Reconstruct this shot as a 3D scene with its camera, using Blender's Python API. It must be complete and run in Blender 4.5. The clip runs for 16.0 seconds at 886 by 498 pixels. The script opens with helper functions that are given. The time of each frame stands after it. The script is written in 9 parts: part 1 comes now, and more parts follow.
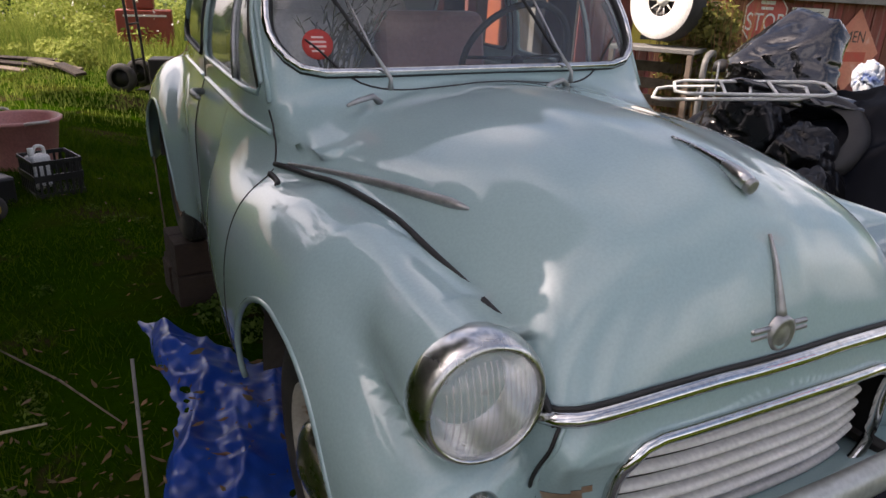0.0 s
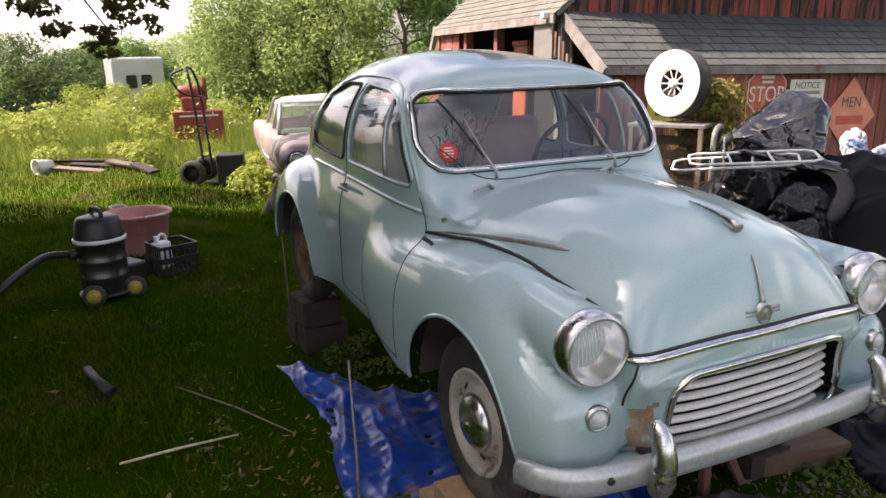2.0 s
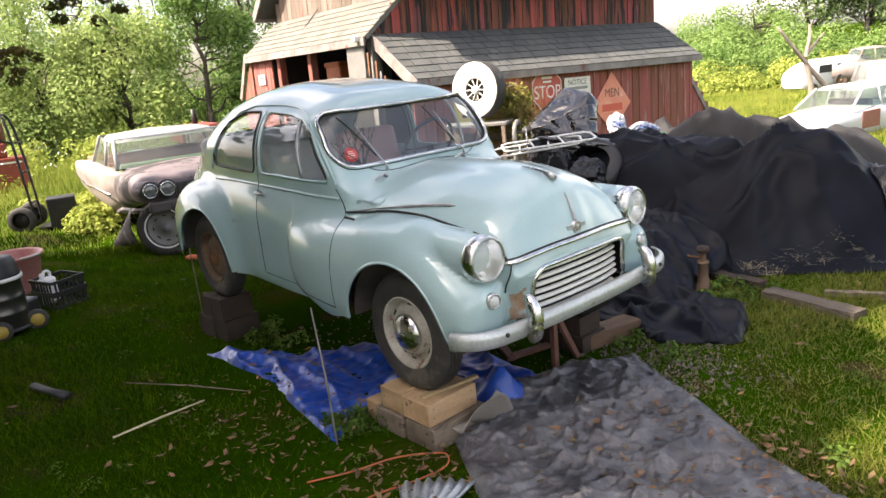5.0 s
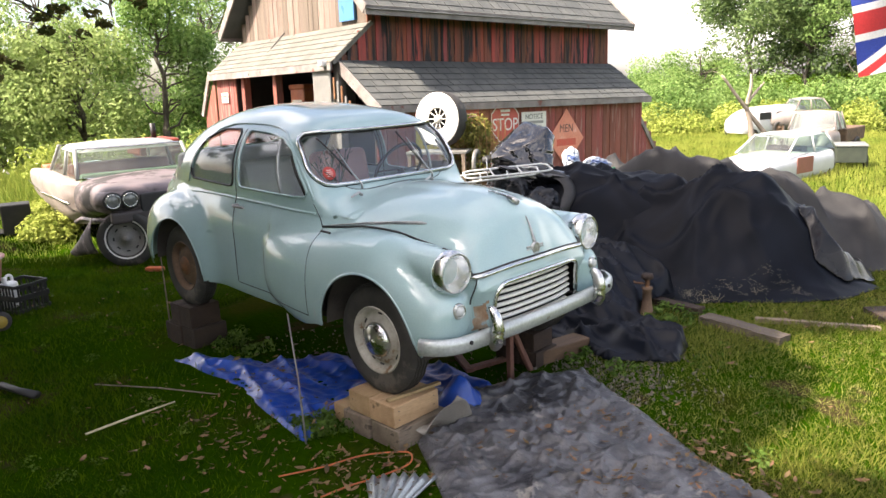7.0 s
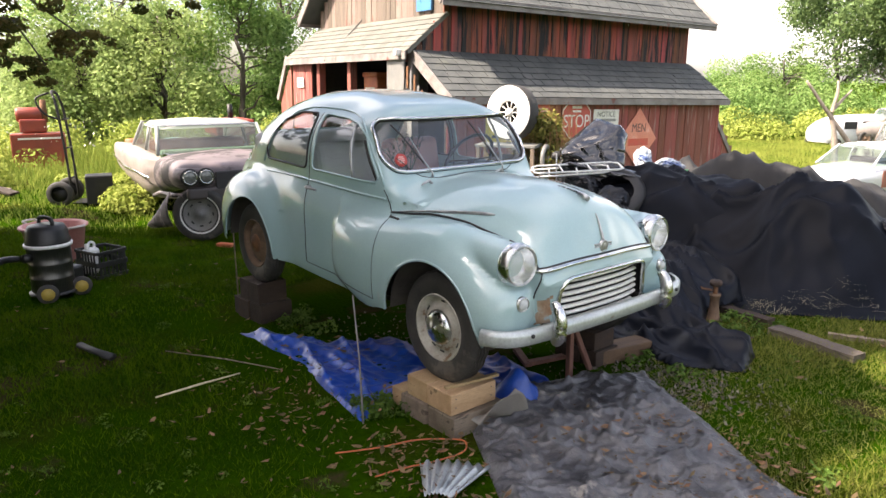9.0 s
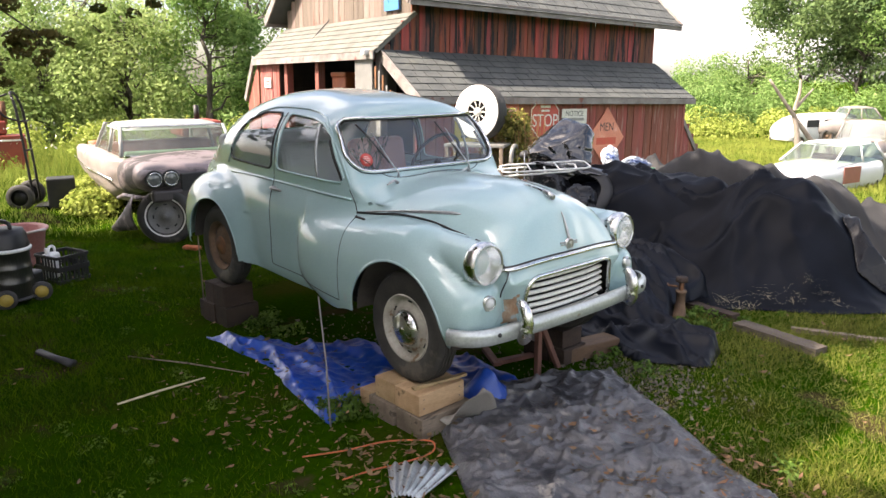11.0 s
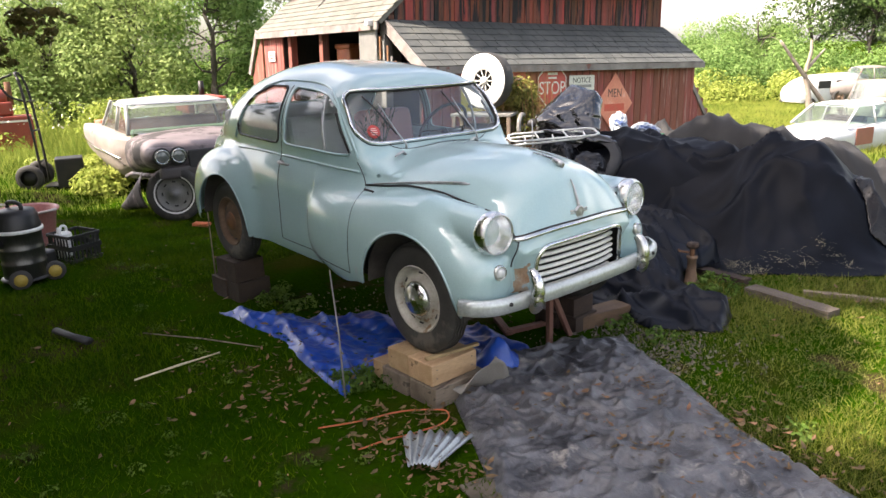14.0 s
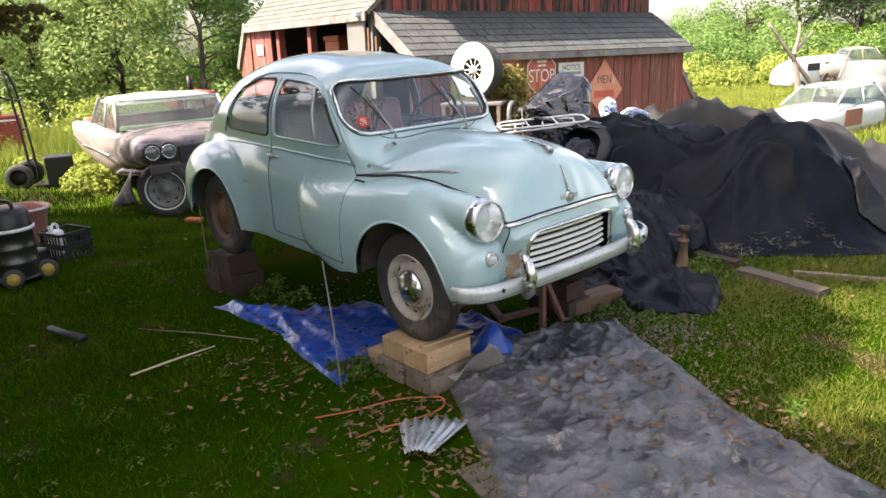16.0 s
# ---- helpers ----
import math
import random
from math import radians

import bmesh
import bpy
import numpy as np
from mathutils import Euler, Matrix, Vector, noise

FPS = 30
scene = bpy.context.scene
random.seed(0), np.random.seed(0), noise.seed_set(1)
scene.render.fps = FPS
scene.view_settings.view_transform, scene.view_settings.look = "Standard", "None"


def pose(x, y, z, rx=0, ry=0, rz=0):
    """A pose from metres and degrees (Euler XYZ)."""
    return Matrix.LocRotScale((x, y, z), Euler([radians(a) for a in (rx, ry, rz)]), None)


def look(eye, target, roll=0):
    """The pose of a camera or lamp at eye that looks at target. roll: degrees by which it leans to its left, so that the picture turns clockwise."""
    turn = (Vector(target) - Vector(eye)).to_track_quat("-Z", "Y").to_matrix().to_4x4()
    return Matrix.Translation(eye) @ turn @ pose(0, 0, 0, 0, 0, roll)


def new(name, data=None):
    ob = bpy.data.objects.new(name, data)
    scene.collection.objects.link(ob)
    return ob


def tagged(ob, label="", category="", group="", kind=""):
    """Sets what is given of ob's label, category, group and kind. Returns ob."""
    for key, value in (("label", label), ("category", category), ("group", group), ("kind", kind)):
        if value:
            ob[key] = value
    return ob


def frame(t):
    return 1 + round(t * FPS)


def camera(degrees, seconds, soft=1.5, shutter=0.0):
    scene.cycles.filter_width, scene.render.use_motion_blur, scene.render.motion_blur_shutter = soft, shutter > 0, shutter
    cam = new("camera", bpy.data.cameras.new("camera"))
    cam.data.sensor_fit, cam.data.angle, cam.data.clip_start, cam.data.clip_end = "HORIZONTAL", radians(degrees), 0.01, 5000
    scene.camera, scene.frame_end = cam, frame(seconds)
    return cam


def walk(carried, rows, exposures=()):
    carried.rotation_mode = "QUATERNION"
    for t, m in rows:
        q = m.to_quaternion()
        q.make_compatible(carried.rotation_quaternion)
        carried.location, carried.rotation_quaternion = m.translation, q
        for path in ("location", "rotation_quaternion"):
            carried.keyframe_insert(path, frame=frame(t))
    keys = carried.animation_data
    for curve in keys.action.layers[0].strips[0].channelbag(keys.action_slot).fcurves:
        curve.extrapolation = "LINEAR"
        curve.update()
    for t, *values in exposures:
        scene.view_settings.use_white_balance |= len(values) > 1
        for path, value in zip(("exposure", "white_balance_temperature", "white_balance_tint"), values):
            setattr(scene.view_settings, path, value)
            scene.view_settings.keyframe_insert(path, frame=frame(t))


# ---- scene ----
cam = camera(63.9, 16.0)
PATH = [
    (0, (1.261, -1.036, 1.526), (-0.399, -0.179, 0.811), 1.9),
    (0.5, (1.314, -1.208, 1.566), (-0.351, -0.335, 0.883), 2.6),
    (1, (1.53, -1.452, 1.635), (-0.164, -0.57, 1.039), -1.3),
    (1.5, (1.747, -1.581, 1.681), (0.031, -0.669, 1.207), -0.3),
    (2, (1.916, -1.683, 1.707), (0.169, -0.857, 1.19), -1.4),
    (2.5, (2.002, -1.903, 1.716), (0.326, -0.968, 1.153), -4.0),
    (3, (2.134, -2.114, 1.732), (0.466, -1.148, 1.198), -3.4),
    (3.5, (2.293, -2.241, 1.755), (0.733, -1.149, 1.144), -3.8),
    (3.7, (2.325, -2.304, 1.759), (0.815, -1.132, 1.167), -4.6),
    (5.8, (2.789, -2.843, 1.802), (1.334, -1.553, 1.335), -5.9),
    (6, (2.802, -2.893, 1.798), (1.41, -1.543, 1.31), -4.0),
    (6.5, (2.805, -2.919, 1.807), (1.43, -1.541, 1.346), -2.4),
    (7, (2.79, -2.919, 1.813), (1.407, -1.544, 1.368), -2.6),
    (7.5, (2.786, -2.935, 1.819), (1.333, -1.622, 1.412), -2.6),
    (8, (2.779, -2.951, 1.81), (1.28, -1.701, 1.373), -0.8),
    (8.5, (2.776, -2.96, 1.807), (1.263, -1.731, 1.36), -0.9),
    (9, (2.781, -2.955, 1.803), (1.286, -1.708, 1.343), -0.2),
    (9.5, (2.777, -2.958, 1.803), (1.285, -1.708, 1.345), -0.1),
    (10, (2.784, -2.942, 1.801), (1.318, -1.659, 1.346), -0.0),
    (10.2, (2.794, -2.93, 1.8), (1.355, -1.613, 1.357), -0.1),
    (12.5, (2.775, -2.914, 1.79), (1.307, -1.654, 1.286), -1.0),
    (13, (2.782, -2.916, 1.789), (1.319, -1.657, 1.266), -1.1),
    (13.5, (2.782, -2.913, 1.796), (1.351, -1.618, 1.269), -1.5),
    (14, (2.784, -2.921, 1.792), (1.337, -1.649, 1.255), -1.8),
    (14.5, (2.783, -2.935, 1.791), (1.323, -1.674, 1.264), -1.6),
    (15, (2.785, -2.927, 1.794), (1.354, -1.634, 1.266), -2.1),
    (15.5, (2.794, -2.917, 1.791), (1.424, -1.562, 1.257), -1.4),
    (16, (2.806, -2.927, 1.782), (1.375, -1.648, 1.22), -3.0),
]
EXPOSURES = [(0, 0.74, 7150, 24), (1, 1.0, 7150, 24), (2, 1.25, 7250, 24), (3.5, 1.66, 7600, 22), (6, 1.81, 7250, 17), (9, 1.76, 7200, 17), (16, 1.77, 7150, 17)]
walk(cam, [(t, look(eye, target, roll)) for t, eye, target, roll in PATH], EXPOSURES)


# ---- light ----
SUN_EL, SUN_AZ = 50.0, 205.0          # height, and compass bearing (from +y towards +x) of the sun
sun_dir = Vector((math.sin(radians(SUN_AZ)) * math.cos(radians(SUN_EL)), math.cos(radians(SUN_AZ)) * math.cos(radians(SUN_EL)), math.sin(radians(SUN_EL))))
world = bpy.data.worlds.new("sky")
scene.world = world
world.use_nodes = True
sky = world.node_tree.nodes.new("ShaderNodeTexSky")
sky.sky_type, sky.sun_disc = "NISHITA", False
sky.sun_elevation, sky.sun_rotation = radians(SUN_EL), radians(SUN_AZ)
sky.air_density, sky.dust_density, sky.ozone_density = 1.0, 2.6, 1.0
back = world.node_tree.nodes["Background"]
wn, wl = world.node_tree.nodes, world.node_tree.links
where = wn.new("ShaderNodeTexCoord")
cloud = wn.new("ShaderNodeTexNoise")          # broken white cloud over the whole sky
cloud.inputs["Scale"].default_value, cloud.inputs["Detail"].default_value, cloud.inputs["Roughness"].default_value = 2.6, 7, 0.55
wl.new(where.outputs["Generated"], cloud.inputs["Vector"])
cover = wn.new("ShaderNodeMapRange")
cover.inputs[1].default_value, cover.inputs[2].default_value = 0.44, 0.60
wl.new(cloud.outputs[0], cover.inputs[0])
white = wn.new("ShaderNodeHueSaturation")
white.inputs["Saturation"].default_value, white.inputs["Value"].default_value = 0.25, 2.3
wl.new(sky.outputs[0], white.inputs["Color"])
sky_mix = wn.new("ShaderNodeMix")
sky_mix.data_type = "RGBA"
wl.new(cover.outputs[0], sky_mix.inputs[0])
wl.new(sky.outputs[0], sky_mix.inputs[6])
wl.new(white.outputs[0], sky_mix.inputs[7])
wl.new(sky_mix.outputs[2], back.inputs[0])
back.inputs[1].default_value = 0.108
lamp = bpy.data.lights.new("sun", "SUN")
lamp.energy, lamp.angle, lamp.color = 5.0, radians(0.6), (1.0, 0.94, 0.84)
sun = new("sun", lamp)
sun.matrix_world = look(sun_dir * 60, (0, 0, 0))


# ---- small tools ----
def mesh_of(name, verts, faces, smooth=True):
    me = bpy.data.meshes.new(name)
    me.from_pydata([tuple(map(float, v)) for v in verts], [], [tuple(map(int, f)) for f in faces])
    if smooth:
        me.polygons.foreach_set("use_smooth", [True] * len(me.polygons))
    me.update()
    return me


def soup(name, tris):
    """A mesh from an array (n, k, 3) of loose polygons of k corners."""
    n, k, _ = tris.shape
    me = bpy.data.meshes.new(name)
    me.vertices.add(n * k)
    me.vertices.foreach_set("co", np.ascontiguousarray(tris, dtype=np.float32).ravel())
    me.loops.add(n * k)
    me.loops.foreach_set("vertex_index", np.arange(n * k, dtype=np.int32))
    me.polygons.add(n)
    me.polygons.foreach_set("loop_start", np.arange(0, n * k, k, dtype=np.int32))
    me.update(calc_edges=True)
    return me


def from_bm(name, bm, smooth=False):
    me = bpy.data.meshes.new(name)
    bmesh.ops.recalc_face_normals(bm, faces=bm.faces)
    bm.to_mesh(me)
    bm.free()
    if smooth:
        me.polygons.foreach_set("use_smooth", [True] * len(me.polygons))
    return me


def part(name, me, material, parent, label="", m=None):
    if isinstance(me, bmesh.types.BMesh):
        me = from_bm(name, me)
    if material is not None and not me.materials:
        me.materials.append(material)
    ob = new(name, me)
    ob.parent = parent
    if m is not None:
        ob.matrix_basis = m
    if label:
        ob["label"] = label
    return ob


def thing(name, m, label, category, group="", kind=""):
    ob = new(name)
    ob.matrix_basis = m
    ob.empty_display_size = 0.1
    return tagged(ob, label, category, group, kind)


def solo(name, me, material, label, category, m=None, group="", kind=""):
    ob = part(name, me, material, None, "", m)
    return tagged(ob, label, category, group, kind)


def box(sx, sy, sz, bevel=0.0, at=(0, 0, 0), segments=2, bm=None, turn=None):
    """A bevelled box centred at a place."""
    own = bmesh.new()
    m = Matrix.Translation(at) @ (turn or Matrix()) @ Matrix.Diagonal((sx, sy, sz, 1))
    bmesh.ops.create_cube(own, size=1.0, matrix=m)
    if bevel > 0:
        bmesh.ops.bevel(own, geom=list(own.edges), offset=bevel, segments=segments, affect="EDGES", profile=0.5)
    if bm is None:
        return own
    tmp = bpy.data.meshes.new("tmp")
    own.to_mesh(tmp)
    own.free()
    bm.from_mesh(tmp)
    bpy.data.meshes.remove(tmp)
    return bm


def lathe(profile, steps=32, axis="z", close=False):
    """Verts and faces of a profile [(radius, height)] turned about an axis."""
    verts, faces = [], []
    n = len(profile)
    for i in range(steps):
        a = 2 * math.pi * i / steps
        for r, h in profile:
            p = (r * math.cos(a), r * math.sin(a), h)
            verts.append(p if axis == "z" else (p[0], p[2], p[1]) if axis == "y" else (p[2], p[0], p[1]))
    for i in range(steps):
        j = (i + 1) % steps
        for k in range(n - 1 + (1 if close else 0)):
            l = (k + 1) % n
            faces.append((i * n + k, j * n + k, j * n + l, i * n + l))
    return verts, faces


def lathe_mesh(name, profile, steps=32, axis="z", close=False, smooth=True):
    bm = bmesh.new()
    v, f = lathe(profile, steps, axis, close)
    tmp = mesh_of(name, v, f, smooth)
    bm.from_mesh(tmp)
    bpy.data.meshes.remove(tmp)
    bmesh.ops.remove_doubles(bm, verts=bm.verts, dist=1e-5)
    return from_bm(name, bm, smooth)


def tube(points, radius, sides=6, closed=False, flat=1.0):
    """Verts and faces of a tube along points; radius may be a list; flat squeezes it along its binormal."""
    pts = [Vector(p) for p in points]
    n = len(pts)
    rad = radius if isinstance(radius, (list, tuple)) else [radius] * n
    verts, faces = [], []
    up = Vector((0, 0, 1))
    for i, p in enumerate(pts):
        a = pts[(i - 1) % n] if (closed or i > 0) else p
        b = pts[(i + 1) % n] if (closed or i < n - 1) else p
        d = (b - a)
        d = d.normalized() if d.length > 1e-9 else Vector((1, 0, 0))
        s = d.cross(up)
        if s.length < 0.05:
            s = d.cross(Vector((0, 1, 0)))
        s.normalize()
        t = s.cross(d).normalized()
        for k in range(sides):
            w = 2 * math.pi * k / sides
            verts.append(p + s * math.cos(w) * rad[i] + t * math.sin(w) * rad[i] * flat)
    for i in range(n if closed else n - 1):
        j = (i + 1) % n
        for k in range(sides):
            l = (k + 1) % sides
            faces.append((i * sides + k, i * sides + l, j * sides + l, j * sides + k))
    if not closed:
        faces.append(tuple(range(sides))[::-1])
        faces.append(tuple((n - 1) * sides + k for k in range(sides)))
    return verts, faces


def tube_mesh(name, points, radius, sides=6, closed=False, flat=1.0):
    return mesh_of(name, *tube(points, radius, sides, closed, flat))


def merged(name, pieces, smooth=True):
    verts, faces = [], []
    for v, f in pieces:
        k = len(verts)
        verts += [tuple(p) for p in v]
        faces += [tuple(i + k for i in q) for q in f]
    return mesh_of(name, verts, faces, smooth)


def spline(points, steps=8):
    """A smooth line (Catmull-Rom) through points."""
    p = [Vector(q) for q in points]
    p = [p[0] * 2 - p[1]] + p + [p[-1] * 2 - p[-2]]
    out = []
    for i in range(1, len(p) - 2):
        for k in range(steps):
            t = k / steps
            a, b, c, d = p[i - 1], p[i], p[i + 1], p[i + 2]
            out.append(0.5 * ((2 * b) + (c - a) * t + (2 * a - 5 * b + 4 * c - d) * t * t + (3 * b - a - 3 * c + d) * t ** 3))
    return out + [p[-2]]


def hermite(xs, ys):
    """A smooth function through (xs, ys), without overshoot."""
    xs, ys = np.array(xs, float), np.array(ys, float)
    order = np.argsort(xs)
    xs, ys = xs[order], ys[order]
    h = np.diff(xs)
    d = np.diff(ys) / h
    m = np.zeros(len(xs))
    m[0], m[-1] = d[0], d[-1]
    for i in range(1, len(xs) - 1):
        if d[i - 1] * d[i] > 0:
            w1, w2 = 2 * h[i] + h[i - 1], h[i] + 2 * h[i - 1]
            m[i] = (w1 + w2) / (w1 / d[i - 1] + w2 / d[i])

    def f(x):
        x = np.clip(x, xs[0], xs[-1])
        i = np.clip(np.searchsorted(xs, x) - 1, 0, len(xs) - 2)
        t = (x - xs[i]) / h[i]
        return ((2 * t ** 3 - 3 * t ** 2 + 1) * ys[i] + (t ** 3 - 2 * t ** 2 + t) * h[i] * m[i]
                + (-2 * t ** 3 + 3 * t ** 2) * ys[i + 1] + (t ** 3 - t ** 2) * h[i] * m[i + 1])
    return f


def ramp01(v):
    v = np.clip(v, 0.0, 1.0)
    return v * v * (3 - 2 * v)


class Waves:
    """A cheap smooth noise for arrays: a sum of turned sine waves."""

    def __init__(self, seed, scale, octaves=5):
        r = np.random.RandomState(seed)
        self.k = []
        for o in range(octaves):
            for _ in range(5):
                a = r.uniform(0, 2 * np.pi)
                f = 2 * np.pi / scale * (1.9 ** o) * r.uniform(0.7, 1.3)
                self.k.append((f * np.cos(a), f * np.sin(a), r.uniform(0, 2 * np.pi), 0.5 ** o))

    def __call__(self, x, y):
        s = 0
        for a, b, p, w in self.k:
            s = s + w * np.sin(a * x + b * y + p)
        return s / 5


# ---- materials ----
def surface(name, c1, c2, rough=0.6, metal=0.0, scale=6.0, fine=60.0, bump=0.1, coat=0.0, vary=0.0, stretch=(1, 1, 1),
            spots=None, spot_scale=3.0, spot_at=0.62, spot_rough=None, rough_vary=0.12, c3=None, emit=None, spec=0.5, island=False, depth=0.01, sub=0.0):
    """A procedural surface: two colours mixed by broad noise, darkened by fine grain, with bump, blotches and change from piece to piece."""
    m = bpy.data.materials.new(name)
    m.use_nodes = True
    t = m.node_tree
    n, l = t.nodes, t.links
    b = n["Principled BSDF"]
    co = n.new("ShaderNodeTexCoord")
    mp = n.new("ShaderNodeMapping")
    mp.inputs["Scale"].default_value = stretch
    l.new(co.outputs["Object"], mp.inputs[0])
    src = mp.outputs[0]
    if vary > 0:
        info = n.new("ShaderNodeNewGeometry") if island else n.new("ShaderNodeObjectInfo")
        rnd = info.outputs["Random Per Island"] if island else info.outputs["Random"]
        sh = n.new("ShaderNodeVectorMath")
        sh.operation = "ADD"
        mul = n.new("ShaderNodeMath")
        mul.operation = "MULTIPLY"
        mul.inputs[1].default_value = 37.0
        l.new(rnd, mul.inputs[0])
        l.new(src, sh.inputs[0])
        l.new(mul.outputs[0], sh.inputs[1])
        src = sh.outputs[0]
    big = n.new("ShaderNodeTexNoise")
    big.inputs["Scale"].default_value, big.inputs["Detail"].default_value = scale, 5
    l.new(src, big.inputs["Vector"])
    small = n.new("ShaderNodeTexNoise")
    small.inputs["Scale"].default_value, small.inputs["Detail"].default_value = fine, 4
    l.new(src, small.inputs["Vector"])
    rp = n.new("ShaderNodeValToRGB")
    rp.color_ramp.elements[0].position, rp.color_ramp.elements[1].position = 0.35, 0.65
    rp.color_ramp.elements[0].color, rp.color_ramp.elements[1].color = (*c1, 1), (*c2, 1)
    if c3:
        e = rp.color_ramp.elements.new(0.5)
        e.color = (*c3, 1)
    l.new(big.outputs[0], rp.inputs[0])
    col = rp.outputs[0]

    def mixed(kind, fac, a, bb):
        x = n.new("ShaderNodeMix")
        x.data_type, x.blend_type = "RGBA", kind
        for sock, v in ((x.inputs[0], fac), (x.inputs[6], a), (x.inputs[7], bb)):
            if isinstance(v, bpy.types.NodeSocket):
                l.new(v, sock)
            elif isinstance(v, tuple):
                sock.default_value = (*v, 1)
            else:
                sock.default_value = v
        return x.outputs[2]
    grain = n.new("ShaderNodeMapRange")
    grain.inputs[1].default_value, grain.inputs[2].default_value = 0.3, 0.7
    grain.inputs[3].default_value, grain.inputs[4].default_value = 0.75, 1.2
    l.new(small.outputs[0], grain.inputs[0])
    gc = n.new("ShaderNodeCombineColor")
    for k in range(3):
        l.new(grain.outputs[0], gc.inputs[k])
    col = mixed("MULTIPLY", 0.55 if bump else 0.2, col, gc.outputs[0])
    if vary > 0:
        hv = n.new("ShaderNodeHueSaturation")
        mr = n.new("ShaderNodeMapRange")
        mr.inputs[3].default_value, mr.inputs[4].default_value = 1 - vary, 1 + vary
        l.new(rnd, mr.inputs[0])
        l.new(mr.outputs[0], hv.inputs["Value"])
        mh = n.new("ShaderNodeMapRange")
        mh.inputs[3].default_value, mh.inputs[4].default_value = 0.5 + vary * 0.05, 0.5 - vary * 0.05
        l.new(rnd, mh.inputs[0])
        l.new(mh.outputs[0], hv.inputs["Hue"])
        l.new(col, hv.inputs["Color"])
        col = hv.outputs[0]
    rv = n.new("ShaderNodeMapRange")
    rv.inputs[3].default_value, rv.inputs[4].default_value = max(0.0, rough - rough_vary), min(1.0, rough + rough_vary)
    l.new(big.outputs[0], rv.inputs[0])
    ro = rv.outputs[0]
    if spots:
        sn = n.new("ShaderNodeTexNoise")
        sn.inputs["Scale"].default_value, sn.inputs["Detail"].default_value, sn.inputs["Roughness"].default_value = spot_scale, 7, 0.65
        l.new(src, sn.inputs["Vector"])
        sr = n.new("ShaderNodeMapRange")
        sr.inputs[1].default_value, sr.inputs[2].default_value = spot_at, spot_at + 0.06
        l.new(sn.outputs[0], sr.inputs[0])
        col = mixed("MIX", sr.outputs[0], col, spots)
        if spot_rough is not None:
            q = n.new("ShaderNodeMix")
            l.new(sr.outputs[0], q.inputs[0])
            l.new(ro, q.inputs[2])
            q.inputs[3].default_value = spot_rough
            ro = q.outputs[0]
    l.new(col, b.inputs["Base Color"])
    l.new(ro, b.inputs["Roughness"])
    b.inputs["Metallic"].default_value = metal
    b.inputs["Specular IOR Level"].default_value = spec
    if coat:
        b.inputs["Coat Weight"].default_value, b.inputs["Coat Roughness"].default_value, b.inputs["Coat IOR"].default_value = coat, 0.05, 1.62
    if sub:
        b.inputs["Subsurface Weight"].default_value = sub
    if bump:
        bp = n.new("ShaderNodeBump")
        bp.inputs["Strength"].default_value, bp.inputs["Distance"].default_value = bump, depth
        l.new(small.outputs[0], bp.inputs["Height"])
        l.new(bp.outputs[0], b.inputs["Normal"])
    if emit:
        b.inputs["Emission Color"].default_value, b.inputs["Emission Strength"].default_value = (*emit[:3], 1), emit[3]
    return m


def glass(name, tint=(0.9, 0.95, 0.95), dusty=0.0):
    """A thin pane: mostly clear, with a sky-reflecting surface and some dust; on the headlamps the dust is painted
    brightness.
    """
    m = bpy.data.materials.new(name)
    m.use_nodes = True
    n, l = m.node_tree.nodes, m.node_tree.links
    n.remove(n["Principled BSDF"])
    out = n["Material Output"]
    tr = n.new("ShaderNodeBsdfTransparent")
    tr.inputs[0].default_value = (*tint, 1)
    gl = n.new("ShaderNodeBsdfGlossy")
    gl.inputs["Roughness"].default_value = 0.03
    lw = n.new("ShaderNodeLayerWeight")
    lw.inputs[0].default_value = 0.5
    po = n.new("ShaderNodeMath")
    po.operation = "POWER"
    po.inputs[1].default_value = 4.5
    l.new(lw.outputs["Facing"], po.inputs[0])
    fr = n.new("ShaderNodeMath")
    fr.operation = "MULTIPLY_ADD"
    fr.inputs[1].default_value, fr.inputs[2].default_value = 0.9, 0.08
    l.new(po.outputs[0], fr.inputs[0])
    mx = n.new("ShaderNodeMixShader")
    l.new(fr.outputs[0], mx.inputs[0])
    l.new(tr.outputs[0], mx.inputs[1])
    l.new(gl.outputs[0], mx.inputs[2])
    last = mx.outputs[0]
    if dusty:
        df = n.new("ShaderNodeBsdfDiffuse")
        df.inputs[0].default_value = (0.78, 0.79, 0.77, 1)
        no = n.new("ShaderNodeTexNoise")
        no.inputs["Scale"].default_value, no.inputs["Detail"].default_value = 9, 8
        mr = n.new("ShaderNodeMapRange")
        mr.inputs[1].default_value, mr.inputs[2].default_value, mr.inputs[3].default_value, mr.inputs[4].default_value = 0.35, 0.75, dusty * 0.75, dusty * 1.3
        l.new(no.outputs[0], mr.inputs[0])
        m2 = n.new("ShaderNodeMixShader")
        l.new(mr.outputs[0], m2.inputs[0])
        l.new(last, m2.inputs[1])
        l.new(df.outputs[0], m2.inputs[2])
        last = m2.outputs[0]
    l.new(last, out.inputs[0])
    return m


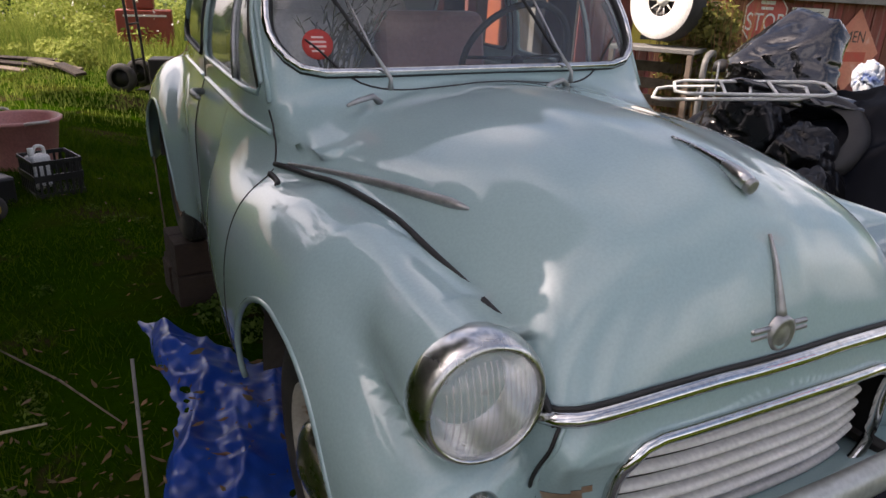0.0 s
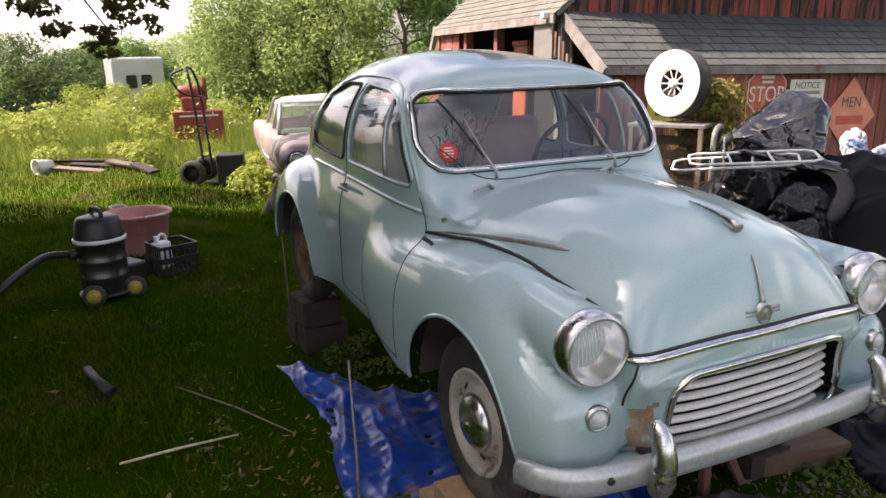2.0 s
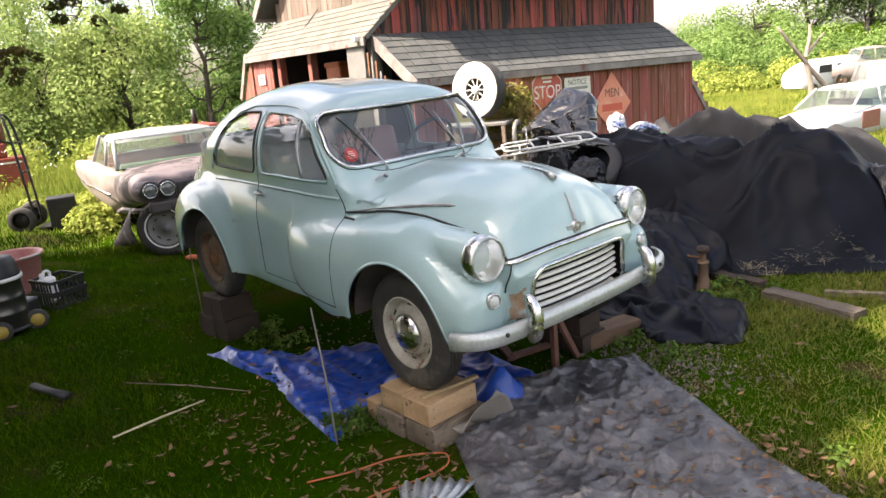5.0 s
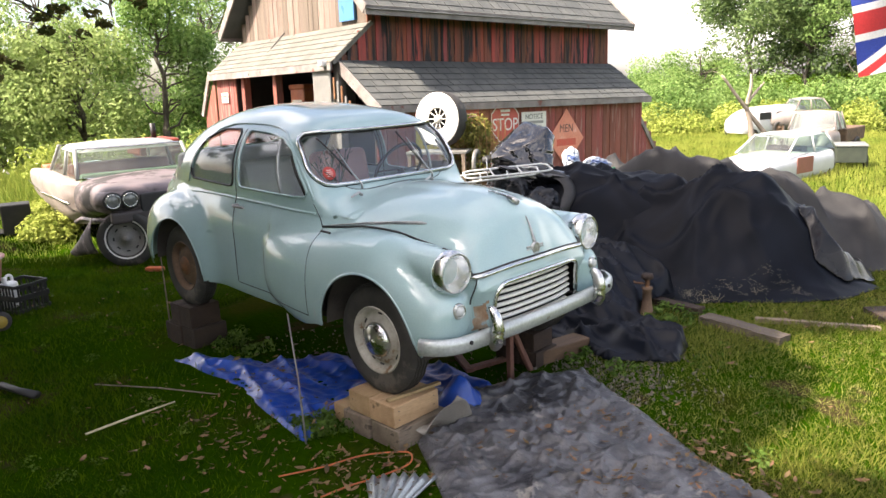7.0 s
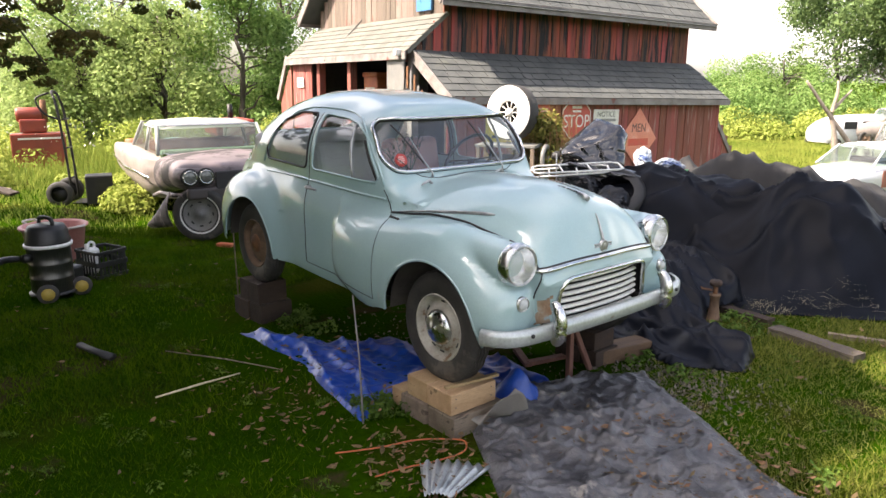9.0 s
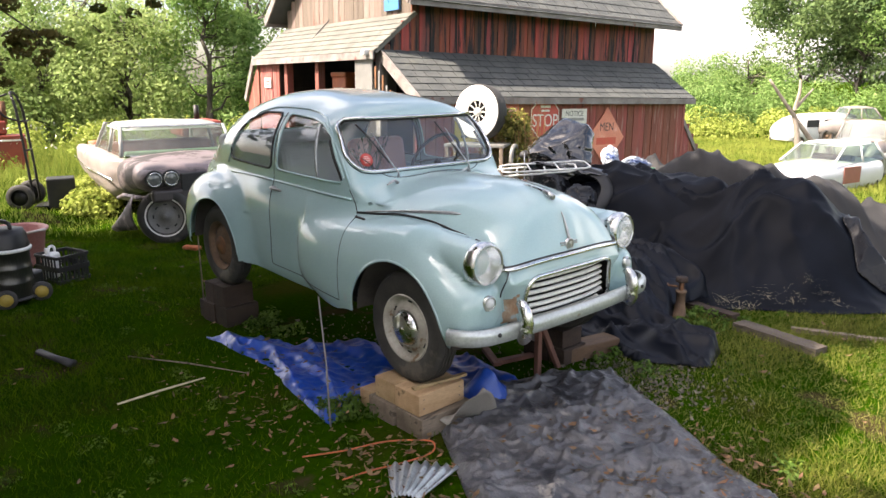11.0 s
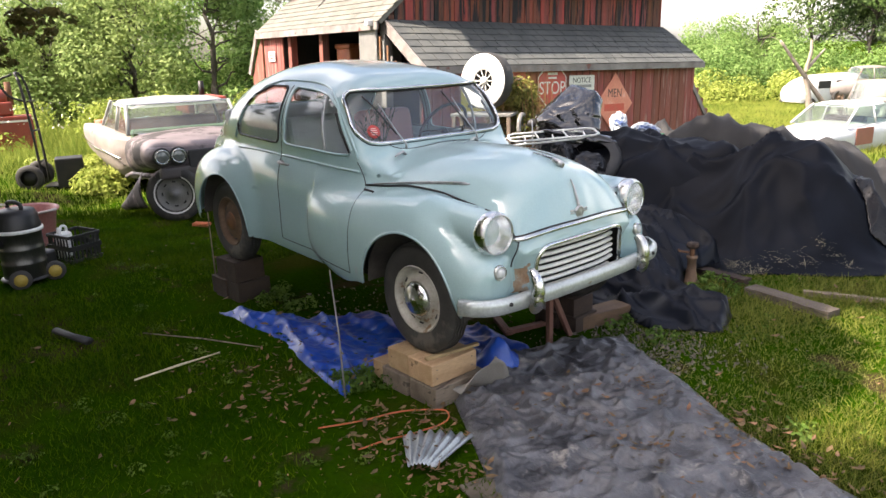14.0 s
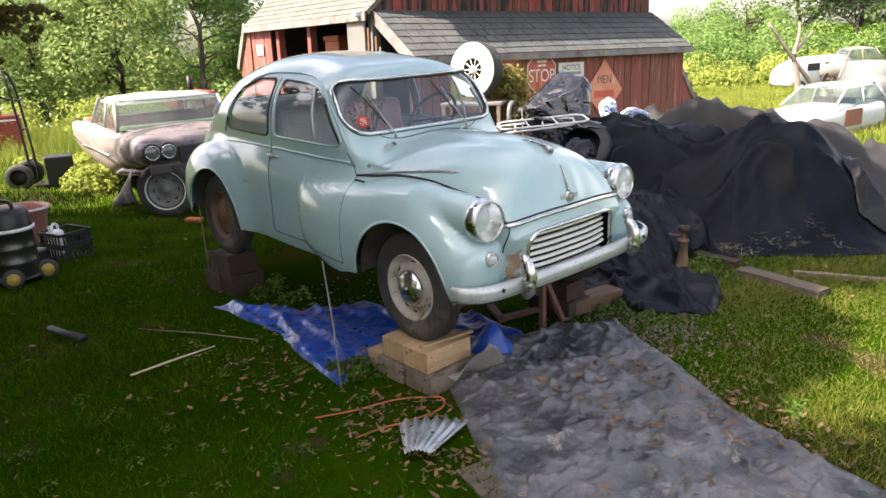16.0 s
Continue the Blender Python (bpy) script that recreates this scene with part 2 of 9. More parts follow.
def leafy(name, c1, c2, scale=0.6, rough=0.5, through_light=0.35):
    """Foliage: two greens by place and by leaf, letting some light through."""
    m = bpy.data.materials.new(name)
    m.use_nodes = True
    n, l = m.node_tree.nodes, m.node_tree.links
    b = n["Principled BSDF"]
    geo = n.new("ShaderNodeNewGeometry")
    no = n.new("ShaderNodeTexNoise")
    no.inputs["Scale"].default_value = scale
    l.new(geo.outputs["Position"], no.inputs["Vector"])
    ad = n.new("ShaderNodeMath")
    ad.operation = "MULTIPLY_ADD"
    l.new(geo.outputs["Random Per Island"], ad.inputs[0])
    ad.inputs[1].default_value = 0.5
    l.new(no.outputs[0], ad.inputs[2])
    rp = n.new("ShaderNodeValToRGB")
    rp.color_ramp.elements[0].position, rp.color_ramp.elements[1].position = 0.5, 1.0
    rp.color_ramp.elements[0].color, rp.color_ramp.elements[1].color = (*c1, 1), (*c2, 1)
    l.new(ad.outputs[0], rp.inputs[0])
    l.new(rp.outputs[0], b.inputs["Base Color"])
    b.inputs["Roughness"].default_value = rough
    b.inputs["Specular IOR Level"].default_value = 0.04
    tl = n.new("ShaderNodeBsdfTranslucent")
    l.new(rp.outputs[0], tl.inputs[0])
    mx = n.new("ShaderNodeMixShader")
    mx.inputs[0].default_value = through_light
    l.new(b.outputs[0], mx.inputs[1])
    l.new(tl.outputs[0], mx.inputs[2])
    l.new(mx.outputs[0], n["Material Output"].inputs[0])
    return m


PAINT = surface("blue_paint", (0.305, 0.445, 0.445), (0.345, 0.485, 0.48), 0.45, 0, 3.0, 160, 0.0, coat=1.0, spots=(0.36, 0.44, 0.44), spot_scale=7, spot_at=0.66, rough_vary=0.08, spec=0.25)
CHROME = surface("chrome", (0.66, 0.67, 0.66), (0.54, 0.54, 0.52), 0.27, 1.0, 12, 120, 0.03, spots=(0.25, 0.2, 0.15), spot_scale=30, spot_at=0.68, spot_rough=0.6)
MIRRORED = surface("silvered_bowl", (0.93, 0.93, 0.92), (0.88, 0.88, 0.86), 0.22, 1.0, 9, 90, 0.01)
BRIGHT = surface("polished_trim", (0.72, 0.73, 0.72), (0.6, 0.6, 0.58), 0.14, 1.0, 9, 90, 0.01)
SILVER = surface("silver_paint", (0.52, 0.56, 0.55), (0.42, 0.45, 0.43), 0.34, 0.45, 5, 70, 0.05, spots=(0.30, 0.24, 0.17), spot_scale=9, spot_at=0.68, spot_rough=0.8)
DULL = surface("dull_metal", (0.46, 0.46, 0.45), (0.34, 0.34, 0.33), 0.45, 0.8, 12, 80, 0.06)
RUBBER = surface("rubber", (0.024, 0.023, 0.022), (0.045, 0.042, 0.038), 0.72, 0, 9, 90, 0.15, spots=(0.09, 0.08, 0.065), spot_scale=5, spot_at=0.6)
SEAM = surface("black_seam", (0.012, 0.012, 0.012), (0.02, 0.02, 0.02), 0.6, 0, 20, 90, 0.05)
CREAM = surface("cream_paint", (0.76, 0.75, 0.70), (0.68, 0.67, 0.61), 0.4, 0, 8, 90, 0.03, spots=(0.30, 0.2, 0.1), spot_scale=12, spot_at=0.68)
WHEEL = surface("wheel_paint", (0.44, 0.42, 0.36), (0.30, 0.28, 0.23), 0.5, 0, 9, 70, 0.05, spots=(0.18, 0.11, 0.06), spot_scale=10, spot_at=0.6, spot_rough=0.9)
RUSTW = surface("rusty_wheel", (0.09, 0.055, 0.035), (0.16, 0.10, 0.06), 0.8, 0.1, 9, 70, 0.1)
RUST = surface("rust", (0.20, 0.09, 0.035), (0.11, 0.055, 0.03), 0.85, 0.1, 12, 90, 0.15)
DARK = surface("dark_cloth", (0.02, 0.022, 0.025), (0.04, 0.042, 0.045), 0.8, 0, 5, 60, 0.05)
UNDER = surface("underside", (0.03, 0.026, 0.022), (0.055, 0.048, 0.04), 0.9, 0, 8, 60, 0.2)
SEATS = surface("seat_vinyl", (0.46, 0.45, 0.46), (0.55, 0.53, 0.54), 0.5, 0, 6, 80, 0.06)
REDSEAT = surface("red_vinyl", (0.40, 0.20, 0.19), (0.34, 0.17, 0.16), 0.45, 0, 6, 80, 0.06)
PANE = glass("window_glass", (0.72, 0.78, 0.77), 0.02)
SCREEN = glass("screen_glass", (0.92, 0.95, 0.95), 0.05)
# The diffuse white here paints in sky brightness that the bowl lacks.
LENS = glass("lamp_glass", (0.97, 0.97, 0.96), 0.24)


# ---- ground ----
def ground_z(x, y):
    x, y = np.asarray(x, float), np.asarray(y, float)
    z = -0.20 * ramp01((-x - 3.2) / 2.2) * ramp01((y + 1.3) / 1.4) * (1 - 0.3 * ramp01((-x - 7.0) / 3.0))
    z = z - 0.8 * ramp01((y - 4.0) / 11.0) - 0.8 * ramp01((-x - 13.0) / 16.0)
    z = z + 0.05 * ramp01((-x - 2.2) / 1.0) * ramp01((-y - 0.7) / 0.6) * (1 - ramp01((-x - 5.0) / 2.0))
    z = z + 0.012 * np.sin(x * 2.1 + 0.7 * y) * np.sin(y * 1.7 - 0.4 * x + 1.0) * (1 - ramp01((np.hypot(x, y) - 30) / 30))
    return z


def ground_mesh():
    def axis(a, b, n, far):
        mid = np.linspace(a, b, n)
        k = np.geomspace(0.4, far, 26)
        return np.concatenate([a - k[::-1], mid, b + k])
    xs, ys = axis(-9, 5, 110, 900), axis(-6, 10, 120, 900)
    X, Y = np.meshgrid(xs, ys, indexing="ij")
    Z = ground_z(X, Y)
    nx, ny = len(xs), len(ys)
    v = np.stack([X, Y, Z], -1).reshape(-1, 3)
    f = [(i * ny + j, (i + 1) * ny + j, (i + 1) * ny + j + 1, i * ny + j + 1) for i in range(nx - 1) for j in range(ny - 1)]
    return mesh_of("ground", v, f)


GROUND = surface("turf_and_soil", (0.013, 0.036, 0.001), (0.030, 0.034, 0.005), 0.95, 0, 0.9, 30, 0.6, spots=(0.040, 0.032, 0.014), spot_scale=1.3, spot_at=0.56, c3=(0.016, 0.042, 0.001), depth=0.03, rough_vary=0.03, spec=0.0)
solo("ground", ground_mesh(), GROUND, "worn lawn with bare soil and dry leaves", "ground", kind="structure")

# ---- barn ----
BARN = pose(-6.68, 4.22, 0.065, -1.3, 0, -5.3)   # local x: out of the signed wall, local y: along it
B_LEN, B_DEEP, PENT, ZP, ZE, Z0 = 7.0, 4.74, 1.08, 2.25, 1.53, -1.1
LEAN_RUN, LEAN_Z0, LEAN_Z1, TOP = 0.67, 2.25, 2.88, 3.14
BOARD = surface("red_barn_board", (0.27, 0.072, 0.052), (0.19, 0.065, 0.050), 0.85, 0, 2.5, 40, 0.5, vary=0.22, stretch=(6, 6, 0.4), spots=(0.30, 0.17, 0.14), spot_scale=2.6, spot_at=0.57, spot_rough=0.95)
GREYB = surface("grey_barn_board", (0.14, 0.105, 0.085), (0.20, 0.155, 0.125), 0.9, 0, 2.5, 40, 0.5, vary=0.3, stretch=(6, 6, 0.5), spots=(0.15, 0.05, 0.035), spot_scale=2.5, spot_at=0.6)
WEATHER = surface("black_red_board", (0.32, 0.068, 0.042), (0.12, 0.055, 0.042), 0.85, 0, 1.3, 30, 0.5, vary=0.4, stretch=(5, 5, 0.35), spots=(0.022, 0.022, 0.024), spot_scale=1.7, spot_at=0.5, spot_rough=0.95)
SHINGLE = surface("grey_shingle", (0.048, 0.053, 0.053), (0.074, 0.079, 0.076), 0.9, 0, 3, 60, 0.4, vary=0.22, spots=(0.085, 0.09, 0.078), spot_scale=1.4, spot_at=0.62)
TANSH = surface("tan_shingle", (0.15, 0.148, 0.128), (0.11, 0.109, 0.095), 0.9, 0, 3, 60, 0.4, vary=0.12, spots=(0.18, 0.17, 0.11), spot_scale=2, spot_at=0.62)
TRIM = surface("weathered_trim", (0.24, 0.22, 0.205), (0.16, 0.14, 0.13), 0.85, 0, 4, 50, 0.3, stretch=(1, 1, 1), spots=(0.16, 0.06, 0.045), spot_scale=3, spot_at=0.6)
# Near-black colour stands in for shade inside the shed and behind boards.
SHADE = surface("interior_shade", (0.02, 0.017, 0.015), (0.035, 0.03, 0.025), 0.95, 0, 3, 40, 0.1)
barn = thing("barn", BARN, "weathered red timber barn with a skirt roof and shingles", "barn")
rb = random.Random(11)


def boards(parent, wall_label, material, a, b, z0, z1, plane, wide=0.19, tilt=None, name="wall"):
    """A wall of upright boards from a to b. plane(t, z) gives the local place, out(t) the way out; tops may slope by z1(t)."""
    (ax, ay), (bx, by) = a, b
    length = math.hypot(bx - ax, by - ay)
    dx, dy = (bx - ax) / length, (by - ay) / length
    ox, oy = plane
    back = bmesh.new()
    cx, cy = (ax + bx) / 2 - ox * 0.03, (ay + by) / 2 - oy * 0.03
    zt = min(z1(0), z1(length))
    ang = math.degrees(math.atan2(dy, dx))
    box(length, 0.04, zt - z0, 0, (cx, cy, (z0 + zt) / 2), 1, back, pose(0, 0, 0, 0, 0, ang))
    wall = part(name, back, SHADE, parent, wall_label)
    t = 0.0
    while t < length - 0.03:
        w = min(wide * rb.uniform(0.8, 1.2), length - t)
        h1 = z1(t + w / 2) + rb.uniform(-0.015, 0.0)
        h0 = z0 + rb.uniform(-0.02, 0.03)
        px, py = ax + dx * (t + w / 2), ay + dy * (t + w / 2)
        off = rb.uniform(0.004, 0.016)
        bm = box(w - 0.010, 0.022, h1 - h0, 0.003, (0, 0, (h0 + h1) / 2), 1)
        part("board", bm, material, wall, "", Matrix.Translation((px + ox * off, py + oy * off, 0)) @ pose(0, 0, 0, 0, 0, ang + rb.uniform(-0.3, 0.3)))
        t += w
    return wall


def shingled(parent, material, c0, c1, d0, d1, rows, cols, name="roof", label=""):
    """A roof slope: c0-c1 is the upper edge, d0-d1 the lower one; courses of shingles overlap downwards."""
    c0, c1, d0, d1 = map(Vector, (c0, c1, d0, d1))
    nrm = (c1 - c0).cross(d0 - c0).normalized()
    if nrm.z < 0:
        nrm = -nrm
    th = 0.05
    v = [c0, c1, d1, d0]
    v = [p - nrm * 0.02 for p in v] + [p - nrm * (0.02 + th) for p in v]
    f = [(0, 1, 2, 3), (7, 6, 5, 4), (0, 4, 5, 1), (1, 5, 6, 2), (2, 6, 7, 3), (3, 7, 4, 0)]
    roof = part(name, mesh_of(name, v, f, False), material, parent, label)
    pieces = []
    for r in range(rows):
        a, b = r / rows, (r + 1.25) / rows
        b = min(b, 1.02)
        s = 0.0
        while s < 1.0:
            w = (1.0 / cols) * rb.uniform(0.7, 1.3)
            e = min(1.0, s + w)
            p = [c0.lerp(c1, s + 0.001).lerp(d0.lerp(d1, s + 0.001), a), c0.lerp(c1, e - 0.001).lerp(d0.lerp(d1, e - 0.001), a),
                 c0.lerp(c1, e - 0.001).lerp(d0.lerp(d1, e - 0.001), b), c0.lerp(c1, s + 0.001).lerp(d0.lerp(d1, s + 0.001), b)]
            l = rb.uniform(0.004, 0.009)
            top = [p[0] - nrm * 0.008, p[1] - nrm * 0.008, p[2] + nrm * l, p[3] + nrm * l]
            low = [q - nrm * 0.014 for q in top]
            pieces.append((top + low, [(0, 1, 2, 3), (7, 6, 5, 4), (0, 4, 5, 1), (1, 5, 6, 2), (2, 6, 7, 3), (3, 7, 4, 0)]))
            s = e
    sh = part("shingles", merged("shingles", pieces, False), material, roof)
    sh["kind"] = "stuff"
    return roof


# signed wall under the skirt roof, upper storey, side walls
boards(barn, "red board wall under the skirt roof", BOARD, (PENT - 0.16, 0.08), (PENT - 0.16, B_LEN), Z0, lambda t: ZE - 0.03, (1, 0))
boards(barn, "upper wall of red boards weathered black", WEATHER, (0, 0.0), (0, B_LEN), ZP - 0.05, lambda t: LEAN_Z0 + (LEAN_Z1 - LEAN_Z0) * (t / LEAN_RUN) - 0.02 if t < LEAN_RUN else TOP - 0.02, (1, 0))
boards(barn, "grey board gable wall", GREYB, (-B_DEEP, LEAN_RUN), (0, LEAN_RUN), LEAN_Z1 - 0.1, lambda t: TOP + 2.3 * (1 - abs(t - B_DEEP / 2) / (B_DEEP / 2)), (0, -1))
boards(barn, "red board far end wall", BOARD, (PENT - 0.16, B_LEN - 0.02), (0, B_LEN - 0.02), Z0, lambda t: ZE + 0.6 * t / 1.0, (0, 1))
boards(barn, "red board end wall", BOARD, (0, B_LEN), (-B_DEEP, B_LEN), Z0, lambda t: TOP - 0.02, (0, 1), 0.3)
boards(barn, "red board back wall", BOARD, (-B_DEEP, B_LEN), (-B_DEEP, 0.1), Z0, lambda t: TOP - 0.02 if t < B_LEN - LEAN_RUN else LEAN_Z0, (-1, 0), 0.3)
# open garage end: jambs either side, back wall coloured dark for shade
boards(barn, "red board wing beside the opening", BOARD, (-B_DEEP, 0.0), (-B_DEEP + 0.95, 0.0), Z0, lambda t: LEAN_Z0 - 0.06, (0, -1))
part("inner_wall", box(B_DEEP, 0.05, 2.9, 0, (-B_DEEP / 2, 3.2, 0.95)), SHADE, barn, "shed back wall coloured dark for its shade")
for px in (-3.55, -2.2, -0.05):
    part("post", box(0.14, 0.14, LEAN_Z0 - Z0, 0.01, (px, 0.08, (LEAN_Z0 + Z0) / 2 - 0.05)), TRIM if px > -1 else BOARD, barn, "weathered timber post")
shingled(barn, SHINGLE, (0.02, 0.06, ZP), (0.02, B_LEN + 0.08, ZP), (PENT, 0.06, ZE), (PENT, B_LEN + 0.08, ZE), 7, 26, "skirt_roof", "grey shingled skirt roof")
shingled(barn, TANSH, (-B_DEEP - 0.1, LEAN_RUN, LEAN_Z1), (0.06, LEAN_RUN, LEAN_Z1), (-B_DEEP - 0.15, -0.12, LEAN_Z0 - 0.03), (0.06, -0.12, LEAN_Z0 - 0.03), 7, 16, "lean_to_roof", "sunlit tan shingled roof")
RX = -B_DEEP / 2
shingled(barn, SHINGLE, (RX, LEAN_RUN - 0.35, TOP + 2.35), (RX, B_LEN + 0.35, TOP + 2.35), (0.42, LEAN_RUN - 0.35, TOP - 0.10), (0.42, B_LEN + 0.35, TOP - 0.10), 14, 26, "main_roof", "grey shingled main roof")
shingled(barn, SHINGLE, (RX, LEAN_RUN - 0.35, TOP + 2.35), (RX, B_LEN + 0.35, TOP + 2.35), (-B_DEEP - 0.42, LEAN_RUN - 0.35, TOP - 0.10), (-B_DEEP - 0.42, B_LEN + 0.35, TOP - 0.10), 14, 20, "main_roof", "grey shingled main roof")
for x in (0.43, -B_DEEP - 0.43):
    part("fascia", box(0.03, B_LEN - LEAN_RUN + 0.72, 0.15, 0.004, (x, (B_LEN + LEAN_RUN) / 2, TOP - 0.15)), TRIM, barn, "grey eaves board")
for y in (LEAN_RUN - 0.35, B_LEN + 0.35):
    for s in (-1, 1):
        L = math.hypot(B_DEEP / 2 + 0.42, 2.45)
        part("rake_board", box(L, 0.03, 0.16, 0.004, (RX + s * (B_DEEP / 2 + 0.42) / 2, y, TOP + 1.08), 1, None, pose(0, 0, 0, 0, s * math.degrees(math.atan2(2.45, B_DEEP / 2 + 0.42)), 0)), TRIM, barn, "grey verge board")
part("fascia", box(0.035, B_LEN + 0.06, 0.11, 0.004, (PENT + 0.012, B_LEN / 2 + 0.07, ZE - 0.08)), TRIM, barn, "faded eaves board")
part("fascia", box(B_DEEP + 0.2, 0.035, 0.12, 0.004, (-B_DEEP / 2 - 0.05, -0.13, LEAN_Z0 - 0.11)), TRIM, barn, "pale eaves board")
L = math.hypot(PENT, ZP - ZE)
part("rake_board", box(L + 0.05, 0.04, 0.17, 0.004, (PENT / 2, 0.035, (ZP + ZE) / 2 - 0.10), 1, None, pose(0, 0, 0, 0, math.degrees(math.atan2(ZP - ZE, PENT)), 0)), TRIM, barn, "broad grey verge board")
part("window", box(0.45, 0.05, 0.4, 0.0, (-0.55, LEAN_RUN - 0.05, 3.12)), surface("blue_pane", (0.04, 0.16, 0.36), (0.05, 0.2, 0.42), 0.3, 0, 5, 60, 0.05), barn, "small bright blue window")
part("floodlight", box(0.10, 0.12, 0.10, 0.02, (-0.12, -0.18, LEAN_Z0 - 0.06)), surface("white_plastic", (0.75, 0.75, 0.72), (0.68, 0.68, 0.66), 0.4, 0, 10, 60, 0.03), barn, "white floodlight")
solo("eaves_cable", tube_mesh("eaves_cable", [(-2.9, -0.16, 2.12), (-2.9, 0.20, 2.46), (-2.86, 0.65, 2.92), (-2.85, 0.7, 3.3)], 0.012, 5), SEAM, "black cable run down over the roof edge", "cable", BARN)


def at_barn(x, y, z, rx=0, ry=0, rz=0):
    return BARN @ pose(x, y, z, rx, ry, rz)


# ---- the small blue saloon ----
CAR = pose(0, 0, 0.232, 0, 2.2, 0)
TYRE = 0.295


def sq(y, z, yc, zc, a, b, p):
    d = (np.abs((y - yc) / a) ** p + np.abs((z - zc) / b) ** p) ** (1 / p)
    return (d - 1) * np.minimum(a, b)


def smin(a, b, k):
    h = np.clip(0.5 + 0.5 * (b - a) / k, 0, 1)
    return b + (a - b) * h - k * h * (1 - h)


hull_w = hermite([-3.12, -3.05, -2.9, -2.6, -2.2, -1.6, -1.2, -0.6, -0.2, 0.2, 0.45, 0.5], [0.05, 0.30, 0.44, 0.53, 0.605, 0.68, 0.685, 0.648, 0.59, 0.48, 0.40, 0.3])
hull_t = hermite([-3.12, -3.05, -2.9, -2.6, -2.2, -1.5, -0.6, 0.0, 0.5], [0.1, 0.22, 0.30, 0.345, 0.36, 0.365, 0.36, 0.28, 0.05])
cab_t = hermite([-2.9, -2.75, -2.6, -2.35, -2.05, -1.75, -1.45, -1.2, -1.0, -0.87, -0.77, -0.70, -0.63, -0.56, -0.35], [0.84, 0.95, 1.08, 1.265, 1.388, 1.445, 1.465, 1.457, 1.435, 1.41, 1.368, 1.288, 1.155, 1.01, 0.875])
cab_w = hermite([-2.9, -2.75, -2.55, -2.25, -1.85, -1.35, -0.85, -0.55, -0.35], [0.30, 0.41, 0.50, 0.57, 0.612, 0.63, 0.632, 0.60, 0.48])
hood_t = hermite([-0.85, -0.6, -0.3, 0.0, 0.2, 0.31, 0.38, 0.43, 0.462, 0.489, 0.515, 0.533, 0.541], [0.99, 1.0, 1.015, 1.02, 1.003, 0.98, 0.955, 0.92, 0.875, 0.815, 0.745, 0.68, 0.64])
hood_w = hermite([-0.85, -0.5, -0.2, 0.1, 0.3, 0.45, 0.53, 0.57], [0.660, 0.648, 0.612, 0.557, 0.514, 0.476, 0.445, 0.35])
fx = [-1.06, -1.035, -0.99, -0.90, -0.74, -0.5, -0.2, 0.0, 0.1, 0.19, 0.32, 0.415, 0.475, 0.505]
fen_a = hermite(fx, [0.090, 0.104, 0.124, 0.145, 0.160, 0.170, 0.177, 0.178, 0.176, 0.172, 0.162, 0.145, 0.108, 0.05])
fen_y = hermite(fx, [0.60, 0.60, 0.60, 0.60, 0.60, 0.598, 0.60, 0.60, 0.598, 0.595, 0.588, 0.580, 0.574, 0.572])
fen_b = hermite(fx, [0.150, 0.166, 0.190, 0.224, 0.270, 0.318, 0.355, 0.360, 0.335, 0.298, 0.234, 0.180, 0.140, 0.08])
fen_z = hermite(fx, [0.52, 0.515, 0.505, 0.495, 0.485, 0.475, 0.475, 0.475, 0.472, 0.47, 0.465, 0.46, 0.465, 0.48])


def fields(x, y, z):
    y = np.abs(y)
    hull = sq(y, z, 0, 0.62, hull_w(x), np.where(z > 0.62, hull_t(x), 0.36 + 0.14 * ramp01((-0.2 - x) / 0.4)), np.where(z > 0.62, 3.0, 3.0 + 2.5 * ramp01((-0.1 - x) / 0.4)))
    crown = 0.012 * np.exp(-(y / 0.11) ** 4) * ramp01((x + 0.7) / 0.5)
    hood = sq(y, z, 0, 0.62, hood_w(x), np.maximum(hood_t(x) + crown - 0.62, 0.02), 2.25)
    hood = np.maximum(hood, -0.95 - x)
    cab = sq(y, z, 0, 0.88, cab_w(x), np.where(z > 0.88, np.maximum(cab_t(x) - 0.88, 0.01), 0.30), 2.75 + 0.9 * ramp01((x + 1.2) / 0.45))
    fen = sq(y, z, fen_y(x), fen_z(x), fen_a(x), fen_b(x), 2.3 + 0.25 * ramp01((-0.35 - x) / 0.4))
    back = np.clip((0.43 - x) / 0.75, 0, 1)
    pod = np.sqrt((y - 0.566 + 0.045 * back ** 1.3) ** 2 + (z - 0.73 - 0.012 * back) ** 2 + (np.maximum(0, -0.20 - x) * 0.5) ** 2 + (np.maximum(0, x - 0.425) * 1.6) ** 2) - 0.103 + 0.008 * back
    fen = smin(fen, pod, 0.010 + 0.05 * ramp01((0.38 - x) / 0.35))
    rear = ((np.abs((x + 2.24) / 0.63) ** 2.3 + np.abs((y - 0.54) / 0.235) ** 2.3 + np.abs((z - 0.40) / 0.435) ** 2.3) ** (1 / 2.3) - 1) * 0.22
    nose = ((np.abs((x - 0.15) / 0.40) ** 5 + np.abs(y / 0.475) ** 5 + np.abs((z - 0.52) / 0.215) ** 5) ** 0.2 - 1) * 0.2
    hull = np.maximum(hull, np.maximum(x - 0.34, -3.12 - x))
    hood = np.maximum(hood, x - 0.541)
    cab = np.maximum(cab, np.maximum(x + 0.35, -2.9 - x))
    fen = smax(np.maximum(fen, x - 0.503), -1.05 - x, 0.07)
    return hull, hood, cab, fen, rear, nose


def smax(a, b, k):
    return -smin(-a, -b, k)


